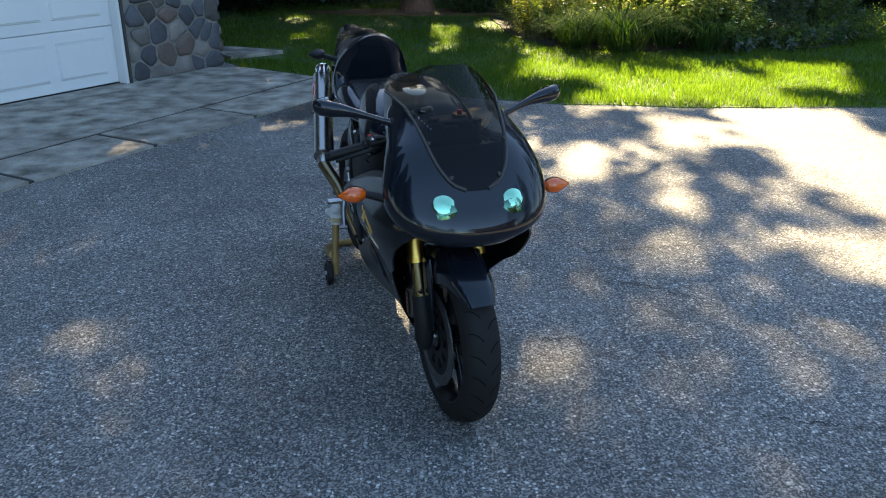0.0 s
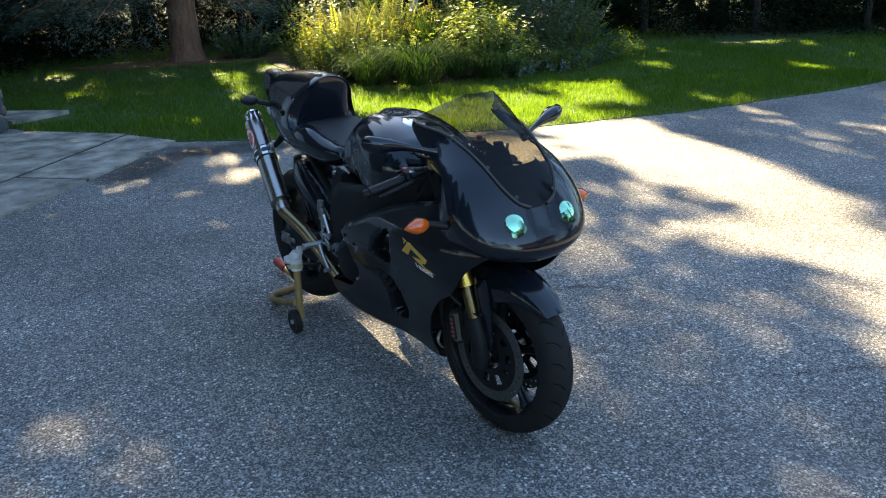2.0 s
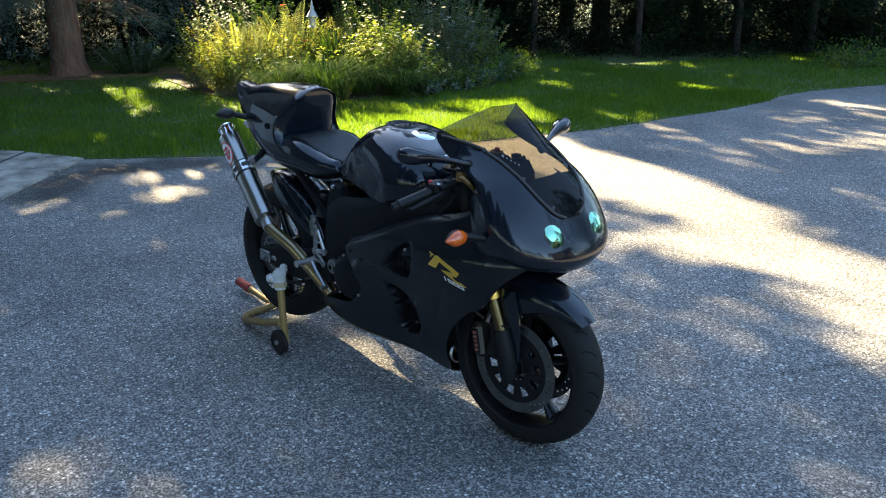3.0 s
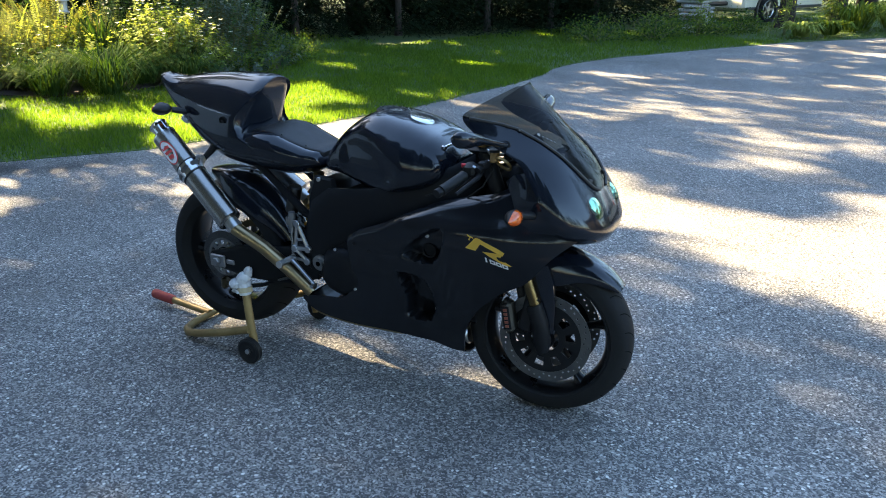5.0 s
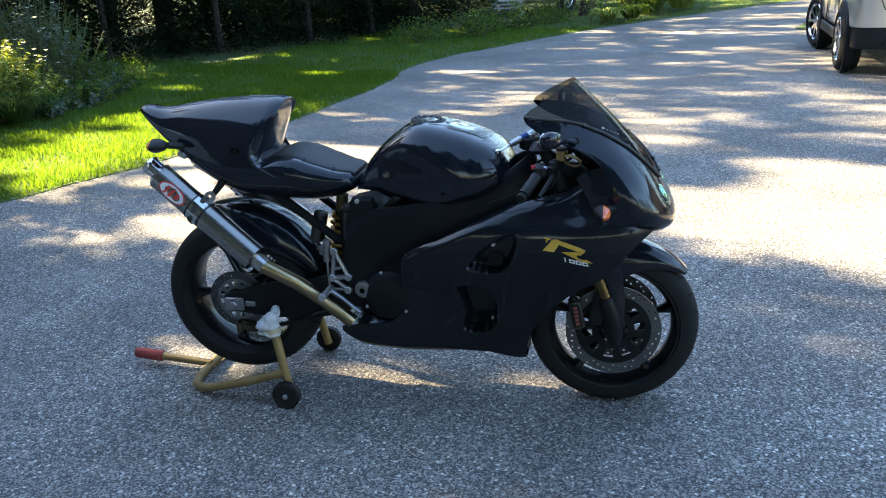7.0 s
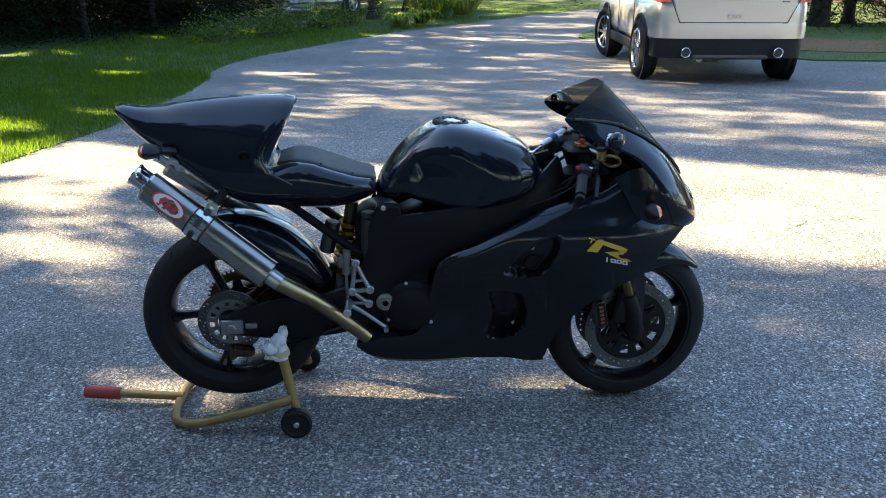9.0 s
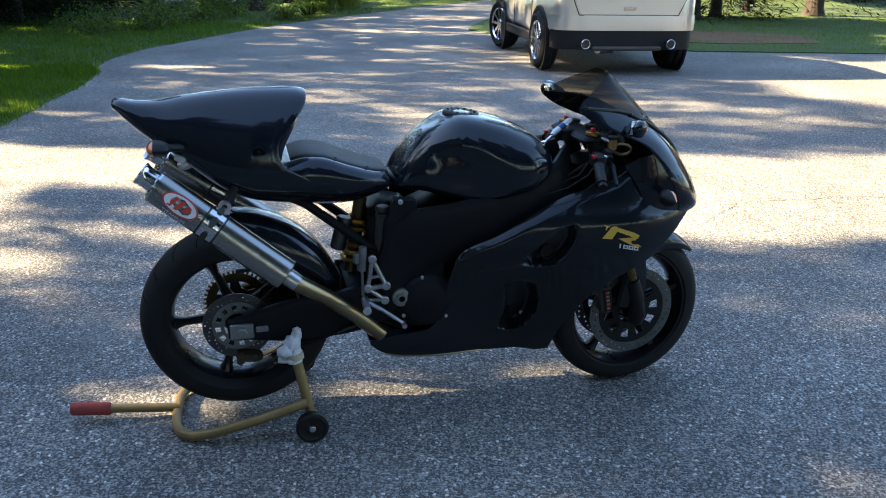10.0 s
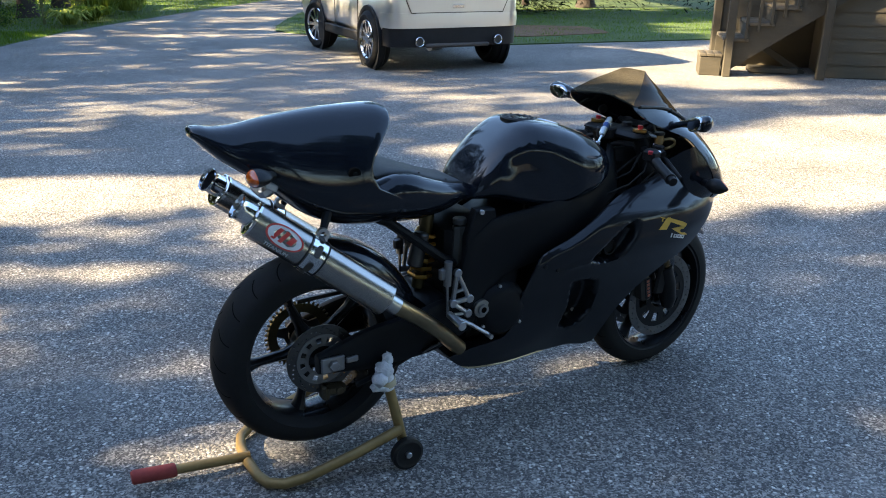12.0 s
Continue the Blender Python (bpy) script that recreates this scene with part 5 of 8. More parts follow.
def car():
    m = pose(8.84, 1.475, 0.0, 0, 0, 12.0)     # under the rear axle; +x is the car's front
    c = thing("car", m, "silver crossover car parked with its rear to the driveway", "car")
    half = spl([(-0.98, 0.62), (-0.93, 0.80), (-0.80, 0.91), (-0.4, 0.945), (0.6, 0.955), (2.4, 0.955), (3.2, 0.93), (3.6, 0.80), (3.75, 0.60)])
    top = spl([(-0.98, 0.98), (-0.9, 1.10), (-0.78, 1.14), (0.0, 1.12), (1.0, 1.08), (2.2, 1.04), (3.2, 0.95), (3.6, 0.82), (3.75, 0.65)])
    low = spl([(-0.98, 0.62), (-0.93, 0.52), (-0.8, 0.46), (-0.45, 0.44), (-0.35, 0.36), (0.5, 0.34), (3.0, 0.34), (3.5, 0.36), (3.75, 0.45)])

    def ring(x):
        w, t, b = half(x), top(x), low(x)
        out = []
        for k in range(28):
            a = 2 * math.pi * k / 28
            bulge = 1.0 - 0.05 * smooth(0.15, 1.0, math.sin(a))
            out.append((x, w * power(math.cos(a), 0.38) * bulge, (t + b) / 2 + (t - b) / 2 * power(math.sin(a), 0.45)))
        return out
    s = Shape()
    s.loft([ring(x) for x in np.concatenate([np.linspace(-0.98, -0.7, 8), np.linspace(-0.6, 3.3, 20), np.linspace(3.4, 3.75, 6)])])
    body = part("body", s, CAR_SILVER, c)
    # cabin
    s = Shape()
    cab = [(-0.86, 1.08, 0.84, 1.12), (-0.72, 1.50, 0.70, 1.50), (-0.45, 1.66, 0.64, 1.66), (0.5, 1.72, 0.66, 1.72), (1.2, 1.66, 0.66, 1.66), (2.25, 1.05, 0.80, 1.06)]
    rings = []
    for x, z, w, zz in cab:
        rings.append([(x, w, z), (x, w * 0.85, z + 0.03), (x, 0, z + 0.045), (x, -w * 0.85, z + 0.03), (x, -w, z), (x, -0.88, 1.0), (x, 0, 0.95), (x, 0.88, 1.0)])
    s.loft(rings)
    part("roof", s, CAR_SILVER, c)
    for sd in (-1, 1):
        s = Shape()
        s.add([(-0.45, sd * 0.845, 1.14), (1.9, sd * 0.86, 1.12), (1.1, sd * 0.705, 1.58), (-0.35, sd * 0.70, 1.58), (-0.45, sd * 0.82, 1.14), (1.9, sd * 0.83, 1.12), (1.1, sd * 0.68, 1.58), (-0.35, sd * 0.67, 1.58)],
              [(0, 1, 2, 3), (4, 5, 6, 7), (0, 1, 5, 4), (1, 2, 6, 5), (2, 3, 7, 6), (3, 0, 4, 7)])
        part("side_window", s, CAR_GLASS, c)
    s = Shape()
    s.add([(-0.905, -0.70, 1.16), (-0.905, 0.70, 1.16), (-0.76, 0.58, 1.50), (-0.76, -0.58, 1.50), (-0.86, -0.70, 1.16), (-0.86, 0.70, 1.16), (-0.70, 0.58, 1.50), (-0.70, -0.58, 1.50)],
          [(0, 1, 2, 3), (4, 5, 6, 7), (0, 1, 5, 4), (1, 2, 6, 5), (2, 3, 7, 6), (3, 0, 4, 7)])
    part("rear_window", s, CAR_GLASS, c)

    def rear_strip(z0, z1, w, out, n=18, reach=0.62):
        """A band that wraps round the back of the car."""
        st = Shape()
        rings = []
        for k in range(n + 1):
            a = math.pi * (k / n - 0.5)
            x = -0.42 - (reach - 0.06) * power(math.cos(a), 0.35)
            y = w * power(math.sin(a), 0.45)
            nx, ny = -math.cos(a), math.sin(a)
            rings.append([(x + nx * out, y + ny * out, z0), (x + nx * out * 1.2, y + ny * out * 1.2, (z0 + z1) / 2), (x + nx * out, y + ny * out, z1), (x - nx * 0.06, y - ny * 0.06, z1), (x - nx * 0.06, y - ny * 0.06, z0)])
        return st.loft(rings)
    part("bumper", rear_strip(0.565, 0.75, 0.91, 0.035), CAR_SILVER, c)
    part("lower_bumper", rear_strip(0.33, 0.57, 0.90, 0.018), CAR_TRIM, c, "dark grey plastic lower bumper")
    s = Shape()
    s.box((-0.975, 0, 0.345), (0.10, 0.92, 0.055), 0.02)
    part("skid_plate", s, surf("warm_grey_plastic", (0.06, 0.05, 0.042), (0.09, 0.075, 0.065), 5, 0.6), c, "warm grey panel between the exhausts")
    gate = Shape()
    gate.loft([[(-0.985, y * w, z) for y, z, w in ((-1, 0.76, 0.64), (1, 0.76, 0.64), (1, 1.0, 0.74), (1, 1.16, 0.78), (-1, 1.16, 0.78), (-1, 1.0, 0.74))], [(-0.93, y * w, z) for y, z, w in ((-1, 0.76, 0.64), (1, 0.76, 0.64), (1, 1.0, 0.74), (1, 1.16, 0.78), (-1, 1.16, 0.78), (-1, 1.0, 0.74))]])
    tail_gate = part("tailgate", gate, CAR_SILVER, c)
    s = Shape()
    s.box((-0.99, 0, 0.752), (0.02, 1.30, 0.012), 0.003)
    for sd in (-1, 1):
        s.tube([(-0.985, sd * 0.65, 0.752), (-0.985, sd * 0.76, 1.0), (-0.985, sd * 0.80, 1.16)], 0.006, 5)
    part("seam", s, TRIM_DARK, tail_gate, "dark tailgate seam")
    s = Shape()
    s.box((-0.995, 0.0, 0.83), (0.015, 0.16, 0.04), 0.004)
    part("badge", s, CHROME, tail_gate)
    s = Shape()
    s.box((-0.992, 0.48, 1.055), (0.012, 0.13, 0.02), 0.003)
    s.box((-0.992, 0.46, 1.025), (0.012, 0.17, 0.008), 0.003)
    s.box((-0.992, -0.60, 1.0), (0.012, 0.09, 0.022), 0.003)
    part("badge", s, CHROME, tail_gate)
    s = Shape()
    s.box((-0.998, 0.0, 1.09), (0.014, 0.34, 0.15), 0.004)
    plate = part("number_plate", s, surf("plate_blue", (0.10, 0.25, 0.30), (0.14, 0.32, 0.36), 6, 0.4), tail_gate, "blue-green number plate with plain bars")
    s = Shape()
    for k in range(6):
        s.box((-1.008, -0.12 + 0.048 * k, 1.085), (0.006, 0.028, 0.07), 0.002)
    part("marks", s, TRIM_DARK, plate)
    for sd in (-1, 1):
        s = Shape()
        s.loft([[(-0.965, sd * 0.76, 0.99), (-0.955, sd * 0.90, 0.99), (-0.93, sd * 0.92, 1.22), (-0.94, sd * 0.78, 1.22)], [(-0.80, sd * 0.82, 0.99), (-0.62, sd * 0.945, 1.0), (-0.62, sd * 0.93, 1.20), (-0.80, sd * 0.82, 1.20)]])
        part("tail_light", s, RED_LENS, c, "red tail light")
        s = Shape()
        s.lathe([(0.040, 0.12), (0.046, 0.0), (0.056, -0.014), (0.064, 0.0), (0.060, 0.12)], (-1.10, sd * 0.56, 0.405), (1, 0, 0), 20)
        part("exhaust_tip", s, CHROME, c, "round chrome exhaust tip")
        # dark disc drawn for the shade inside the tip
        s = Shape()
        s.disc((-1.075, sd * 0.56, 0.405), (1, 0, 0), 0.047, 0.01, 16)
        part("exhaust_mouth_shade", s, TRIM_DARK, c)
        for x in (0.0, 2.42):
            s = Shape()
            s.lathe([(0.40, 0.0), (0.445, 0.0), (0.45, -0.02), (0.445, -0.035), (0.395, -0.03)], (x, sd * 0.935, 0.37), (0, -sd, 0), 20, True, 0 if sd > 0 else 0)
            part("arch_trim", s, CAR_TRIM, c, "dark wheel arch trim")
            # dark disc on the body, drawn for the shaded arch opening
            s = Shape()
            s.disc((x, sd * 0.905, 0.40), (0, 1, 0), 0.425, 0.10, 28)
            part("wheel_well_shade", s, CAR_TRIM, c)
        s = Shape()
        s.box((1.4, sd * 0.93, 0.37), (2.1, 0.06, 0.14), 0.02)
        part("sill_trim", s, CAR_TRIM, c, "dark lower sill trim")
        for x in (0.42, 1.45):
            s = Shape()
            s.box((x, sd * 0.958, 0.78), (0.010, 0.01, 0.62), 0.002)
            part("door_seam", s, TRIM_DARK, c)
        for x in (0.62, 1.65):
            s = Shape()
            s.box((x, sd * 0.965, 0.97), (0.20, 0.03, 0.03), 0.01)
            part("door_handle", s, CAR_SILVER, c)
        for x in (0.0, 2.42):
            at = None if x == 0 else pose(2.42, sd * 0.83, 0, 0, 0, 14) @ pose(-2.42, -sd * 0.83, 0)
            road_wheel(c, x, sd * 0.885, 0.372, 0.245, sd, at, 10, CHROME)
    s = Shape()
    s.tube([(-0.6, 0.3, 0.30), (-0.2, 0.0, 0.27), (0.6, 0.0, 0.27)], 0.05, 8)
    part("muffler", s, STEEL, c)
    # a short rear overhang
    for ob in c.children_recursive:
        for v in ob.data.vertices:
            if v.co.x < -0.4:
                v.co.x = -0.4 + (v.co.x + 0.4) * 0.62


def trailer():
    m = pose(19.16, 10.47, 0.0, 0, 0, -12.0)
    t = thing("travel_trailer", m, "cream travel trailer parked among the trees", "trailer")
    s = Shape()
    s.box((0.35, 0, 1.06), (3.3, 1.9, 1.52), 0.06)
    part("body", s, CREAM, t)
    s = Shape()
    s.box((0.35, -0.955, 0.345), (3.1, 0.03, 0.06), 0.01)
    part("trim_stripe", s, TRIM_DARK, t, "dark lower stripe")
    for x, w in ((-0.75, 0.9), (1.15, 1.1)):
        s = Shape()
        s.box((x, -0.955, 0.80), (w, 0.02, 0.52), 0.008)
        part("side_hatch", s, CREAM, t)
    s = Shape()
    s.lathe([(0.36, -0.02), (0.42, -0.02), (0.42, 0.05), (0.36, 0.05)], (-0.4, -0.97, 0.30), (0, 1, 0), 28, True)
    part("wheel_arch", s, TRIM_DARK, t)
    road_wheel(t, -0.4, -0.93, 0.31, 0.2, -1, None, 5, STEEL)
    s = Shape()
    s.tube([(-1.2, 0.5, 0.45), (-2.3, 0.0, 0.42)], 0.05, 8)
    s.tube([(-1.2, -0.5, 0.45), (-2.3, 0.0, 0.42)], 0.05, 8)
    s.tube([(-2.2, 0.0, 0.0), (-2.2, 0.0, 0.6)], 0.035, 8)
    part("tow_bar", s, TRIM_DARK, t)


car()
trailer()


# ---------------------------------------------------------------- motorcycle
# local axes: x forward, y to the rider's left, z up; the rear axle stands over the origin
bike = thing("motorcycle", pose(-0.356, 3.811, 0.0, 0, 0, -73.0), "black sport motorcycle with a solo tail, raised on a rear stand", "motorcycle")
STEER = pose(1.395, -0.017, 0, 0, 0, 3.0) @ pose(-1.395, 0, 0)
FAX, FR = Vector((1.395, 0, 0.298)), 0.298          # front axle, tyre radius
RAX, RR = Vector((0.0, 0, 0.371)), 0.311            # rear axle, tyre radius


def tyre_shape(c, r, w, rim_r):
    prof = []
    h = r - rim_r
    for k in range(17):
        a = math.pi * (k / 16.0) - math.pi / 2
        y = w / 2 * math.sin(a)
        rise = abs(math.cos(a)) ** 0.62
        prof.append((rim_r + h * (0.12 + 0.88 * rise) if abs(math.sin(a)) < 0.999 else rim_r + h * 0.18, y))
    prof = [(rim_r - 0.004, -w * 0.33)] + prof + [(rim_r - 0.004, w * 0.33)]
    return Shape().lathe(prof, c, (0, 1, 0), 72)


def tread_grooves(c, r, w, rim_r, n, seed):
    """Slanting grooves of the tread, their shade drawn as thin black strips just over the rubber."""
    s, h = Shape(), r - rim_r
    def on(a, y):
        q = abs(math.cos(math.asin(min(0.98, abs(2 * y / w))))) ** 0.62
        rr = rim_r + h * (0.12 + 0.88 * q) + 0.0006
        return (c[0] + rr * math.cos(a), c[1] + y, c[2] + rr * math.sin(a))
    for k in range(n):
        a0 = 2 * math.pi * k / n
        for sd in (-1, 1):
            pa, pb = [], []
            for j in range(7):
                t = j / 6
                y, a = sd * w * (0.07 + 0.33 * t), a0 + (0.0 if sd > 0 else math.pi / n) + 0.20 * t - 0.10 * t * t
                wd = 0.010 * (1 - 0.5 * t)
                pa.append(on(a - wd, y))
                pb.append(on(a + wd, y))
            s.loft([pa, pb], False, (False, False))
    return s


def rim_shape(c, rim_r, w, hub, spokes, angle0, spoke_w):
    s = Shape()
    y = w * 0.36
    s.lathe([(rim_r + 0.010, -y - 0.012), (rim_r + 0.010, -y), (rim_r - 0.004, -y + 0.008), (rim_r - 0.010, -y * 0.4), (rim_r - 0.010, y * 0.4), (rim_r - 0.004, y - 0.008), (rim_r + 0.010, y), (rim_r + 0.010, y + 0.012), (rim_r - 0.002, y + 0.012),
             (rim_r - 0.010, y - 0.004), (rim_r - 0.019, y * 0.4), (rim_r - 0.019, -y * 0.4), (rim_r - 0.010, -y + 0.004), (rim_r - 0.002, -y - 0.012)], c, (0, 1, 0), 64, True)
    h, arms = Shape(), []
    h.lathe([(0.012, -0.07), (hub * 0.75, -0.07), (hub * 0.8, -0.045), (hub, -0.03), (hub, 0.03), (hub * 0.8, 0.045), (hub * 0.75, 0.07), (0.012, 0.07)], c, (0, 1, 0), 28)
    for k in range(spokes):
        a = radians(angle0 + 360.0 * k / spokes)
        e, n = Vector((math.cos(a), 0, math.sin(a))), Vector((-math.sin(a), 0, math.cos(a)))
        rings = []
        for q, hw, hy in ((hub * 0.8, 0.030, 0.030), (0.09, spoke_w * 0.85, 0.022), (rim_r * 0.75, spoke_w * 0.72, 0.022), (rim_r - 0.034, spoke_w * 0.95, 0.028), (rim_r - 0.013, spoke_w * 1.5, 0.034)):
            p = Vector(c) + e * q
            rings.append([p + n * hw * math.cos(t) + Vector((0, hy * math.sin(t), 0)) for t in [2 * math.pi * j / 10 for j in range(10)]])
        arms.append(Shape().loft(rings))
    return s, h, arms


def add_wheel(name, c, rim_r, w, hub, spokes, angle0, spoke_w, at=None):
    s, h, arms = rim_shape(c, rim_r, w, hub, spokes, angle0, spoke_w)
    ob = part(name, s, RIM_BLACK, bike, "gloss black five-spoke wheel", at)
    part("hub", h, RIM_BLACK, ob)
    for arm in arms:
        part("spoke", arm, RIM_BLACK, ob)
    return ob


def drilled_disc(c, y, r0, r1, thick, cells=132):
    """A brake disc with rows of drilled holes."""
    s = Shape()
    edges = [r0 + (r1 - r0) * k / 6 for k in range(7)]
    verts, faces = [], []
    for side in (-1, 1):
        for rr in edges:
            for k in range(cells):
                a = 2 * math.pi * k / cells
                verts.append((c[0] + rr * math.cos(a), y + side * thick / 2, c[2] + rr * math.sin(a)))
    def idx(side, i, k):
        return side * 7 * cells + i * cells + k % cells
    gone = set()
    for k in range(0, cells, 11):
        for i, j in ((1, 0), (2, 3), (3, 6), (4, 9)):
            gone.add((i, (k + j) % cells))
    for k in range(cells):
        for i in range(6):
            if (i, k) in gone:
                q = [(i, k), (i, k + 1), (i + 1, k + 1), (i + 1, k)]
                for a, b in zip(q, q[1:] + q[:1]):
                    faces.append((idx(0, *a), idx(0, *b), idx(1, *b), idx(1, *a)))
                continue
            for side in (0, 1):
                faces.append((idx(side, i, k), idx(side, i, k + 1), idx(side, i + 1, k + 1), idx(side, i + 1, k)))
        faces.append((idx(0, 0, k), idx(0, 0, k + 1), idx(1, 0, k + 1), idx(1, 0, k)))
        faces.append((idx(0, 6, k), idx(0, 6, k + 1), idx(1, 6, k + 1), idx(1, 6, k)))
    return s.add(verts, faces)


def carrier(c, y, r0, r1, n, angle0=0.0, width=0.018):
    """The spider that carries a disc: a ring with arms."""
    s, arms = Shape(), []
    s.lathe([(r0 - 0.014, -0.004), (r0, -0.004), (r0, 0.004), (r0 - 0.014, 0.004)], (c[0], y, c[2]), (0, 1, 0), 32, True)
    for k in range(n):
        a = angle0 + 2 * math.pi * k / n
        e, t = Vector((math.cos(a), 0, math.sin(a))), Vector((-math.sin(a), 0, math.cos(a)))
        p, q = Vector((c[0], y, c[2])) + e * (r0 - 0.006), Vector((c[0], y, c[2])) + e * (r1 + 0.006)
        rings = []
        for b, w in ((p, width * 0.9), (q, width * 0.55)):
            rings.append([b + t * w + Vector((0, -0.004, 0)), b + t * w + Vector((0, 0.004, 0)), b - t * w + Vector((0, 0.004, 0)), b - t * w + Vector((0, -0.004, 0))])
        arms.append(Shape().loft(rings))
    return s, arms


def holed_plate(c, y, r0, r1, thick, count):
    """A flat ring with one row of wide holes."""
    cells, edges = count * 6, [r0, r0 + (r1 - r0) * 0.30, r0 + (r1 - r0) * 0.74, r1]
    verts, faces = [], []
    for side in (-1, 1):
        for rr in edges:
            verts += [(c[0] + rr * math.cos(2 * math.pi * k / cells), y + side * thick / 2, c[2] + rr * math.sin(2 * math.pi * k / cells)) for k in range(cells)]
    def idx(side, i, k):
        return side * 4 * cells + i * cells + k % cells
    for k in range(cells):
        for i in range(3):
            hole = i == 1 and k % 6 < 3
            if not hole:
                faces += [(idx(sd, i, k), idx(sd, i, k + 1), idx(sd, i + 1, k + 1), idx(sd, i + 1, k)) for sd in (0, 1)]
        faces += [(idx(0, i, k), idx(0, i, k + 1), idx(1, i, k + 1), idx(1, i, k)) for i in (0, 3)]
        if k % 6 < 3:
            faces += [(idx(0, i, k), idx(0, i, k + 1), idx(1, i, k + 1), idx(1, i, k)) for i in (1, 2)]
        if k % 6 in (0, 3):
            faces.append((idx(0, 1, k), idx(0, 2, k), idx(1, 2, k), idx(1, 1, k)))
    return Shape().add(verts, faces)


def add_carrier(c, y, r0, r1, n, material, parent, angle0=0.0, width=0.018):
    s, arms = carrier(c, y, r0, r1, n, angle0, width)
    part("disc_carrier", s, material, parent)
    for arm in arms:
        part("carrier_arm", arm, material, parent)


DISC_DARK = surf("worn_brake_disc", (0.085, 0.085, 0.088), (0.16, 0.16, 0.155), 12, 0.4, metal=0.8, bump=0.03)
# front wheel
fw = add_wheel("front_wheel", FAX, 0.222, 0.118, 0.05, 5, 18.0, 0.017, STEER)
part("tyre", tyre_shape(FAX, FR, 0.120, 0.217), RUBBER, fw)
tagged(part("tread", tread_grooves(FAX, FR, 0.120, 0.217, 26, 1), RECESS_BLACK, fw), kind="stuff")
for sd in (-1, 1):
    d = part("brake_disc", drilled_disc(FAX, sd * 0.066, 0.130, 0.165, 0.005), DISC_DARK, fw, "drilled steel brake disc")
    part("disc_carrier", holed_plate(FAX, sd * 0.064, 0.050, 0.130, 0.006, 10), SATIN, fw, "black disc carrier with wide holes")
s = Shape()
s.disc(FAX, (0, 1, 0), 0.014, 0.25, 16)
part("axle", s, ALU, bike, "", STEER)
# rear wheel
rw = add_wheel("rear_wheel", RAX, 0.222, 0.17, 0.055, 5, 40.0, 0.019)
part("tyre", tyre_shape(RAX, RR, 0.190, 0.217), RUBBER, rw)
tagged(part("tread", tread_grooves(RAX, RR, 0.190, 0.217, 22, 2), RECESS_BLACK, rw), kind="stuff")
part("brake_disc", drilled_disc(RAX, -0.095, 0.080, 0.112, 0.005), DISC_STEEL, rw, "drilled steel brake disc")
part("disc_carrier", holed_plate(RAX, -0.098, 0.044, 0.082, 0.005, 12), surf("grey_carrier_metal", (0.15, 0.155, 0.16), (0.22, 0.22, 0.22), 12, 0.5, metal=0.8), rw, "grey metal disc carrier with round holes")
# sprocket and chain on the left
s = Shape()
s.lathe([(0.075, -0.004), (0.105, -0.004), (0.105, 0.004), (0.075, 0.004)], (0, 0.105, 0.371), (0, 1, 0), 60, True)
for k in range(42):
    a = 2 * math.pi * k / 42
    s.box((0.109 * math.cos(a), 0.105, 0.371 + 0.109 * math.sin(a)), (0.012, 0.006, 0.008), 0.002, Matrix.Rotation(-a, 4, "Y"))
part("sprocket", s, BRASS, rw, "dull brass toothed sprocket")
add_carrier(RAX, 0.108, 0.05, 0.076, 5, DISC_STEEL, rw, 0.4, 0.022)
s = Shape()
s.tube([(0.0, 0.105, 0.371 + 0.112), (0.25, 0.105, 0.49), (0.52, 0.105, 0.50)], 0.008, 6)
s.tube([(0.0, 0.105, 0.371 - 0.112), (0.25, 0.105, 0.33), (0.52, 0.105, 0.41)], 0.008, 6)
part("chain", s, DISC_STEEL, bike, "dark steel drive chain")


# swingarm
def swingarm_side(sd):
    s = Shape()
    top = spl([(-0.03, 0.405), (0.05, 0.430), (0.12, 0.452), (0.30, 0.475), (0.42, 0.50), (0.54, 0.50)])
    low = spl([(-0.03, 0.345), (0.05, 0.335), (0.15, 0.322), (0.30, 0.325), (0.42, 0.345), (0.54, 0.40)])
    rings = []
    for x in np.linspace(-0.03, 0.54, 22):
        t, b, y = top(x), low(x), 0.132
        rings.append([(x, sd * (y + 0.019 * power(math.cos(a), 0.5)), (t + b) / 2 + (t - b) / 2 * power(math.sin(a), 0.5)) for a in [2 * math.pi * k / 16 for k in range(16)]])
    return s.loft(rings)


for sd in (-1, 1):
    part("swingarm", swingarm_side(sd), FRAME_BLACK, bike)
    s = Shape()
    s.box((0.012, sd * 0.155, 0.376), (0.075, 0.012, 0.052), 0.004)
    s.disc((0.012, sd * 0.166, 0.376), (0, 1, 0), 0.017, 0.018, 6)
    s.box((0.075, sd * 0.153, 0.378), (0.04, 0.01, 0.02), 0.003)
    part("chain_adjuster", s, surf("dull_machined_metal", (0.24, 0.24, 0.245), (0.34, 0.34, 0.34), 14, 0.42, metal=0.9), bike, "machined metal axle block")
s = Shape()
s.box((0.40, 0, 0.44), (0.09, 0.26, 0.12), 0.02)
part("swingarm_bridge", s, FRAME_BLACK, bike)
s = Shape()
s.box((0.030, -0.100, 0.262), (0.085, 0.038, 0.042), 0.012, Matrix.Rotation(0.15, 4, "Y"))
s.box((0.000, -0.106, 0.262), (0.024, 0.046, 0.052), 0.008)
s.disc((0.045, -0.122, 0.262), (0, 1, 0), 0.012, 0.010, 14)
part("rear_caliper", s, surf("bronze_caliper", (0.055, 0.045, 0.028), (0.11, 0.088, 0.055), 14, 0.45, metal=0.7), bike, "bronze rear brake caliper")
s = Shape()
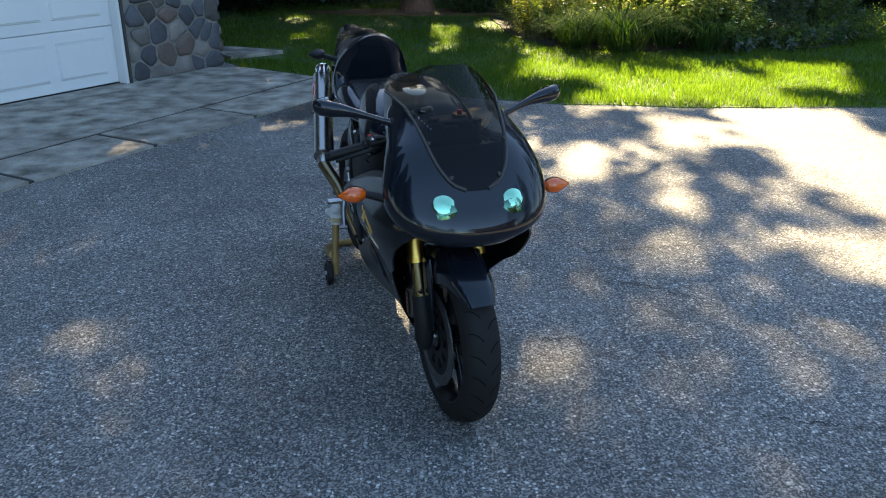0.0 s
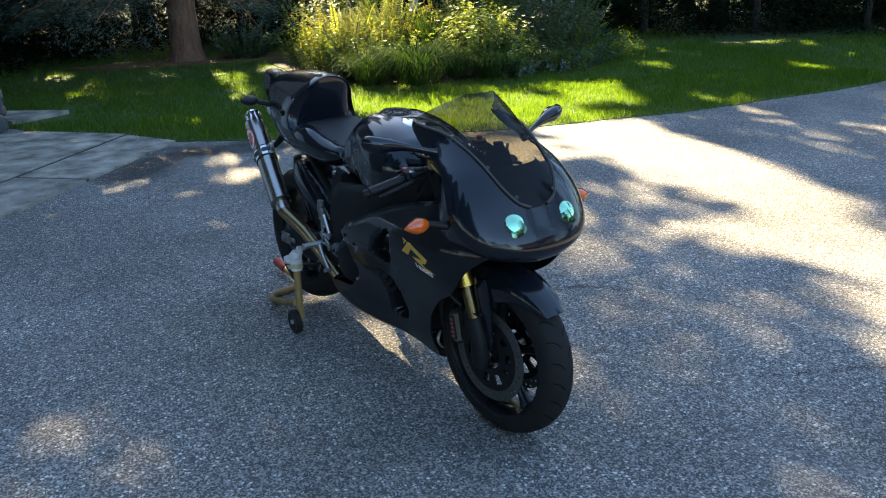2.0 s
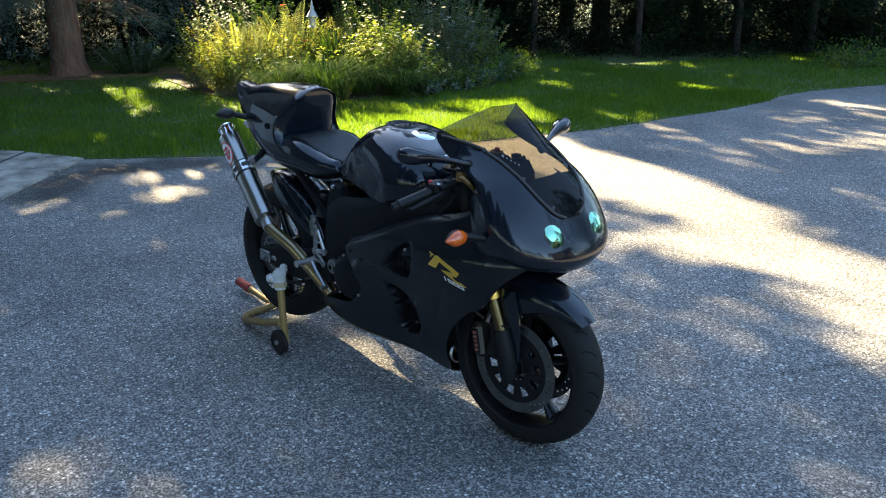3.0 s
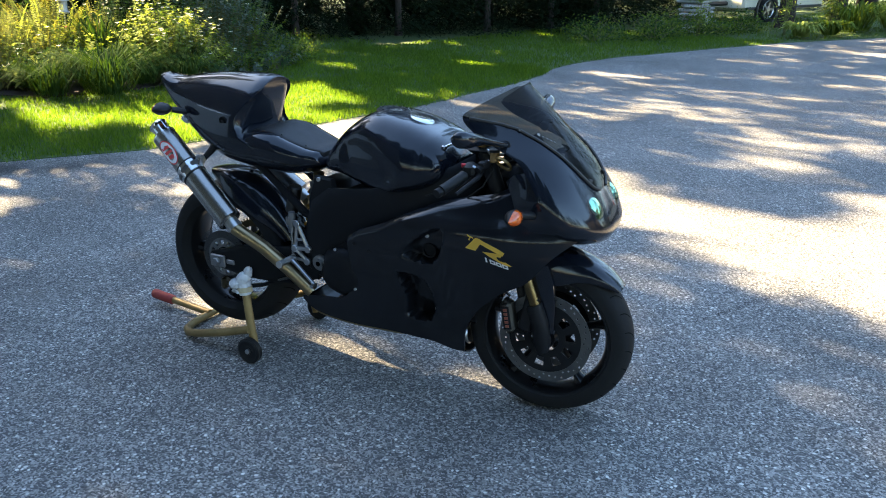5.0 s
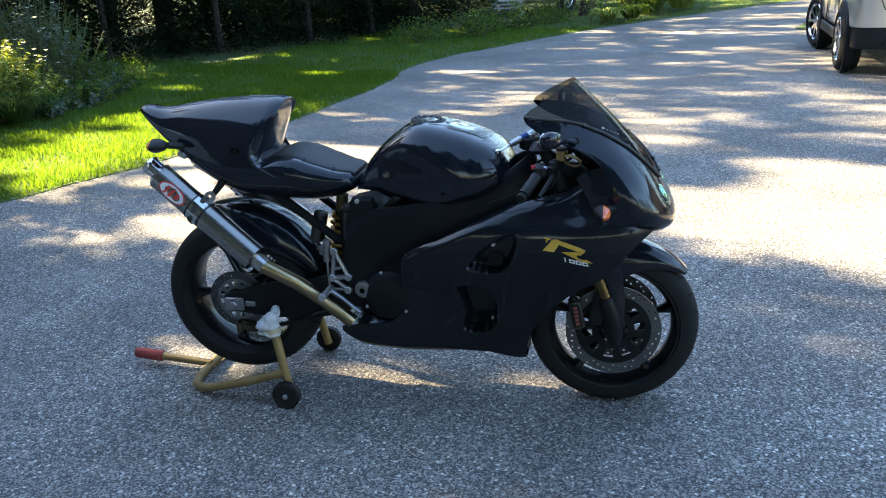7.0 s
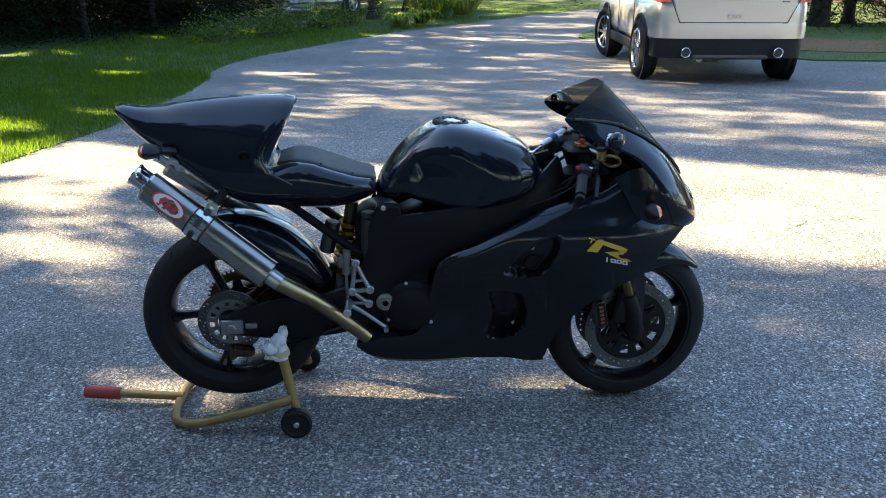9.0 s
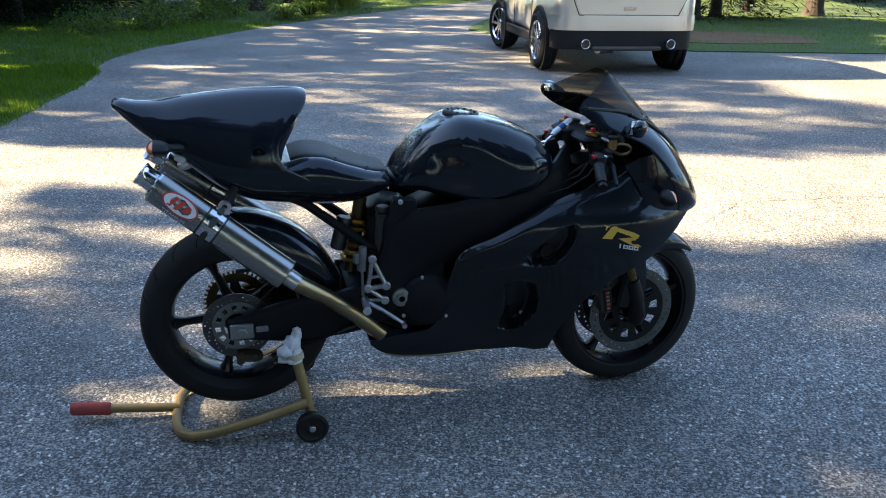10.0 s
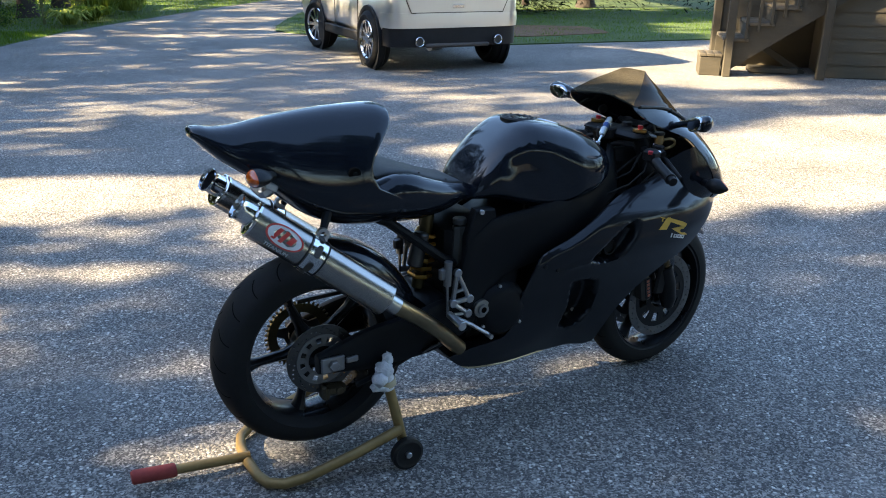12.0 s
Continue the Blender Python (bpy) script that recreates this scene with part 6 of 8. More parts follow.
s.tube([(0.10, -0.12, 0.265), (0.20, -0.12, 0.29), (0.30, -0.125, 0.33)], 0.009, 6)
part("torque_arm", s, FRAME_BLACK, bike)


# rear hugger
def arch(c, r, a0, a1, widths, drop, thick=0.004, n=22):
    """A mudguard: an arched sheet round a wheel. widths: half width along it; drop: how far the sides come down."""
    s, rings = Shape(), []
    for k in range(n + 1):
        t = k / n
        a = radians(a0 + (a1 - a0) * t)
        e = Vector((math.cos(a), 0, math.sin(a)))
        hw, dp = widths(t), drop(t)
        out, inn = [], []
        for j in range(15):
            q = j / 14 * 2 - 1
            y = hw * (1.0 - abs(1 - abs(q)) ** 1.9) * (1 if q >= 0 else -1)
            rad = r - dp * abs(q) ** 2.6
            out.append(c + e * rad + Vector((0, y, 0)))
            inn.append(c + e * (rad - thick) + Vector((0, y * 0.97, 0)))
        rings.append(out + inn[::-1])
    return s.loft(rings)


part("rear_mudguard", arch(RAX, 0.366, 20, 104, spl([(0, 0.085), (0.4, 0.105), (0.8, 0.09), (1, 0.04)]), spl([(0, 0.05), (0.4, 0.11), (0.8, 0.08), (1, 0.02)])), CARBON, bike)

# shock and its reservoir
s = Shape()
path = [(0.415 - 0.03 * t / 40 + 0.036 * math.cos(t * 0.98), 0.0 + 0.036 * math.sin(t * 0.98), 0.70 - 0.17 * t / 40) for t in range(41)]
s.tube(path, 0.0075, 6)
part("shock_spring", s, SPRING, bike, "orange-gold coil spring")
s = Shape()
s.tube([(0.42, 0, 0.76), (0.38, 0, 0.50)], 0.022, 12)
part("shock_body", s, BRASS, bike, "dull gold shock body")
s = Shape()
s.disc((0.345, -0.07, 0.66), (0.25, 0, 1), 0.026, 0.11, 16)
part("shock_reservoir", s, DISC_STEEL, bike)
s = Shape()
s.box((0.475, -0.105, 0.665), (0.05, 0.04, 0.15), 0.012, Matrix.Rotation(0.05, 4, "Y"))
s.disc((0.475, -0.105, 0.745), (0, 0, 1), 0.022, 0.02, 14)
part("brake_fluid_bottle", s, surf("smoky_plastic", (0.022, 0.022, 0.021), (0.045, 0.044, 0.040), 20, 0.4), bike, "smoky grey fluid bottle")

# seat rails
for sd in (-1, 1):
    s = Shape()
    s.tube([(0.52, sd * 0.11, 0.585), (0.42, sd * 0.105, 0.625), (0.23, sd * 0.10, 0.775), (-0.06, sd * 0.08, 0.90)], [0.017, 0.016, 0.015, 0.013], 8)
    part("seat_rail", s, FRAME_BLACK, bike)


# main frame beams and engine
def beam(sd):
    s, rings = Shape(), []
    for x, z, y, h, w in ((0.47, 0.46, 0.140, 0.085, 0.022), (0.52, 0.60, 0.146, 0.095, 0.022), (0.60, 0.655, 0.154, 0.098, 0.018), (0.70, 0.675, 0.164, 0.092, 0.018), (0.82, 0.705, 0.172, 0.082, 0.018), (0.95, 0.755, 0.162, 0.068, 0.018), (1.07, 0.82, 0.118, 0.062, 0.024), (1.13, 0.86, 0.05, 0.06, 0.02)):
        rings.append([(x - 0.35 * h * math.sin(a), sd * (y + w * power(math.cos(a), 0.6)), z + h * power(math.sin(a), 0.6)) for a in [2 * math.pi * k / 14 for k in range(14)]])
    return s.loft(rings)


for sd in (-1, 1):
    part("frame_beam", beam(sd), FRAME_BLACK, bike)
s = Shape()
s.box((0.70, 0, 0.43), (0.46, 0.17, 0.32), 0.05)
part("engine", s, SATIN, bike, "black engine block deep between the panels")
for name, centre, size, turn in (("front_cylinder", (0.86, 0, 0.56), (0.26, 0.16, 0.30), 0.5), ("rear_cylinder", (0.66, 0, 0.64), (0.24, 0.22, 0.22), -0.4), ("gearbox", (0.51, 0, 0.58), (0.16, 0.24, 0.34), 0.0)):
    part(name, Shape().box(centre, size, 0.035, Matrix.Rotation(turn, 4, "Y")), SATIN, bike)
s = Shape()
s.lathe([(0.001, 0.05), (0.060, 0.05), (0.080, 0.042), (0.098, 0.018), (0.104, -0.02), (0.104, -0.05)], (0.610, -0.132, 0.435), (0, -1, 0), 40)
part("clutch_cover", s, FRAME_BLACK, bike, "round black clutch cover")
for k in range(3):
    a = radians(100 + 110 * k)
    s = Shape()
    s.disc((0.610 + 0.088 * math.cos(a), -0.168, 0.435 + 0.088 * math.sin(a)), (0, 1, 0), 0.006, 0.010, 10)
    part("cover_screw", s, ALU, bike)
s = Shape()
s.lathe([(0.010, 0.016), (0.018, 0.016), (0.018, 0.008), (0.030, 0.006), (0.031, -0.012)], (0.525, -0.170, 0.458), (0, -1, 0), 22)
part("pivot_nut", s, surf("dulled_nut", (0.20, 0.20, 0.20), (0.30, 0.30, 0.29), 20, 0.45, metal=1.0), bike, "machined pivot nut")
s = Shape()
for sd in (-1, 1):
    s = Shape()
    outline = [(0.465, 0.42), (0.585, 0.36), (0.66, 0.42), (0.68, 0.60), (0.60, 0.66), (0.575, 0.785), (0.505, 0.79), (0.475, 0.70), (0.47, 0.58)]
    s.loft([[(x, sd * 0.125, z) for x, z in outline], [(x, sd * 0.150, z) for x, z in outline], [(0.57 + (x - 0.57) * 0.96, sd * 0.155, 0.58 + (z - 0.58) * 0.97) for x, z in outline]])
    part("frame_plate", s, FRAME_BLACK, bike, "flat black frame side plate")

# ------------- bodywork
top_f = spl([(-0.31, 1.099), (-0.295, 1.100), (-0.27, 1.095), (-0.21, 1.092), (-0.115, 1.106), (-0.02, 1.117), (0.073, 1.124), (0.17, 1.126), (0.225, 1.124), (0.245, 1.118)])
crease_f = spl([(-0.31, 1.080), (-0.25, 1.032), (-0.20, 0.990), (-0.10, 0.925), (0.0, 0.874), (0.09, 0.852), (0.15, 0.852), (0.23, 0.864), (0.30, 0.858), (0.373, 0.847), (0.481, 0.832), (0.505, 0.824)])
low_f = spl([(-0.31, 1.066), (-0.272, 1.026), (-0.209, 0.974), (-0.16, 0.945), (-0.11, 0.900), (-0.03, 0.831), (0.058, 0.787), (0.15, 0.770), (0.25, 0.760), (0.357, 0.757), (0.433, 0.772), (0.491, 0.797), (0.505, 0.808)])
half_f = spl([(-0.31, 0.042), (-0.28, 0.060), (-0.20, 0.090), (-0.08, 0.128), (0.04, 0.152), (0.15, 0.166), (0.25, 0.170), (0.36, 0.161), (0.45, 0.138), (0.505, 0.108)])


def under(x, sn, cs, f=1.0):
    """The lower half of a section of the tail, below its widest line."""
    c, b, w = crease_f(x), low_f(x), half_f(x)
    return (x, f * w * power(sn, 0.62) * (1 - 0.22 * abs(cs)), c - (c - b) * abs(cs) ** 0.8)


pad_top = spl([(0.02, 0.90), (0.19, 0.922), (0.235, 0.934), (0.281, 0.932), (0.369, 0.903), (0.47, 0.873), (0.5, 0.862), (0.505, 0.845)])


def tail_cowl():
    s, rings, n = Shape(), [], 48
    steps = 28

    def ring(x, lean):
        t, c, w = top_f(x), crease_f(x), half_f(x)
        out = []
        for k in range(n):
            a = 2 * math.pi * k / n
            sn, cs = math.sin(a), math.cos(a)
            if cs < -1e-6:
                out.append(under(x, sn, cs))
                continue
            y, z = w * power(sn, 0.98), c + (t - c) * max(cs, 0.0) ** 0.92
            back = lean * 0.095 * smooth(1.11, 0.965, z) * smooth(c - 0.002, c + 0.055, z)
            out.append((x - back, y, z))
        return out
    tip_ring = ring(-0.31, 0.0)
    for f, dx in ((0.30, -0.010), (0.68, -0.008), (0.90, -0.004)):
        rings.append([(p[0] + dx, p[1] * f, 1.083 + (p[2] - 1.083) * f) for p in tip_ring])
    for i in range(steps + 1):
        t = i / steps
        rings.append(ring(-0.31 + 0.555 * t, t ** 2.2))
    # rounded lip and the scooped back rest that the rider leans on
    last = rings[-1]
    cy, cz = 0.0, 0.985
    for f, dx in ((0.992, 0.004), (0.978, 0.005), (0.962, 0.001), (0.94, -0.006)):
        rings.append([(p[0] + dx, cy + (p[1] - cy) * f, cz + (p[2] - cz) * f) for p in last])
    for f in (0.90, 0.82, 0.70, 0.52, 0.34, 0.16, 0.03):
        k, ring_ = smooth(0.95, 0.68, f), []
        for p in last:
            y, z = p[1] * f, cz + (p[2] - cz) * f
            plane = 0.166 + 0.072 * smooth(0.90, 1.10, z) - 0.4 * y * y
            ring_.append(((p[0] - 0.006) * (1 - k) + plane * k, y, z))
        rings.append(ring_)
    s.loft(rings)
    # the seat base runs on from the same lower half
    rings = []
    for x in np.linspace(0.02, 0.505, 26):
        c, w = crease_f(x), half_f(x)
        f = 0.992 if x < 0.247 else 1.0
        out = []
        for k in range(n):
            a = 2 * math.pi * k / n
            sn, cs = math.sin(a), math.cos(a)
            if cs < -1e-6:
                out.append(under(x, sn, cs, f))
            else:
                out.append((x, f * w * power(sn, 0.90), c + max(0.012, pad_top(x) - 0.007 - c) * min(1.0, max(cs, 0.0) / 0.66) ** 0.72))
        rings.append(out)
    s.loft(rings)
    return s


tail = part("tail_cowl", tail_cowl(), CARBON, bike, "gloss black solo tail cowl with a high back rest", angle=50)
for sd in (-1, 1):
    # black disc drawn for the shade in the fastener's recess
    part("fastener_cup", Shape().disc((0.098, sd * 0.1535, 0.955), (0.1, -sd, 0.25), 0.019, 0.012, 20), RECESS_BLACK, tail)
s = Shape()
s.disc((0.098, -0.159, 0.956), (0.1, 1, 0.25), 0.006, 0.008, 12)
part("tail_screw", s, SATIN, tail)


def pad():
    s, rings = Shape(), []
    low = spl([(0.19, 0.90), (0.30, 0.868), (0.365, 0.852), (0.5, 0.835)])
    wid = spl([(0.19, 0.100), (0.25, 0.114), (0.33, 0.114), (0.44, 0.098), (0.5, 0.080)])
    for x in np.linspace(0.19, 0.5, 20):
        t, b, w = pad_top(x), low(x), wid(x)
        rings.append([(x, w * power(math.cos(a), 0.20), (t + b) / 2 + (t - b) / 2 * power(math.sin(a), 0.22)) for a in [2 * math.pi * k / 28 for k in range(28)]])
    return s.loft(rings)


seat = part("seat_pad", pad(), SEAT_FOAM, bike, "thin black foam seat pad")
for x, y in ((0.33, -0.114), (0.43, -0.100)):
    s = Shape()
    s.disc((x, y * 0.9, pad_top(x)), (0, 0.2, 1), 0.004, 0.006, 10)
    part("seat_stud", s, TRIM_DARK, seat)

KNEE = [(0.600, 0.905), (0.618, 0.948), (0.687, 0.968), (0.776, 0.952), (0.862, 0.893), (0.895, 0.858), (0.870, 0.80), (0.808, 0.770), (0.698, 0.773), (0.625, 0.82)]


def tank():
    s, rings = Shape(), []
    top = spl([(0.503, 0.805), (0.512, 0.835), (0.526, 0.862), (0.557, 0.908), (0.608, 0.964), (0.657, 1.001), (0.705, 1.027), (0.743, 1.034), (0.828, 1.022), (0.942, 0.985), (0.990, 0.962), (1.028, 0.928), (1.055, 0.890)])
    low = spl([(0.503, 0.795), (0.53, 0.80), (0.625, 0.788), (0.735, 0.755), (0.809, 0.745), (0.902, 0.762), (0.994, 0.800), (1.055, 0.850)])
    wid = spl([(0.503, 0.070), (0.53, 0.112), (0.60, 0.148), (0.70, 0.182), (0.80, 0.203), (0.90, 0.208), (0.98, 0.192), (1.03, 0.150), (1.055, 0.090)])
    n = 72
    for x in np.linspace(0.503, 1.055, 60):
        t, b, w = top(x), low(x), wid(x)
        ring = []
        for k in range(n):
            a = 2 * math.pi * k / n
            c, sn = math.cos(a), math.sin(a)
            zc = b + (t - b) * 0.42
            y = w * power(c, 0.54 if sn > 0 else 0.5)
            z = zc + (t - zc) * abs(sn) ** 0.74 if sn > 0 else zc - (zc - b) * abs(sn) ** 0.7
            if sn > 0:
                y *= 1 - 0.10 * sn
            d = inside_depth(KNEE, x, z)
            y -= math.copysign(0.018 * smooth(-0.008, 0.050, d), y) if abs(y) > 0.05 else 0
            ring.append((x, y, z))
        rings.append(ring)
    return s.loft(rings)


tank_ob = part("fuel_tank", tank(), CARBON, bike, "rounded gloss black fuel tank with knee recesses", angle=60)
s = Shape()
s.lathe([(0.001, 0.006), (0.030, 0.006), (0.034, 0.010), (0.056, 0.010), (0.062, 0.004), (0.062, -0.006)], (0.757, 0, 1.024), (math.sin(radians(5)), 0, 1), 32)
cap_ob = part("filler_cap", s, PLASTIC, tank_ob, "black ribbed filler cap")
for k in range(12):
    a = 2 * math.pi * k / 12
    s = Shape()
    s.disc((0.757 + 0.045 * math.cos(a), 0.045 * math.sin(a), 1.0345 - 0.0035 * math.cos(a)), (0, 0, 1), 0.0045, 0.004, 10)
    part("cap_screw", s, SATIN, cap_ob)
s = Shape()
s.lathe([(0.001, 0.004), (0.040, 0.004), (0.046, 0.0), (0.046, -0.006)], (0.873, 0, 1.008), (0.30, 0, 1), 28)
part("tank_plate", s, CHROME, tank_ob, "pale metal plate ahead of the filler")

# nose cowl and screen share one rounded surface, sliced level by level
nose_f = spl([(0.650, 1.490), (0.665, 1.560), (0.69, 1.590), (0.72, 1.598), (0.746, 1.590), (0.808, 1.556), (0.909, 1.491), (0.979, 1.430), (1.067, 1.349), (1.110, 1.305), (1.157, 1.257)])
back_f = spl([(0.650, 1.44), (0.70, 1.47), (0.776, 1.440), (0.824, 1.415), (0.90, 1.365), (0.950, 1.310), (0.985, 1.225), (1.02, 1.150), (1.065, 1.105), (1.10, 1.150), (1.157, 1.245)])
wide_f = spl([(0.650, 0.055), (0.664, 0.110), (0.68, 0.155), (0.70, 0.196), (0.73, 0.233), (0.77, 0.254), (0.82, 0.258), (0.90, 0.238), (0.96, 0.212), (1.02, 0.186), (1.065, 0.168), (1.11, 0.125), (1.157, 0.055)])


def cowl_point(z, q, out=0.0):
    """q runs from -1 (right rear edge) over 0 (nose) to 1 (left rear edge)."""
    a = q * math.pi / 2
    xf, xr, w = nose_f(z), back_f(z), wide_f(z)
    flat = 0.92 if z < 0.9 else 0.92 + 0.1 * smooth(0.9, 1.1, z)
    x, y = xr + (xf - xr) * abs(math.cos(a)) ** flat, w * power(math.sin(a), 0.80)
    if out:
        l = math.hypot(x - xr + 0.05, y)
        x, y = x + out * (x - xr + 0.05) / l, y + out * y / l
    return (x, 0.008 + y, z)


screen_edge = spl([(0.835, 0.02), (0.85, 0.10), (0.88, 0.18), (0.93, 0.28), (0.98, 0.38), (1.02, 0.50), (1.05, 0.68), (1.065, 1.0)])


def cowl():
    s = Shape()
    zs = list(np.linspace(0.650, 0.83, 16)) + list(np.linspace(0.835, 1.064, 30))
    # below the screen: whole slices
    rings = [[cowl_point(z, q) for q in np.linspace(-1, 1, 61)] for z in zs if z <= 0.836]
    inner = [[cowl_point(z, q, -0.006) for q in np.linspace(-1, 1, 61)] for z in zs if z <= 0.836]
    s.loft(rings, False, (False, False)).loft(inner, False, (False, False))
    s.loft([[a[0] for a in rings], [a[0] for a in inner]], False, (False, False)).loft([[a[-1] for a in rings], [a[-1] for a in inner]], False, (False, False))
    s.loft([rings[0], inner[0]], False, (False, False))
    # beside the screen: two shoulders
    for sd in (-1, 1):
        rr, ii = [], []
        for z in [0.835] + [z for z in zs if z > 0.836]:
            e = screen_edge(z)
            qs = [sd * (e + (1 - e) * t) for t in np.linspace(0, 1, 22)]
            rr.append([cowl_point(z, q) for q in qs])
            ii.append([cowl_point(z, q, -0.006) for q in qs])
        s.loft(rr, False, (False, False)).loft(ii, False, (False, False))
        s.loft([[a[0] for a in rr], [a[0] for a in ii]], False, (False, False)).loft([[a[-1] for a in rr], [a[-1] for a in ii]], False, (False, False))
    return s


def lining():
    """The black inner panel behind the lower half of the screen."""
    rr = [[cowl_point(z, q, -0.040 - 0.25 * (z - 0.82)) for q in np.linspace(-0.86, 0.86, 31)] for z in np.linspace(0.815, 0.935, 10)]
    ii = [[(x - 0.005, y, z) for x, y, z in r] for r in rr]
    s = Shape().loft(rr, False, (False, False)).loft(ii, False, (False, False))
    return s.loft([rr[-1], ii[-1]], False, (False, False))


part("inner_panel", lining(), SATIN, bike, "black inner panel behind the screen")
cowl_ob = part("nose_cowl", cowl(), CARBON, bike, "rounded gloss black nose cowl", angle=50)


def inner_cowl(sd):
    """The gloss inner flank that runs from the cowl's rear edge down into the side fairing."""
    zs = np.linspace(0.72, 0.915, 12)
    a = [Vector(cowl_point(z, sd, -0.004)) for z in zs]
    b = [p + Vector((-0.10 + 0.02 * k / 11, -sd * (0.010 + 0.03 * k / 11), -0.045)) for k, p in enumerate(a)]
    c = [(p + q) / 2 + Vector((0, sd * 0.008, 0.010)) for p, q in zip(a, b)]
    s = Shape().loft([a, c, b], False, (False, False))
    return s.loft([[q - Vector((0, sd * 0.005, 0)) for q in line] for line in (a, c, b)], False, (False, False))


for sd in (-1, 1):
    part("inner_flank", inner_cowl(sd), CARBON, cowl_ob, "gloss black inner flank of the nose", angle=60)


def screen():
    s, rr, ii = Shape(), [], []
    for z in list(np.linspace(0.838, 1.064, 24)) + list(np.linspace(1.07, 1.157, 14)):
        e = screen_edge(z) * 0.995 + 0.008 if z < 1.06 else 1.0
        qs = np.linspace(-min(1, e), min(1, e), 33)
        rr.append([cowl_point(z, q, 0.004) for q in qs])
    return s.loft(rr, False, (False, False))


sc = part("windscreen", screen(), SCREEN, bike, "smoked clear windscreen", angle=70)
# seal kept wide, so its black also stands for the channel's shade
s = Shape()
for sd in (-1, 1):
    s.tube([cowl_point(z, sd * (screen_edge(z) * 0.995 + 0.004), 0.005) for z in np.linspace(0.84, 1.062, 18)], 0.0050, 6)
part("screen_seal_channel", s, TRIM_DARK, sc)
for z, q in ((0.875, 0.165), (0.96, 0.34), (1.035, 0.58)):
    for sd in (-1, 1):
        s = Shape()
        s.disc(cowl_point(z, sd * (q - 0.03), 0.008), (0.8, sd * 0.6, 0.4), 0.0065, 0.006, 12)
        part("screen_screw", s, TRIM_DARK, sc)
s = Shape()
for k in range(5):
    p = Vector(cowl_point(1.02 - 0.006 * k, -0.40 + 0.03 * k, 0.0075))
    s.box(p, (0.005 if k else 0.009, 0.0012, 0.002 if k else 0.007), 0.0005, Matrix.Rotation(0.7, 4, "Y"))
part("screen_mark", s, WHITE, sc, "small pale maker's mark drawn as plain dots")

# lamps: a tilted mint lens over a darker green reflector behind the clear cover
for sd, y, x in ((-1, -0.098, 1.553), (1, 0.116, 1.553)):
    ax = Vector((0.78, sd * 0.10, 0.60)).normalized()
    low_ax = Vector((0.94, sd * 0.08, 0.28)).normalized()
    c = Vector((x - 0.010, y, 0.803))
    s = Shape()
    s.lathe([(0.034, -0.03), (0.034, 0.004), (0.031, 0.009), (0.020, 0.013), (0.001, 0.0145)], c, ax, 32)
    lamp = part("headlight", s, LAMP_GREEN, bike, "round headlight with a mint green reflecting lens")
    s = Shape()
    s.lathe([(0.0335, -0.012), (0.0375, -0.012), (0.0385, 0.005), (0.0345, 0.007)], c, ax, 32)
    part("bezel", s, TRIM_DARK, lamp)
    s = Shape()
    s.lathe([(0.035, -0.03), (0.035, 0.002), (0.031, 0.007), (0.018, 0.010), (0.001, 0.011)], c + Vector((0.017, -sd * 0.006, -0.027)), low_ax, 32)
    part("reflector", s, LAMP_DEEP, lamp, "dark green reflector below the lens")


def bulb_half(centre, sx, ry, rz, n=20):
    """Half of an egg, pointing along +x or -x."""
    sh = Shape()
    sh.lathe([(1.0, -0.06), (1.0, 0.0), (0.94, 0.34), (0.72, 0.70), (0.38, 0.93), (0.001, 1.0)], (0, 0, 0), (1, 0, 0), n)
    sh.v = [(centre[0] + sx * x, centre[1] + ry * y, centre[2] + rz * z) for x, y, z in sh.v]
    return sh


def indicator(x, y, z, sd, base):
    s = Shape()
    s.tube([base, (x - 0.004, y - sd * 0.035, z)], [0.014, 0.011], 10)
    stalk = part("indicator", s, PLASTIC, bike, "indicator on a black stalk")
    def pointed(sh):
        sh.v = [(x + (vx - x) * f, vy, z + (vz - z) * f) for (vx, vy, vz), f in ((v, 1 - 0.62 * max(0.0, (v[1] - y) * sd / 0.047 + 0.05) ** 1.4) for v in sh.v)]
        return sh
    part("lens", pointed(bulb_half((x, y, z), 0.024, 0.046, 0.026)), AMBER, stalk, "amber lens")
    part("housing", pointed(bulb_half((x - 0.001, y, z), -0.030, 0.047, 0.027)), PLASTIC, stalk)


indicator(1.362, -0.332, 0.799, -1, (1.40, -0.225, 0.785))
indicator(1.398, 0.325, 0.780, 1, (1.41, 0.235, 0.78))


def rear_indicator(sd):
    s = Shape()
    s.tube([(-0.09, sd * 0.07, 0.955), (-0.16, sd * 0.150, 0.978)], [0.014, 0.012], 8)
    stalk = part("rear_indicator", s, PLASTIC, bike, "black rear indicator under the tail")

    def pointed(sh):
        sh.v = [(vx, vy, 0.982 + (vz - 0.982) * (1 - 0.45 * max(0.0, (vy * sd - 0.178) / 0.042) ** 1.5)) for vx, vy, vz in sh.v]
        return sh
    part("housing", pointed(bulb_half((-0.194, sd * 0.178, 0.982), 0.046, 0.042, 0.025)), PLASTIC, stalk)
    part("lens", pointed(bulb_half((-0.195, sd * 0.178, 0.982), -0.022, 0.041, 0.0245)), AMBER, stalk, "orange-red lens")


rear_indicator(-1)
rear_indicator(1)


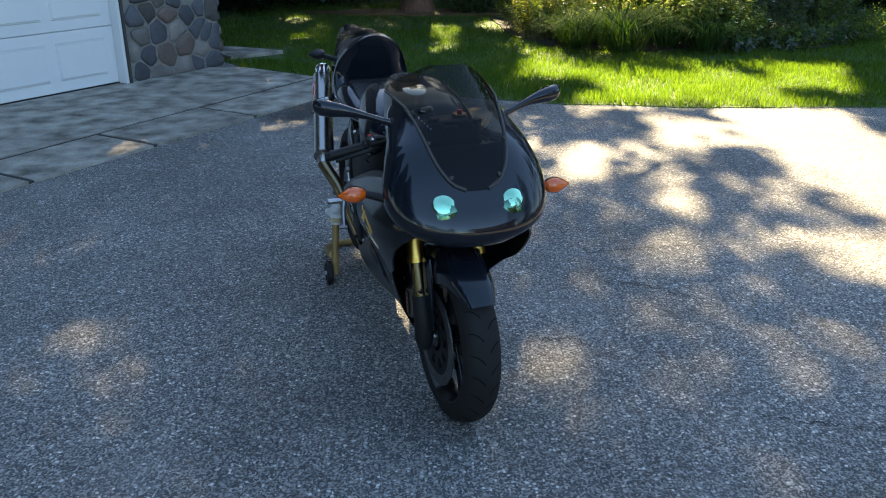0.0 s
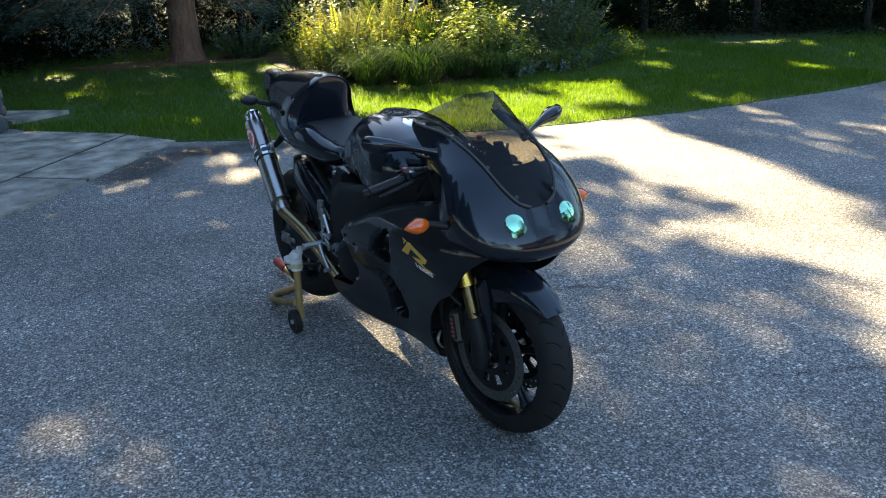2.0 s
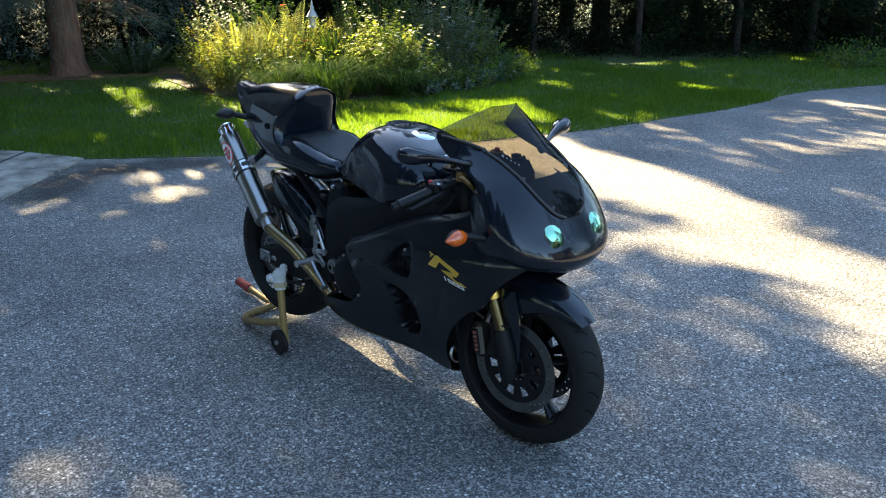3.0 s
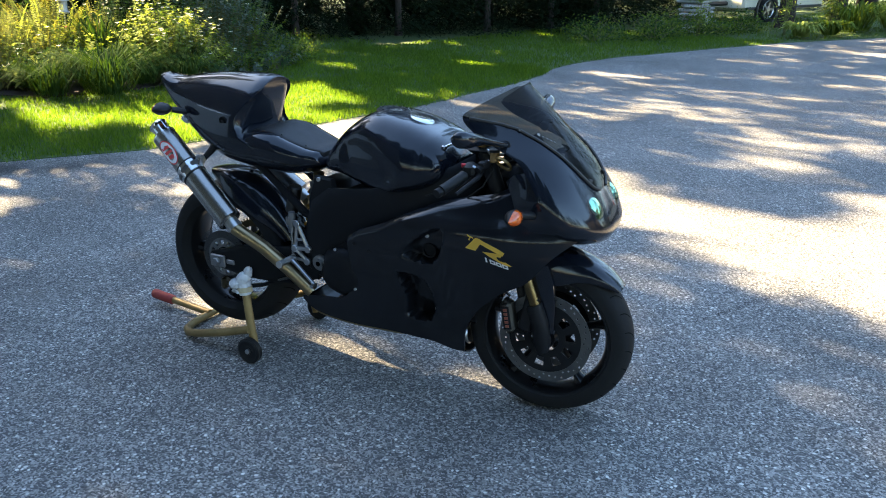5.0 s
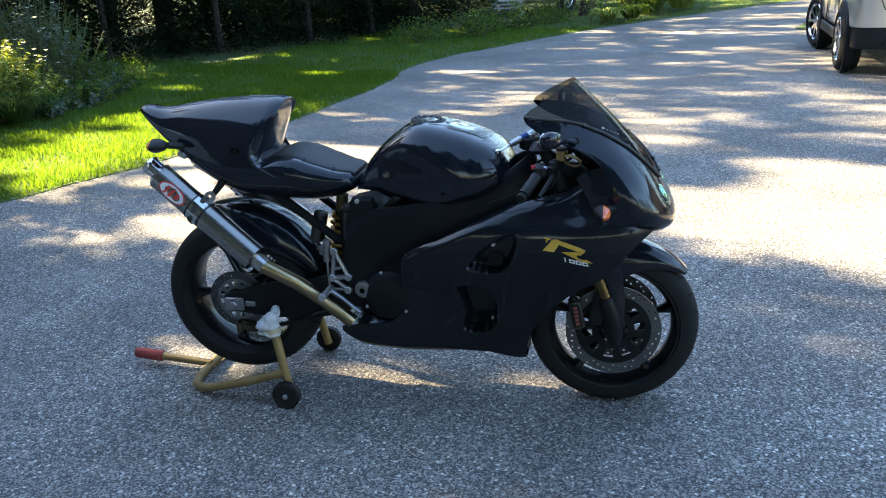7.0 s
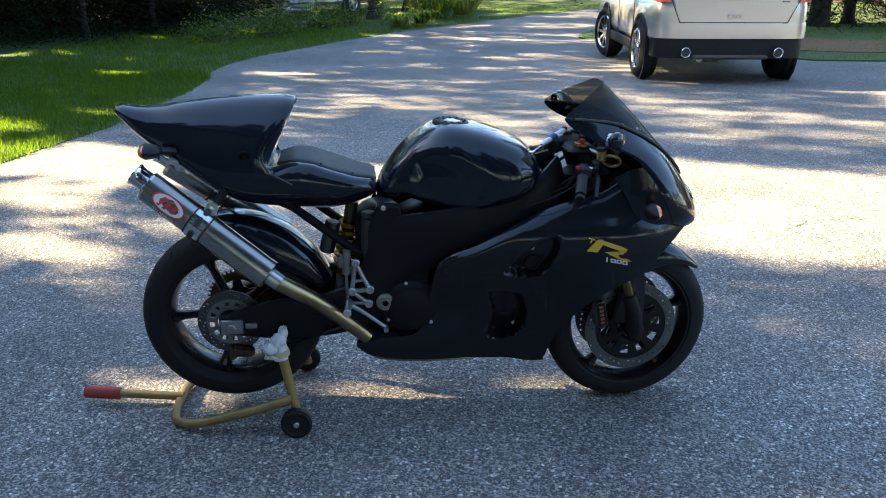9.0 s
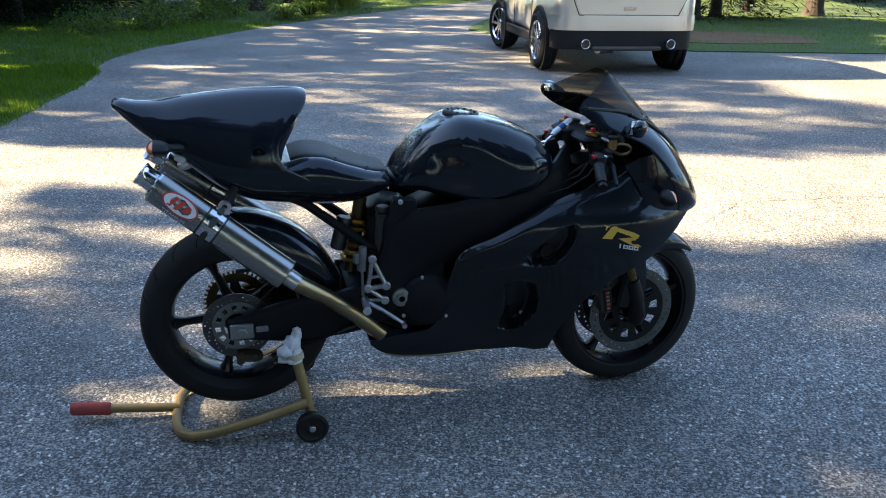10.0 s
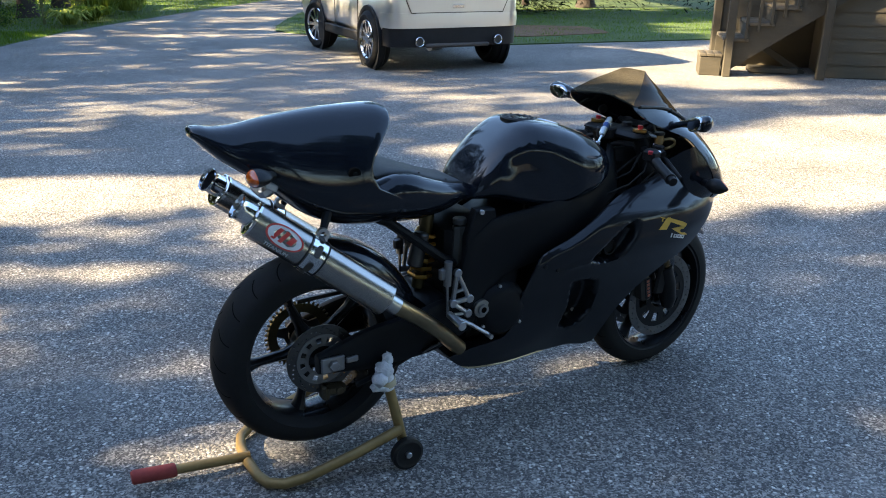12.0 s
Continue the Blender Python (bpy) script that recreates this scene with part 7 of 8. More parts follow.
def mirror(sd):
    """A teardrop that swells from its mount on the cowl to a blunt outer end, with the glass let into its back."""
    path = [Vector((1.266, sd * 0.186, 0.990)), Vector((1.260, sd * 0.212, 0.998)), Vector((1.246, sd * 0.250, 1.010)), Vector((1.232, sd * 0.290, 1.021)), Vector((1.221, sd * 0.330, 1.030)),
            Vector((1.213, sd * 0.368, 1.035)), Vector((1.207, sd * 0.395, 1.040)), Vector((1.205, sd * 0.408, 1.042)), Vector((1.204, sd * 0.413, 1.043))]
    tall = (0.013, 0.011, 0.011, 0.015, 0.022, 0.027, 0.026, 0.018, 0.006)
    s, rings = Shape(), []
    for p, r in zip(path, tall):
        rings.append([p + Vector((1.05 * r * math.cos(a), sd * -0.25 * r * math.cos(a), r * math.sin(a))) for a in [2 * math.pi * k / 18 for k in range(18)]])
    s.loft(rings)
    ob = part("mirror", s, CARBON, bike, "black teardrop rear-view mirror on a curved arm", angle=60)
    part("mirror_foot", Shape().disc((1.268, sd * 0.182, 0.988), (0.2, sd * 0.9, 0.3), 0.017, 0.014, 14), PLASTIC, ob)
    s, back = Shape(), Vector((1.190, sd * 0.358, 1.033))
    slant = Vector((-0.30 * sd, 1.0, 0.22 * sd)).normalized()
    s.loft([[back + Vector((dx, 0, 0)) + slant * w * math.cos(a) + Vector((0.2 * h * math.sin(a), 0, h * math.sin(a))) for a in [2 * math.pi * k / 24 for k in range(24)]] for dx, w, h in ((0.012, 0.043, 0.024), (-0.002, 0.042, 0.0235), (-0.004, 0.040, 0.0215))])
    part("mirror_glass", s, MIRROR, ob)


mirror(-1)
mirror(1)

# side panels and belly
VENT_UP = [(0.904, 0.572), (0.935, 0.612), (0.968, 0.648), (1.02, 0.684), (1.070, 0.705), (1.087, 0.690), (1.087, 0.655), (1.060, 0.590), (1.035, 0.565), (1.005, 0.556), (0.95, 0.560)]
VENT_LOW = [(0.868, 0.492), (0.930, 0.494), (0.982, 0.478), (1.002, 0.415), (1.002, 0.345), (0.972, 0.296), (0.92, 0.282), (0.872, 0.300), (0.890, 0.385)]
width_z = spl([(0.155, 0.062), (0.20, 0.085), (0.25, 0.108), (0.35, 0.145), (0.44, 0.178), (0.52, 0.212), (0.60, 0.247), (0.655, 0.262), (0.695, 0.260), (0.715, 0.254), (0.76, 0.226), (0.82, 0.196), (0.88, 0.175)])
up_edge = spl([(0.425, 0.30), (0.50, 0.315), (0.575, 0.325), (0.635, 0.345), (0.665, 0.42), (0.675, 0.50), (0.69, 0.595), (0.713, 0.622), (0.823, 0.674), (0.934, 0.728), (1.045, 0.776), (1.159, 0.806), (1.236, 0.824), (1.332, 0.865), (1.42, 0.84), (1.50, 0.76), (1.548, 0.728)])
low_edge = spl([(0.425, 0.285), (0.45, 0.262), (0.60, 0.225), (0.80, 0.205), (0.94, 0.190), (1.085, 0.172), (1.10, 0.24), (1.159, 0.365), (1.22, 0.435), (1.28, 0.487), (1.373, 0.548), (1.453, 0.643), (1.548, 0.722)])
taper = spl([(0.42, 0.80), (0.55, 0.90), (0.70, 0.97), (0.85, 1.0), (1.25, 1.02), (1.35, 0.98), (1.45, 0.86), (1.55, 0.62)])


def panel_half(x, z):
    w = width_z(z) * taper(x)
    w += 0.055 * smooth(0.95, 0.55, x) * smooth(0.48, 0.25, z)
    return w


def side_panel(sd):
    s, outer, inner = Shape(), [], []
    xs = list(np.linspace(0.425, 0.62, 16)) + list(np.linspace(0.63, 0.74, 22)) + list(np.linspace(0.75, 1.548, 120))
    for x in xs:
        t, b = up_edge(x), low_edge(x)
        o, i = [], []
        for k in range(64):
            z = b + (t - b) * k / 63
            y = panel_half(x, z)
            d1, d2 = inside_depth(VENT_UP, x, z), inside_depth(VENT_LOW, x, z)
            y -= 0.050 * smooth(-0.002, 0.016, d1) + 0.062 * smooth(-0.002, 0.014, d2)
            # a rolled flange along the upper edge, and a soft crease that runs back from the vent
            y -= 0.020 * smooth(t - 0.022, t, z) * smooth(0.68, 0.72, x)
            y += 0.006 * math.exp(-((z - (0.575 + 0.10 * (x - 0.9))) / 0.010) ** 2) * smooth(0.80, 0.86, x) * smooth(0.93, 0.90, x)
            o.append((x, sd * y, z))
            i.append((x, sd * (y - 0.006), z))
        outer.append(o)
        inner.append(i)
    s.loft(outer, False, (False, False))
    for k in (0, 63):
        s.loft([[a[k] for a in outer], [a[k] for a in inner]], False, (False, False))
    s.loft([outer[0], inner[0]], False, (False, False)).loft([outer[-1], inner[-1]], False, (False, False))
    return s


for sd in (-1, 1):
    pnl = part("side_fairing", side_panel(sd), CARBON_SIDE, bike, "large gloss black side fairing with two air openings", angle=60)
    # decal of slanting shapes
    def on_panel(poly, lift=0.0016):
        n = len(poly)
        sh = Shape()
        sh.add([(x, sd * (panel_half(x, z) + lift), z) for x, z in poly] + [(x, sd * (panel_half(x, z) - 0.001), z) for x, z in poly], [tuple(range(n))] + [(k, n + k, n + (k + 1) % n, (k + 1) % n) for k in range(n)])
        return sh
    s = on_panel([(1.172, 0.655), (1.205, 0.692), (1.222, 0.692), (1.228, 0.681), (1.208, 0.650)])
    for poly in ([(1.210, 0.694), (1.285, 0.667), (1.308, 0.655), (1.302, 0.644), (1.280, 0.652), (1.222, 0.676)], [(1.232, 0.650), (1.268, 0.650), (1.330, 0.607), (1.300, 0.612), (1.252, 0.638)], [(1.268, 0.650), (1.302, 0.650), (1.295, 0.638), (1.272, 0.640)]):
        q = on_panel(poly)
        s.add(q.v, q.f)
    part("decal", s, YELLOW, pnl, "yellow slanting decal shape")
    s = on_panel([(1.176, 0.700), (1.196, 0.694), (1.198, 0.690), (1.178, 0.696)])
    for poly in ([(1.186, 0.695), (1.190, 0.694), (1.186, 0.682), (1.182, 0.684)], [(1.200, 0.690), (1.204, 0.688), (1.203, 0.680), (1.199, 0.681)]):
        q = on_panel(poly)
        s.add(q.v, q.f)
    part("decal", s, YELLOW, pnl)
    s = Shape()
    for k in range(4):
        x0, z0 = 1.240 + 0.021 * k, 0.622 - 0.0055 * k
        if k == 0:
            polys = [[(x0, z0 + 0.008), (x0 + 0.005, z0 + 0.007), (x0 + 0.007, z0 - 0.010), (x0 + 0.002, z0 - 0.009)]]
        else:
            a, b, c, d = (x0 - 0.006, z0 + 0.008), (x0 + 0.012, z0 + 0.003), (x0 + 0.014, z0 - 0.011), (x0 - 0.004, z0 - 0.007)
            polys = [[a, b, (b[0], b[1] - 0.004), (a[0], a[1] - 0.004)], [(d[0], d[1] + 0.004), (c[0], c[1] + 0.004), c, d], [a, (a[0] + 0.004, a[1]), (d[0] + 0.004, d[1]), d], [(b[0] - 0.004, b[1]), b, c, (c[0] - 0.004, c[1])]]
        for poly in polys:
            q = on_panel(poly)
            s.add(q.v, q.f)
    part("decal", s, WHITE, pnl, "row of small white plain marks")
    for x, z, dp in ((0.722, 0.588, 0.0), (0.778, 0.565, 0.0), (1.005, 0.655, 0.048), (0.975, 0.325, 0.060)):
        s = Shape()
        s.disc((x, sd * (panel_half(x, z) - dp + 0.001), z), (0, 1, 0), 0.0075, 0.006, 14)
        part("fairing_screw", s, ALU if dp else SATIN, pnl)
    s = Shape()
    s.lathe([(0.020, 0.006), (0.026, 0.006), (0.028, 0.0), (0.026, -0.01)], (1.010, sd * (panel_half(1.01, 0.60) - 0.044), 0.600), (0, sd, 0), 20)
    s.disc((1.010, sd * (panel_half(1.01, 0.60) - 0.046), 0.600), (0, 1, 0), 0.02, 0.006, 16)
    part("side_duct", s, SATIN, pnl)


def belly():
    s, rings = Shape(), []
    for x in np.linspace(0.425, 1.09, 30):
        b = low_edge(x) if x < 1.085 else 0.168
        h = panel_half(x, b) - 0.001
        rings.append([(x, h * q, b - 0.020 * (1 - q * q) * smooth(0.425, 0.5, x)) for q in np.linspace(-1, 1, 15)] + [(x, h * 0.97 * q, b + 0.006 - 0.020 * (1 - q * q)) for q in np.linspace(1, -1, 15)])
    return s.loft(rings)


part("belly_pan", belly(), CARBON_SIDE, bike, "gloss black belly pan", angle=60)
for sd in (-1, 1):
    seam = [(x, sd * (panel_half(x, low_edge(x)) - 0.002), low_edge(x) - 0.001) for x in np.linspace(0.47, 0.84, 14)]
    part("scuffed_seam", Shape().tube(seam, [0.002] + [0.0045] * 12 + [0.002], 6), TITAN_HEAT, bike, "dull scuffed metal edge under the fairing")
s = Shape()
for sd in (-1, 1):
    s.lathe([(0.036, 0.0), (0.040, 0.005), (0.034, 0.012), (0.030, -0.03)], (1.088, sd * 0.045, 0.235), (1, 0, 0.15), 20)
part("belly_duct", s, STEEL, bike, "pale metal duct mouths at the front of the belly")
s = Shape()
s.box((1.09, 0, 0.46), (0.06, 0.18, 0.36), 0.02, Matrix.Rotation(-0.25, 4, "Y"))
s.box((1.0, 0, 0.30), (0.14, 0.14, 0.14), 0.03)
part("radiator", s, SATIN, bike, "black radiator behind the front wheel")
s = Shape()
s.box((1.34, 0.005, 0.735), (0.20, 0.30, 0.13), 0.04)
s.box((1.22, 0.0, 0.80), (0.16, 0.12, 0.16), 0.03)
part("air_box", s, SATIN, bike, "black duct behind the nose")

# front fork, brakes, mudguard
for sd in (-1, 1):
    y = sd * 0.105
    s = Shape()
    s.tube([(1.165, y, 0.965), (1.285, y, 0.650)], 0.0265, 16)
    leg = part("fork_leg", s, SATIN, bike, "fork leg with a dark upper and a gold lower tube", STEER)
    s = Shape()
    s.tube([(1.284, y, 0.652), (1.325, y, 0.545)], 0.0268, 16)
    part("fork_tube", s, GOLD, leg, "gold fork tube")
    s = Shape()
    s.tube([(1.319, y, 0.560), (1.326, y, 0.540)], 0.031, 16)
    part("fork_collar", s, GOLD, leg, "gold fork collar")
    s = Shape()
    s.tube([(1.320, y, 0.555), (1.378, y, 0.40)], 0.0205, 14)
    part("slider", s, surf("dark_bronze_fork_slider", (0.09, 0.066, 0.032), (0.15, 0.11, 0.055), 9, 0.25, metal=1.0), leg)
    s = Shape()
    s.tube([(1.362, y, 0.435), (1.385, y, 0.37), (1.397, y, 0.30), (1.398, y, 0.265)], [0.028, 0.030, 0.032, 0.022], 14)
    s.box((1.345, y * 1.02, 0.40), (0.05, 0.022, 0.14), 0.008, Matrix.Rotation(0.2, 4, "Y"))
    part("fork_foot", s, SATIN, leg, "black axle clamp")
    s = Shape()
    rings = []
    for z, x0, x1 in ((0.33, 1.385, 1.43), (0.42, 1.352, 1.432), (0.52, 1.33, 1.42), (0.575, 1.35, 1.40)):
        rings.append([(x0, sd * 0.082, z), (x0, sd * 0.088, z), ((x0 + x1) / 2, sd * 0.098, z), (x1, sd * 0.088, z), (x1, sd * 0.082, z), ((x0 + x1) / 2, sd * 0.090, z)])
    s.loft(rings)
    part("mudguard_stay", s, CARBON, leg)
    s = Shape()
    s.box((1.268, sd * 0.088, 0.372), (0.042, 0.060, 0.125), 0.014, Matrix.Rotation(-0.18, 4, "Y"))
    cal = part("front_caliper", s, surf("worn_caliper", (0.07, 0.066, 0.058), (0.13, 0.12, 0.10), 16, 0.45, metal=0.7), bike, "front brake caliper with an orange edge", STEER)
    s = Shape()
    rr = Matrix.Rotation(-0.18, 4, "Y")
    s.box((1.268, sd * 0.119, 0.372), (0.030, 0.004, 0.085), 0.002, rr)
    part("caliper_face", s, SATIN, cal)
    s = Shape()
    for k in range(5):
        s.box(Vector((1.268, sd * 0.1215, 0.372)) + rr @ Vector((0.0, 0, -0.030 + 0.015 * k)), (0.014, 0.002, 0.010), 0.001, rr)
    part("caliper_marks", s, surf("faded_red_marks", (0.22, 0.06, 0.035), (0.30, 0.09, 0.05), 20, 0.6), cal, "faded red marks drawn as plain bars")
    s = Shape()
    s.tube([(1.27, sd * 0.10, 0.44), (1.24, sd * 0.12, 0.47), (1.24, sd * 0.13, 0.56), (1.22, sd * 0.10, 0.72)], 0.005, 6)
    part("brake_hose", s, TRIM_DARK, bike)

part("front_mudguard", arch(FAX, 0.325, 40, 128, spl([(0, 0.042), (0.15, 0.066), (0.5, 0.080), (0.85, 0.078), (1, 0.07)]), spl([(0, 0.012), (0.2, 0.050), (0.5, 0.115), (0.8, 0.10), (1, 0.08)]), n=28), CARBON, bike, "gloss black front mudguard", STEER)

# controls
s = Shape()
s.box((1.165, 0, 0.955), (0.10, 0.27, 0.025), 0.012)
s.disc((1.11, 0, 0.955), (0, 0, 1), 0.035, 0.04, 18)
part("top_yoke", s, SATIN, bike, "black top yoke", STEER)
for sd in (-1, 1):
    s = Shape()
    s.disc((1.163, sd * 0.105, 0.973), (0.1, 0, 1), 0.024, 0.012, 20)
    cp = part("fork_cap", s, BRONZE, bike, "gold fork cap", STEER)
    s = Shape()
    s.disc((1.165, sd * 0.105, 0.984), (0.1, 0, 1), 0.009, 0.014, 12)
    part("adjuster", s, RED_ANOD, cp, "red adjuster knob")
    bar = Shape()
    a, b = Vector((1.172, sd * 0.12, 0.915)), Vector((1.100, sd * 0.325, 0.857))
    bar.tube([a, b], 0.011, 10)
    hb = part("handlebar", bar, SATIN, bike, "short clip-on handlebar", STEER)
    s = Shape()
    s.tube([a.lerp(b, 0.46), a.lerp(b, 0.5), a.lerp(b, 0.94), a.lerp(b, 0.96)], [0.0195, 0.017, 0.017, 0.0195], 14)
    part("grip", s, PLASTIC, hb, "black rubber grip")
    s = Shape()
    s.tube([a.lerp(b, 0.965), a.lerp(b, 1.05)], 0.015, 12)
    part("bar_end", s, SATIN, hb)
    s = Shape()
    s.box(a.lerp(b, 0.30) + Vector((0, 0, 0.006)), (0.045, 0.055, 0.045), 0.01)
    part("switch_block", s, PLASTIC, hb)
    s = Shape()
    s.disc(a.lerp(b, 0.36) + Vector((-0.015, 0, 0.024)), (0, 0, 1), 0.009, 0.012, 10)
    part("switch", s, RED_ANOD, hb, "red switch")
    s = Shape()
    s.tube([a.lerp(b, 0.3) + Vector((0.03, 0, 0)), a.lerp(b, 0.45) + Vector((0.050, 0, 0.0)), a.lerp(b, 0.95) + Vector((0.050, 0, -0.006))], [0.010, 0.008, 0.006], 8)
    part("lever", s, SATIN, hb)
    s = Shape()
    s.disc(a.lerp(b, 0.12) + Vector((0.055, 0, 0.036)), (0, 0, 1), 0.016, 0.034, 16)
    pot = part("fluid_reservoir", s, surf("amber_fluid", (0.16, 0.09, 0.03), (0.26, 0.16, 0.06), 20, 0.25), hb, "small amber fluid pot")
    part("pot_lid", Shape().disc(a.lerp(b, 0.12) + Vector((0.055, 0, 0.057)), (0, 0, 1), 0.018, 0.010, 16), PLASTIC, pot)
    s = Shape()
    s.lathe([(0.026, 0.004), (0.032, 0.004), (0.032, -0.004), (0.026, -0.004)], a.lerp(b, 0.15) + Vector((0.09, 0, 0.02)), (0.3, 0.6, 0.6), 24, True)
    part("clamp_ring", s, STAND_GOLD, hb, "dull gold clamp ring")
s = Shape()
s.tube([(1.050, -0.080, 0.958), (1.062, -0.066, 0.963), (1.130, -0.018, 0.992), (1.138, -0.012, 0.996)], [0.008, 0.0115, 0.0115, 0.008], 14)
dmp = part("steering_damper", s, ALU, bike, "silver and blue steering damper")
s = Shape()
s.tube([(1.084, -0.051, 0.9725), (1.104, -0.036, 0.981)], 0.0122, 14)
part("damper_band", s, BLUE, dmp, "blue band")
s = Shape()
s.tube([(1.015, -0.104, 0.942), (1.052, -0.078, 0.959)], 0.0045, 8)
s.disc((1.013, -0.105, 0.941), (0, 0, 1), 0.010, 0.012, 12)
part("damper_rod", s, CHROME, dmp)
s = Shape()
s.box((1.285, 0.008, 0.935), (0.05, 0.20, 0.085), 0.02, Matrix.Rotation(-0.6, 4, "Y"))
dash = part("instrument_panel", s, PLASTIC, bike, "black instrument panel behind the screen")
for y, r in ((-0.045, 0.040), (0.055, 0.034)):
    s = Shape()
    s.lathe([(r - 0.005, 0.0), (r, 0.004), (r + 0.003, 0.0), (r + 0.003, -0.02)], (1.262, y, 0.958), (-0.56, 0, 0.83), 24)
    part("dial_rim", s, SATIN, dash)
for line, r in (([(1.26, 0.09, 0.93), (1.20, 0.10, 0.90), (1.12, 0.06, 0.86)], 0.009), ([(1.26, -0.09, 0.92), (1.18, -0.12, 0.88), (1.10, -0.10, 0.82)], 0.008), ([(1.17, -0.15, 0.90), (1.12, -0.16, 0.84), (1.06, -0.12, 0.80)], 0.006),
                ([(1.17, -0.19, 0.895), (1.13, -0.215, 0.855), (1.06, -0.225, 0.82), (0.99, -0.20, 0.79)], 0.0045), ([(1.20, -0.13, 0.92), (1.22, -0.17, 0.90), (1.20, -0.20, 0.85), (1.14, -0.19, 0.80)], 0.0045)):
    part("cable", Shape().tube(line, r * 0.6, 7), RUBBER, bike)
for sd in (-1, 1):
    s = Shape().tube([(1.196, sd * 0.150, 0.922), (1.182, sd * 0.205, 0.908)], [0.013, 0.011], 12)
    s.box((1.190, sd * 0.178, 0.926), (0.022, 0.030, 0.016), 0.004)
    cyl = part("brake_master_cylinder" if sd < 0 else "clutch_master_cylinder", s, SATIN, bike, "black master cylinder on the handlebar", STEER)
    part("hose_fitting", Shape().disc((1.198, sd * 0.142, 0.924), (0.2, 1, -0.2), 0.009, 0.014, 6), CHROME, cyl)
    part("clamp_bolt", Shape().disc((1.168, sd * 0.196, 0.916), (-1, 0, 0.3), 0.006, 0.012, 6), ALU, cyl)
part("yoke_nut", Shape().disc((1.112, 0.0, 0.980), (0.1, 0, 1), 0.017, 0.016, 6), CHROME, bike, "bright steering stem nut", STEER)
part("key_switch", Shape().disc((1.205, 0.0, 0.972), (0.1, 0, 1), 0.018, 0.020, 16), PLASTIC, bike, "black key switch", STEER)
for line in ([(1.24, -0.13, 0.945), (1.21, -0.17, 0.955), (1.19, -0.15, 0.96)], [(1.24, 0.13, 0.945), (1.21, 0.16, 0.955)]):
    part("cowl_stay", Shape().tube(line, 0.006, 7), STEEL, bike)

def text_on(words, height, length, place):
    """Letters of the built-in font, laid on a surface by place(u, v)."""
    cu = bpy.data.curves.new("letters", "FONT")
    cu.body, cu.size, cu.resolution_u = words, 1.0, 2
    ob = bpy.data.objects.new("letters", cu)
    me = ob.to_mesh()
    co = [v.co.copy() for v in me.vertices]
    faces = [tuple(p.vertices) for p in me.polygons]
    ob.to_mesh_clear()
    bpy.data.objects.remove(ob)
    wide, tall = max(c.x for c in co), max(c.y for c in co)
    return Shape().add([place(c.x / wide * length, c.y / tall * height) for c in co], faces)


# silencers, one each side under the tail
AXIS_A, AXIS_B = Vector((-0.205, 0.158, 0.868)), Vector((0.154, 0.228, 0.588))


def oval(path, ry, rz, s, n=28, cap=(True, True)):
    path = [Vector(p) for p in path]
    d = (path[-1] - path[0]).normalized()
    side = d.cross(Vector((0, 0, 1))).normalized()
    up = side.cross(d)
    rings = [[p + side * ry[i] * math.cos(2 * math.pi * k / n) + up * rz[i] * math.sin(2 * math.pi * k / n) for k in range(n)] for i, p in enumerate(path)]
    return s.loft(rings, True, cap)


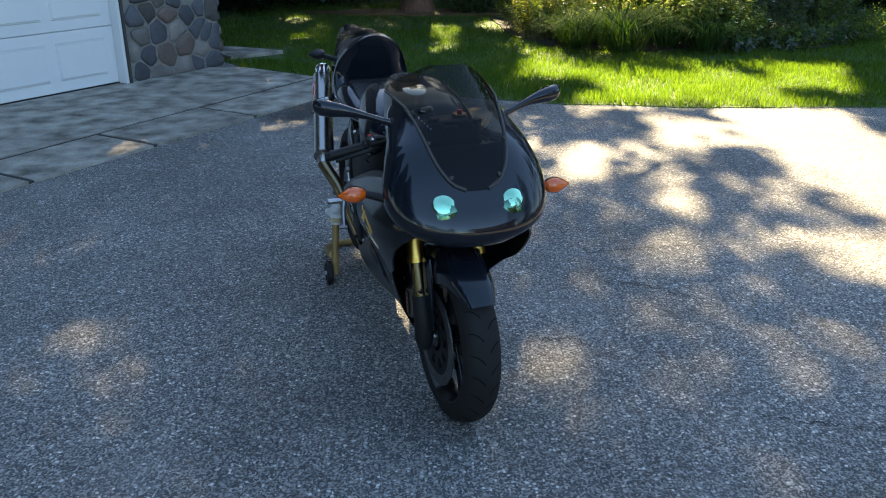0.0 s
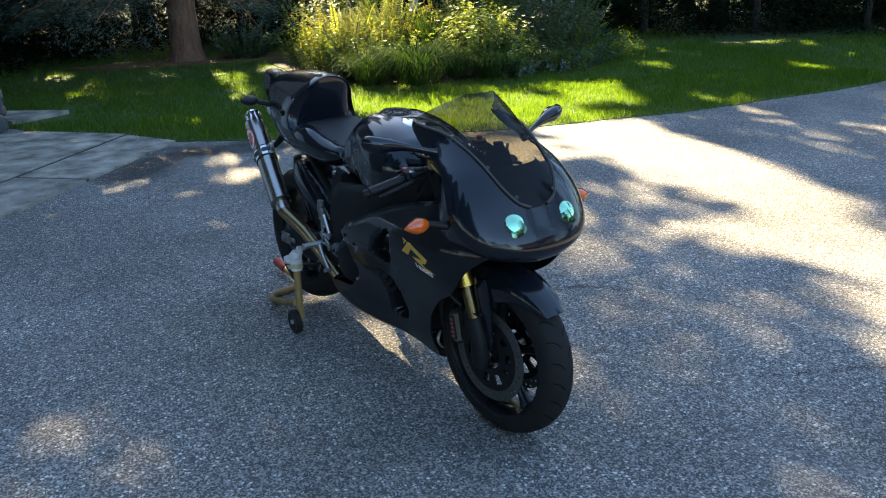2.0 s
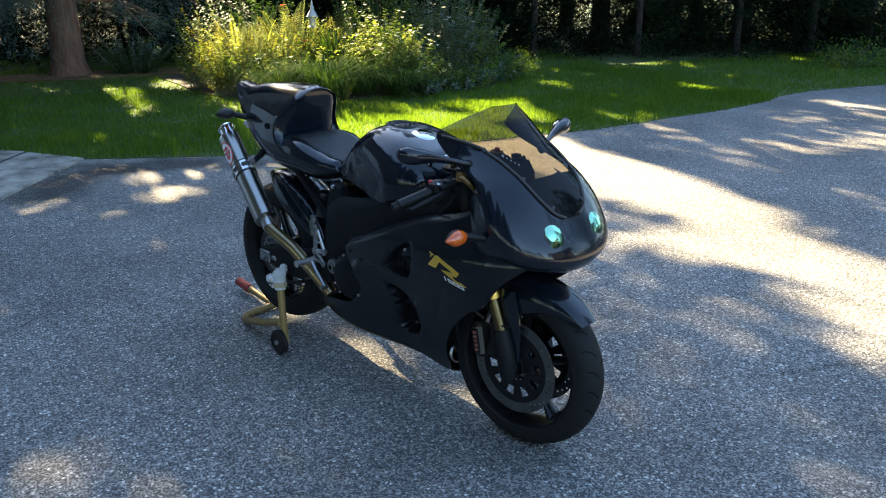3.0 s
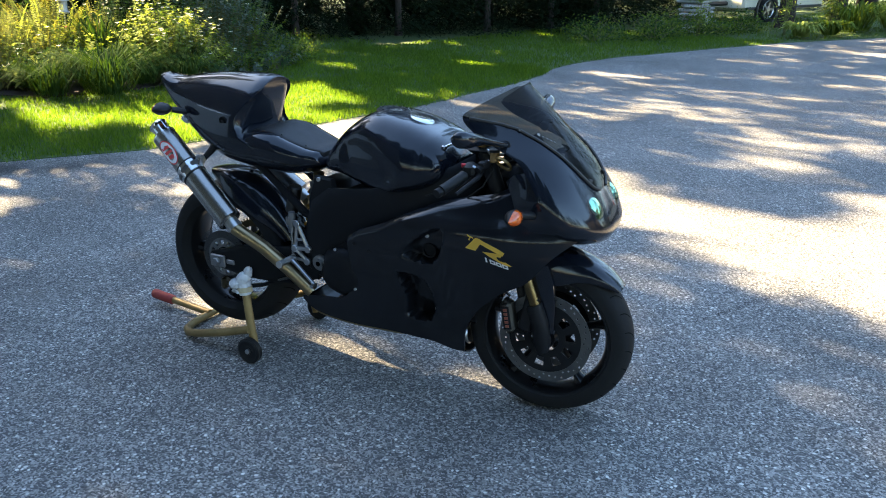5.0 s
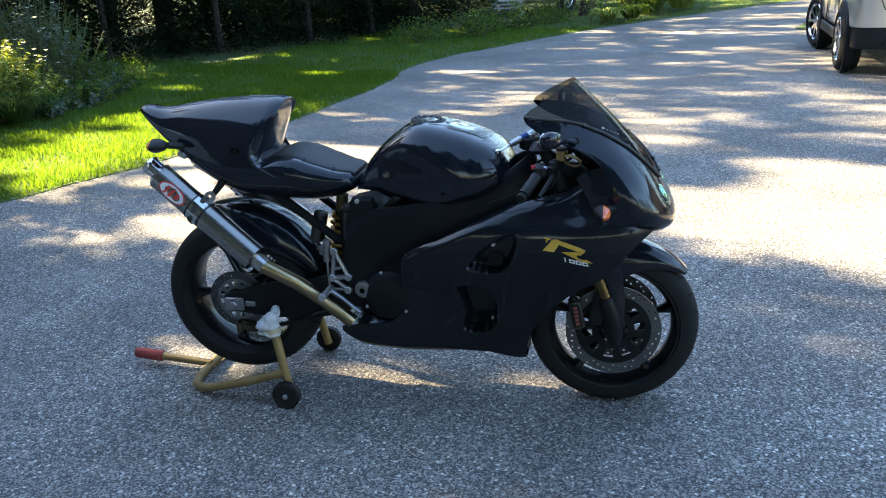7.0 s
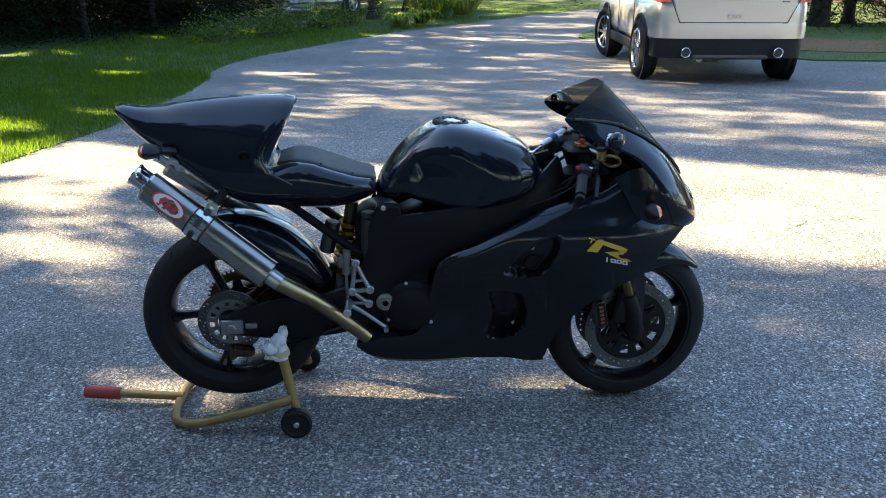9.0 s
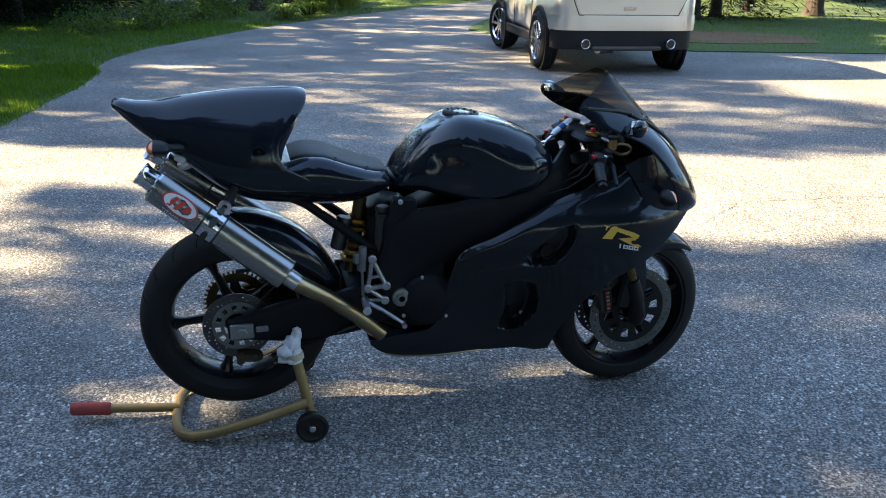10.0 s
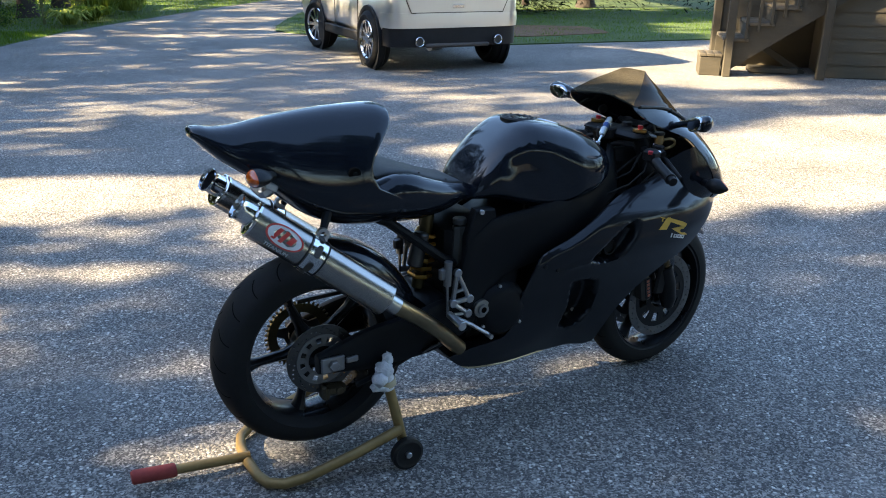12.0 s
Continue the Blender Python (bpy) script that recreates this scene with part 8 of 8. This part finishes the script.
def silencer(sd):
    a, b = Vector((AXIS_A.x, sd * AXIS_A.y, AXIS_A.z)), Vector((AXIS_B.x, sd * AXIS_B.y, AXIS_B.z))
    d = (b - a).normalized()
    s = oval([a.lerp(b, t) for t in (0, 0.01, 0.99, 1.0)], [0.041, 0.045, 0.045, 0.041], [0.047, 0.051, 0.051, 0.047], Shape())
    can = part("silencer", s, TITAN, bike, "oval brushed titanium silencer")
    s = oval([a.lerp(b, t) for t in (-0.012, -0.004, 0.010, 0.011)], [0.0405, 0.0456, 0.0456, 0.045], [0.0465, 0.0516, 0.0516, 0.051], Shape())
    part("end_cap", s, CHROME, can, "polished end plate")
    s = oval([a.lerp(b, t) for t in (0.988, 0.989, 1.0, 1.012)], [0.045, 0.0455, 0.0455, 0.034], [0.051, 0.0515, 0.0515, 0.038], Shape())
    part("end_cap", s, TITAN, can)
    e = a - d * 0.01
    s = Shape()
    s.lathe([(0.034, 0.01), (0.033, -0.022), (0.034, -0.036), (0.0375, -0.040), (0.036, -0.044), (0.0315, -0.038), (0.0305, -0.022), (0.0305, 0.01)], e + Vector((0.005, 0, 0.007)), d, 28)
    tip = part("outlet", s, CHROME, can, "polished flared outlet")
    # black disc closing the pipe, drawn for its dark inside
    s = Shape()
    s.disc(e + Vector((0.005, 0, 0.007)) - d * 0.028, d, 0.0312, 0.006, 20)
    part("outlet_mouth", s, RECESS_BLACK, tip, "black disc drawn for the dark bore")
    # strap with slots and its lug
    s = oval([a.lerp(b, t) for t in (0.37, 0.372, 0.475, 0.477)], [0.0455, 0.0480, 0.0480, 0.0455], [0.0515, 0.0540, 0.0540, 0.0515], Shape())
    strap = part("strap", s, CHROME, can, "polished strap with dark slots")
    mid = a.lerp(b, 0.422)
    side = d.cross(Vector((0, 0, 1))).normalized()
    up = side.cross(d)
    if side.y * sd < 0:
        side = -side
    for q in (-84, -28, 28, 84):
        an = radians(q)
        p = mid + side * 0.0480 * math.cos(an) + up * 0.0540 * math.sin(an)
        nrm = (side * math.cos(an) / 0.0480 + up * math.sin(an) / 0.0540).normalized()
        tan = nrm.cross(d)
        s = Shape()
        rings = []
        for h in (-0.004, 0.0016):
            rings.append([p + nrm * (h + 0.0006) + d * 0.0095 * power(math.cos(t), 0.7) + tan * 0.019 * power(math.sin(t), 0.7) for t in [2 * math.pi * k / 12 for k in range(12)]])
        s.loft(rings)
        part("slot", s, TRIM_DARK, strap)
    for t in (0.362, 0.486):
        s = oval([a.lerp(b, t - 0.004), a.lerp(b, t + 0.004)], [0.0470, 0.0470], [0.0530, 0.0530], Shape())
        part("rubber_band", s, RUBBER, strap)
    s = Shape()
    lug = a.lerp(b, 0.43) + up * (0.064 if up.z > 0 else -0.064) - Vector((0, sd * 0.020, 0))
    s.lathe([(0.009, -0.007), (0.019, -0.007), (0.019, 0.007), (0.009, 0.007)], lug, (0, 1, 0), 20, True)
    s.box(lug - Vector((0, 0, 0.016)), (0.026, 0.012, 0.022), 0.004)
    part("lug", s, ALU, strap)
    s = Shape()
    s.tube([lug + Vector((0.004, -sd * 0.012, 0.0)), lug + Vector((0.025, -sd * 0.035, 0.03)), lug + Vector((0.05, -sd * 0.06, 0.075))], [0.010, 0.014, 0.018], 8)
    part("hanger", s, FRAME_BLACK, bike)
    # plain oval badge
    c = a.lerp(b, 0.20)
    up2 = up if up.z > 0 else -up
    def curved(du, dv, h):
        an = dv / 0.048
        return c + d * du + side * (0.045 + h) * math.cos(an) + up2 * (0.051 + h) * math.sin(an)
    def flat(poly, h):
        n = len(poly)
        q = Shape()
        q.add([curved(u, v, h) for u, v in poly] + [curved(u, v, -0.002) for u, v in poly], [tuple(range(n))] + [(k, n + k, n + (k + 1) % n, (k + 1) % n) for k in range(n)])
        return q
    ell = [(0.058 * math.cos(t), 0.010 + 0.030 * math.sin(t)) for t in [2 * math.pi * k / 28 for k in range(28)]]
    ell2 = [(0.052 * math.cos(t), 0.010 + 0.025 * math.sin(t)) for t in [2 * math.pi * k / 28 for k in range(28)]]
    badge = part("badge", flat(ell, 0.0012), RED_DECAL, can, "red and white oval badge with plain shapes")
    part("badge_field", flat(ell2, 0.0020), WHITE, badge)
    s = Shape()
    for poly in ([(-0.036, -0.006), (-0.024, 0.026), (-0.012, 0.026), (-0.024, -0.006)], [(-0.014, -0.006), (-0.002, 0.026), (0.010, 0.026), (-0.002, -0.006)], [(0.010, 0.000), (0.018, 0.020), (0.034, 0.020), (0.026, 0.000)]):
        q = flat(poly, 0.0028)
        s.add(q.v, q.f)
    part("badge_shapes", s, RED_DECAL, badge)
    part("lettering", text_on("TITANIUM", 0.0125, 0.076, lambda u, v: curved((u - 0.040) * (-1 if d.x > 0 else 1) * (1 if sd < 0 else -1) * -1, v - 0.036, 0.0012)), WHITE, badge, "pale lettering under the badge")
    # link pipe
    s = Shape()
    p0, p1 = b + d * 0.0, Vector((0.462, sd * 0.140, 0.318))
    s.tube([p0 - d * 0.01, p0 + d * 0.045, p0.lerp(p1, 0.40) + Vector((0.004, 0, 0.008)), p0.lerp(p1, 0.70) + Vector((0.004, 0, 0.008)), p1], [0.0265, 0.0265, 0.0260, 0.0260, 0.0260], 18)
    pipe = part("exhaust_pipe", s, TITAN_HEAT, bike, "heat-tinted titanium exhaust pipe")
    s = Shape()
    s.tube([p0 - d * 0.004, p0 + d * 0.045], 0.0278, 18)
    part("pipe_collar", s, STEEL, pipe)


silencer(-1)
silencer(1)


# foot controls
REAR_METAL = surf("dulled_aluminium", (0.30, 0.30, 0.31), (0.44, 0.44, 0.44), 12, 0.36, metal=1.0, bump=0.03)


def rearset(sd):
    s = Shape()
    for p, q, r in (((0.43, 0.60), (0.415, 0.50), 0.008), ((0.43, 0.60), (0.475, 0.505), 0.008), ((0.415, 0.50), (0.475, 0.505), 0.009), ((0.42, 0.535), (0.455, 0.54), 0.006), ((0.415, 0.50), (0.47, 0.455), 0.008), ((0.40, 0.46), (0.47, 0.455), 0.006)):
        s.tube([(p[0], sd * 0.172, p[1]), (q[0], sd * 0.172, q[1])], r, 8)
    for x, z in ((0.43, 0.60), (0.475, 0.505), (0.47, 0.455), (0.415, 0.50)):
        s.disc((x, sd * 0.174, z), (0, 1, 0), 0.014, 0.016, 14)
    br = part("rearset_bracket", s, REAR_METAL, bike, "machined footrest bracket")
    s = Shape()
    s.tube([(0.405, sd * 0.17, 0.462), (0.400, sd * 0.255, 0.458)], 0.012, 14)
    s.disc((0.400, sd * 0.258, 0.458), (0, 1, 0), 0.014, 0.006, 14)
    part("footpeg", s, ALU, br, "knurled metal footpeg")
    s = Shape()
    s.tube([(0.415, sd * 0.19, 0.455), (0.46, sd * 0.205, 0.432), (0.525, sd * 0.215, 0.385)], [0.011, 0.008, 0.008], 10, 0.8)
    s.tube([(0.525, sd * 0.205, 0.383), (0.525, sd * 0.235, 0.383)], 0.008, 10)
    part("foot_lever", s, REAR_METAL, br, "polished foot lever")
    s = Shape()
    s.tube([(0.402, sd * 0.165, 0.640), (0.398, sd * 0.165, 0.560)], 0.013, 12)
    s.tube([(0.398, sd * 0.165, 0.56), (0.400, sd * 0.168, 0.47)], 0.005, 8)
    s.box((0.386, sd * 0.160, 0.60), (0.03, 0.02, 0.04), 0.006)
    part("master_cylinder", s, surf("grey_cast_metal", (0.15, 0.15, 0.155), (0.24, 0.24, 0.24), 18, 0.45, metal=0.7), br)


rearset(-1)
rearset(1)
for x, z in ((0.525, 0.78), (0.49, 0.62), (0.505, 0.58), (0.50, 0.52)):
    s = Shape()
    s.disc((x, -0.156, z), (0, 1, 0), 0.008, 0.012, 12)
    part("frame_bolt", s, ALU, bike)
s = Shape()
s.tube([(0.315, -0.157, 0.345), (0.345, -0.16, 0.358), (0.375, -0.16, 0.368)], [0.007, 0.009, 0.011], 8, 0.6)
part("stand_hook", s, DISC_STEEL, bike)
s = Shape()
s.box((-0.10, 0.0, 0.915), (0.10, 0.10, 0.04), 0.012, Matrix.Rotation(-0.5, 4, "Y"))
s.box((-0.13, -0.105, 0.935), (0.035, 0.03, 0.022), 0.004, Matrix.Rotation(0.5, 4, "Y"))
part("tail_bracket", s, ALU, bike)


# ---------------------------------------------------------------- paddock stand
def rag(s, c, r, seed):
    """A crumpled lump of cloth."""
    rings = []
    for i in range(9):
        u = math.pi * (i + 0.15) / 8.3
        ring = []
        for k in range(14):
            v = 2 * math.pi * k / 14
            e = Vector((math.sin(u) * math.cos(v), math.sin(u) * math.sin(v), math.cos(u)))
            f = 1 + 0.30 * noise.noise(e * 2.1 + Vector((seed, 0, 0))) + 0.07 * math.sin(5 * v + 3 * u + seed)
            ring.append((c[0] + r[0] * e.x * f, c[1] + r[1] * e.y * f, c[2] + r[2] * e.z * f))
        rings.append(ring)
    s.loft(rings)


stand = thing("paddock_stand", pose(-0.356, 3.811, 0.0, 0, 0, -73.0), "gold painted tubular rear stand with a red foam grip", "motorcycle stand")
half_u = []
for sd in (-1, 1):
    line = [(0.205, sd * 0.225, 0.135), (0.05, sd * 0.215, 0.085), (-0.10, sd * 0.20, 0.043), (-0.165, sd * 0.180, 0.028), (-0.205, sd * 0.145, 0.022), (-0.222, sd * 0.09, 0.020)]
    half_u.append(line)
s = Shape()
s.tube(half_u[0] + [(-0.226, 0.0, 0.020)] + half_u[1][::-1], 0.0165, 14)
base_tube = part("base_tube", s, STAND_GOLD, stand)
s = Shape()
s.tube([(-0.215, 0.012, 0.030), (-0.47, 0.03, 0.045)], 0.0155, 14)
lever_tube = part("lever_tube", s, STAND_GOLD, stand)
s = Shape()
s.tube([(-0.440, 0.028, 0.043), (-0.447, 0.028, 0.043), (-0.562, 0.037, 0.050), (-0.569, 0.037, 0.050)], [0.019, 0.0225, 0.0225, 0.018], 16)
part("grip", s, RED_GRIP, lever_tube, "worn red foam grip")
for sd in (-1, 1):
    s = Shape()
    s.tube([(0.222, sd * 0.215, 0.045), (0.200, sd * 0.208, 0.16), (0.166, sd * 0.188, 0.335)], 0.0165, 14)
    up_ = part("upright", s, STAND_GOLD, stand)
    s = Shape()
    rag(s, (0.166, sd * 0.190, 0.335), (0.028, 0.030, 0.029), 1 + sd)
    rag(s, (0.140, sd * 0.212, 0.318), (0.026, 0.024, 0.020), 4 + sd)
    rag(s, (0.182, sd * 0.178, 0.362), (0.017, 0.018, 0.022), 7 + sd)
    rag(s, (0.150, sd * 0.196, 0.285), (0.034, 0.028, 0.011), 10 + sd)
    s.tube([(0.172, sd * 0.192, 0.270), (0.168, sd * 0.190, 0.300), (0.160, sd * 0.190, 0.345)], [0.024, 0.029, 0.025], 14)
    part("cloth_wrap", s, RAG, up_, "white rag tied round the lifting arm", angle=75)
    s = Shape()
    s.tube([(0.173, sd * 0.193, 0.282), (0.170, sd * 0.191, 0.302)], 0.030, 12)
    part("tape", s, TAPE, up_, "tan tape round the rag")
    s = Shape()
    s.lathe([(0.014, -0.014), (0.044, -0.014), (0.053, -0.010), (0.053, 0.010), (0.044, 0.014), (0.034, 0.010), (0.014, 0.012)], (0.215, sd * 0.243, 0.053), (0, sd, 0), 32, True)
    wheel = part("wheel", s, PLASTIC, stand, "small black wheel")
    s = Shape()
    s.disc((0.215, sd * 0.245, 0.053), (0, 1, 0), 0.010, 0.036, 12)
    part("wheel_bolt", s, ALU, wheel)
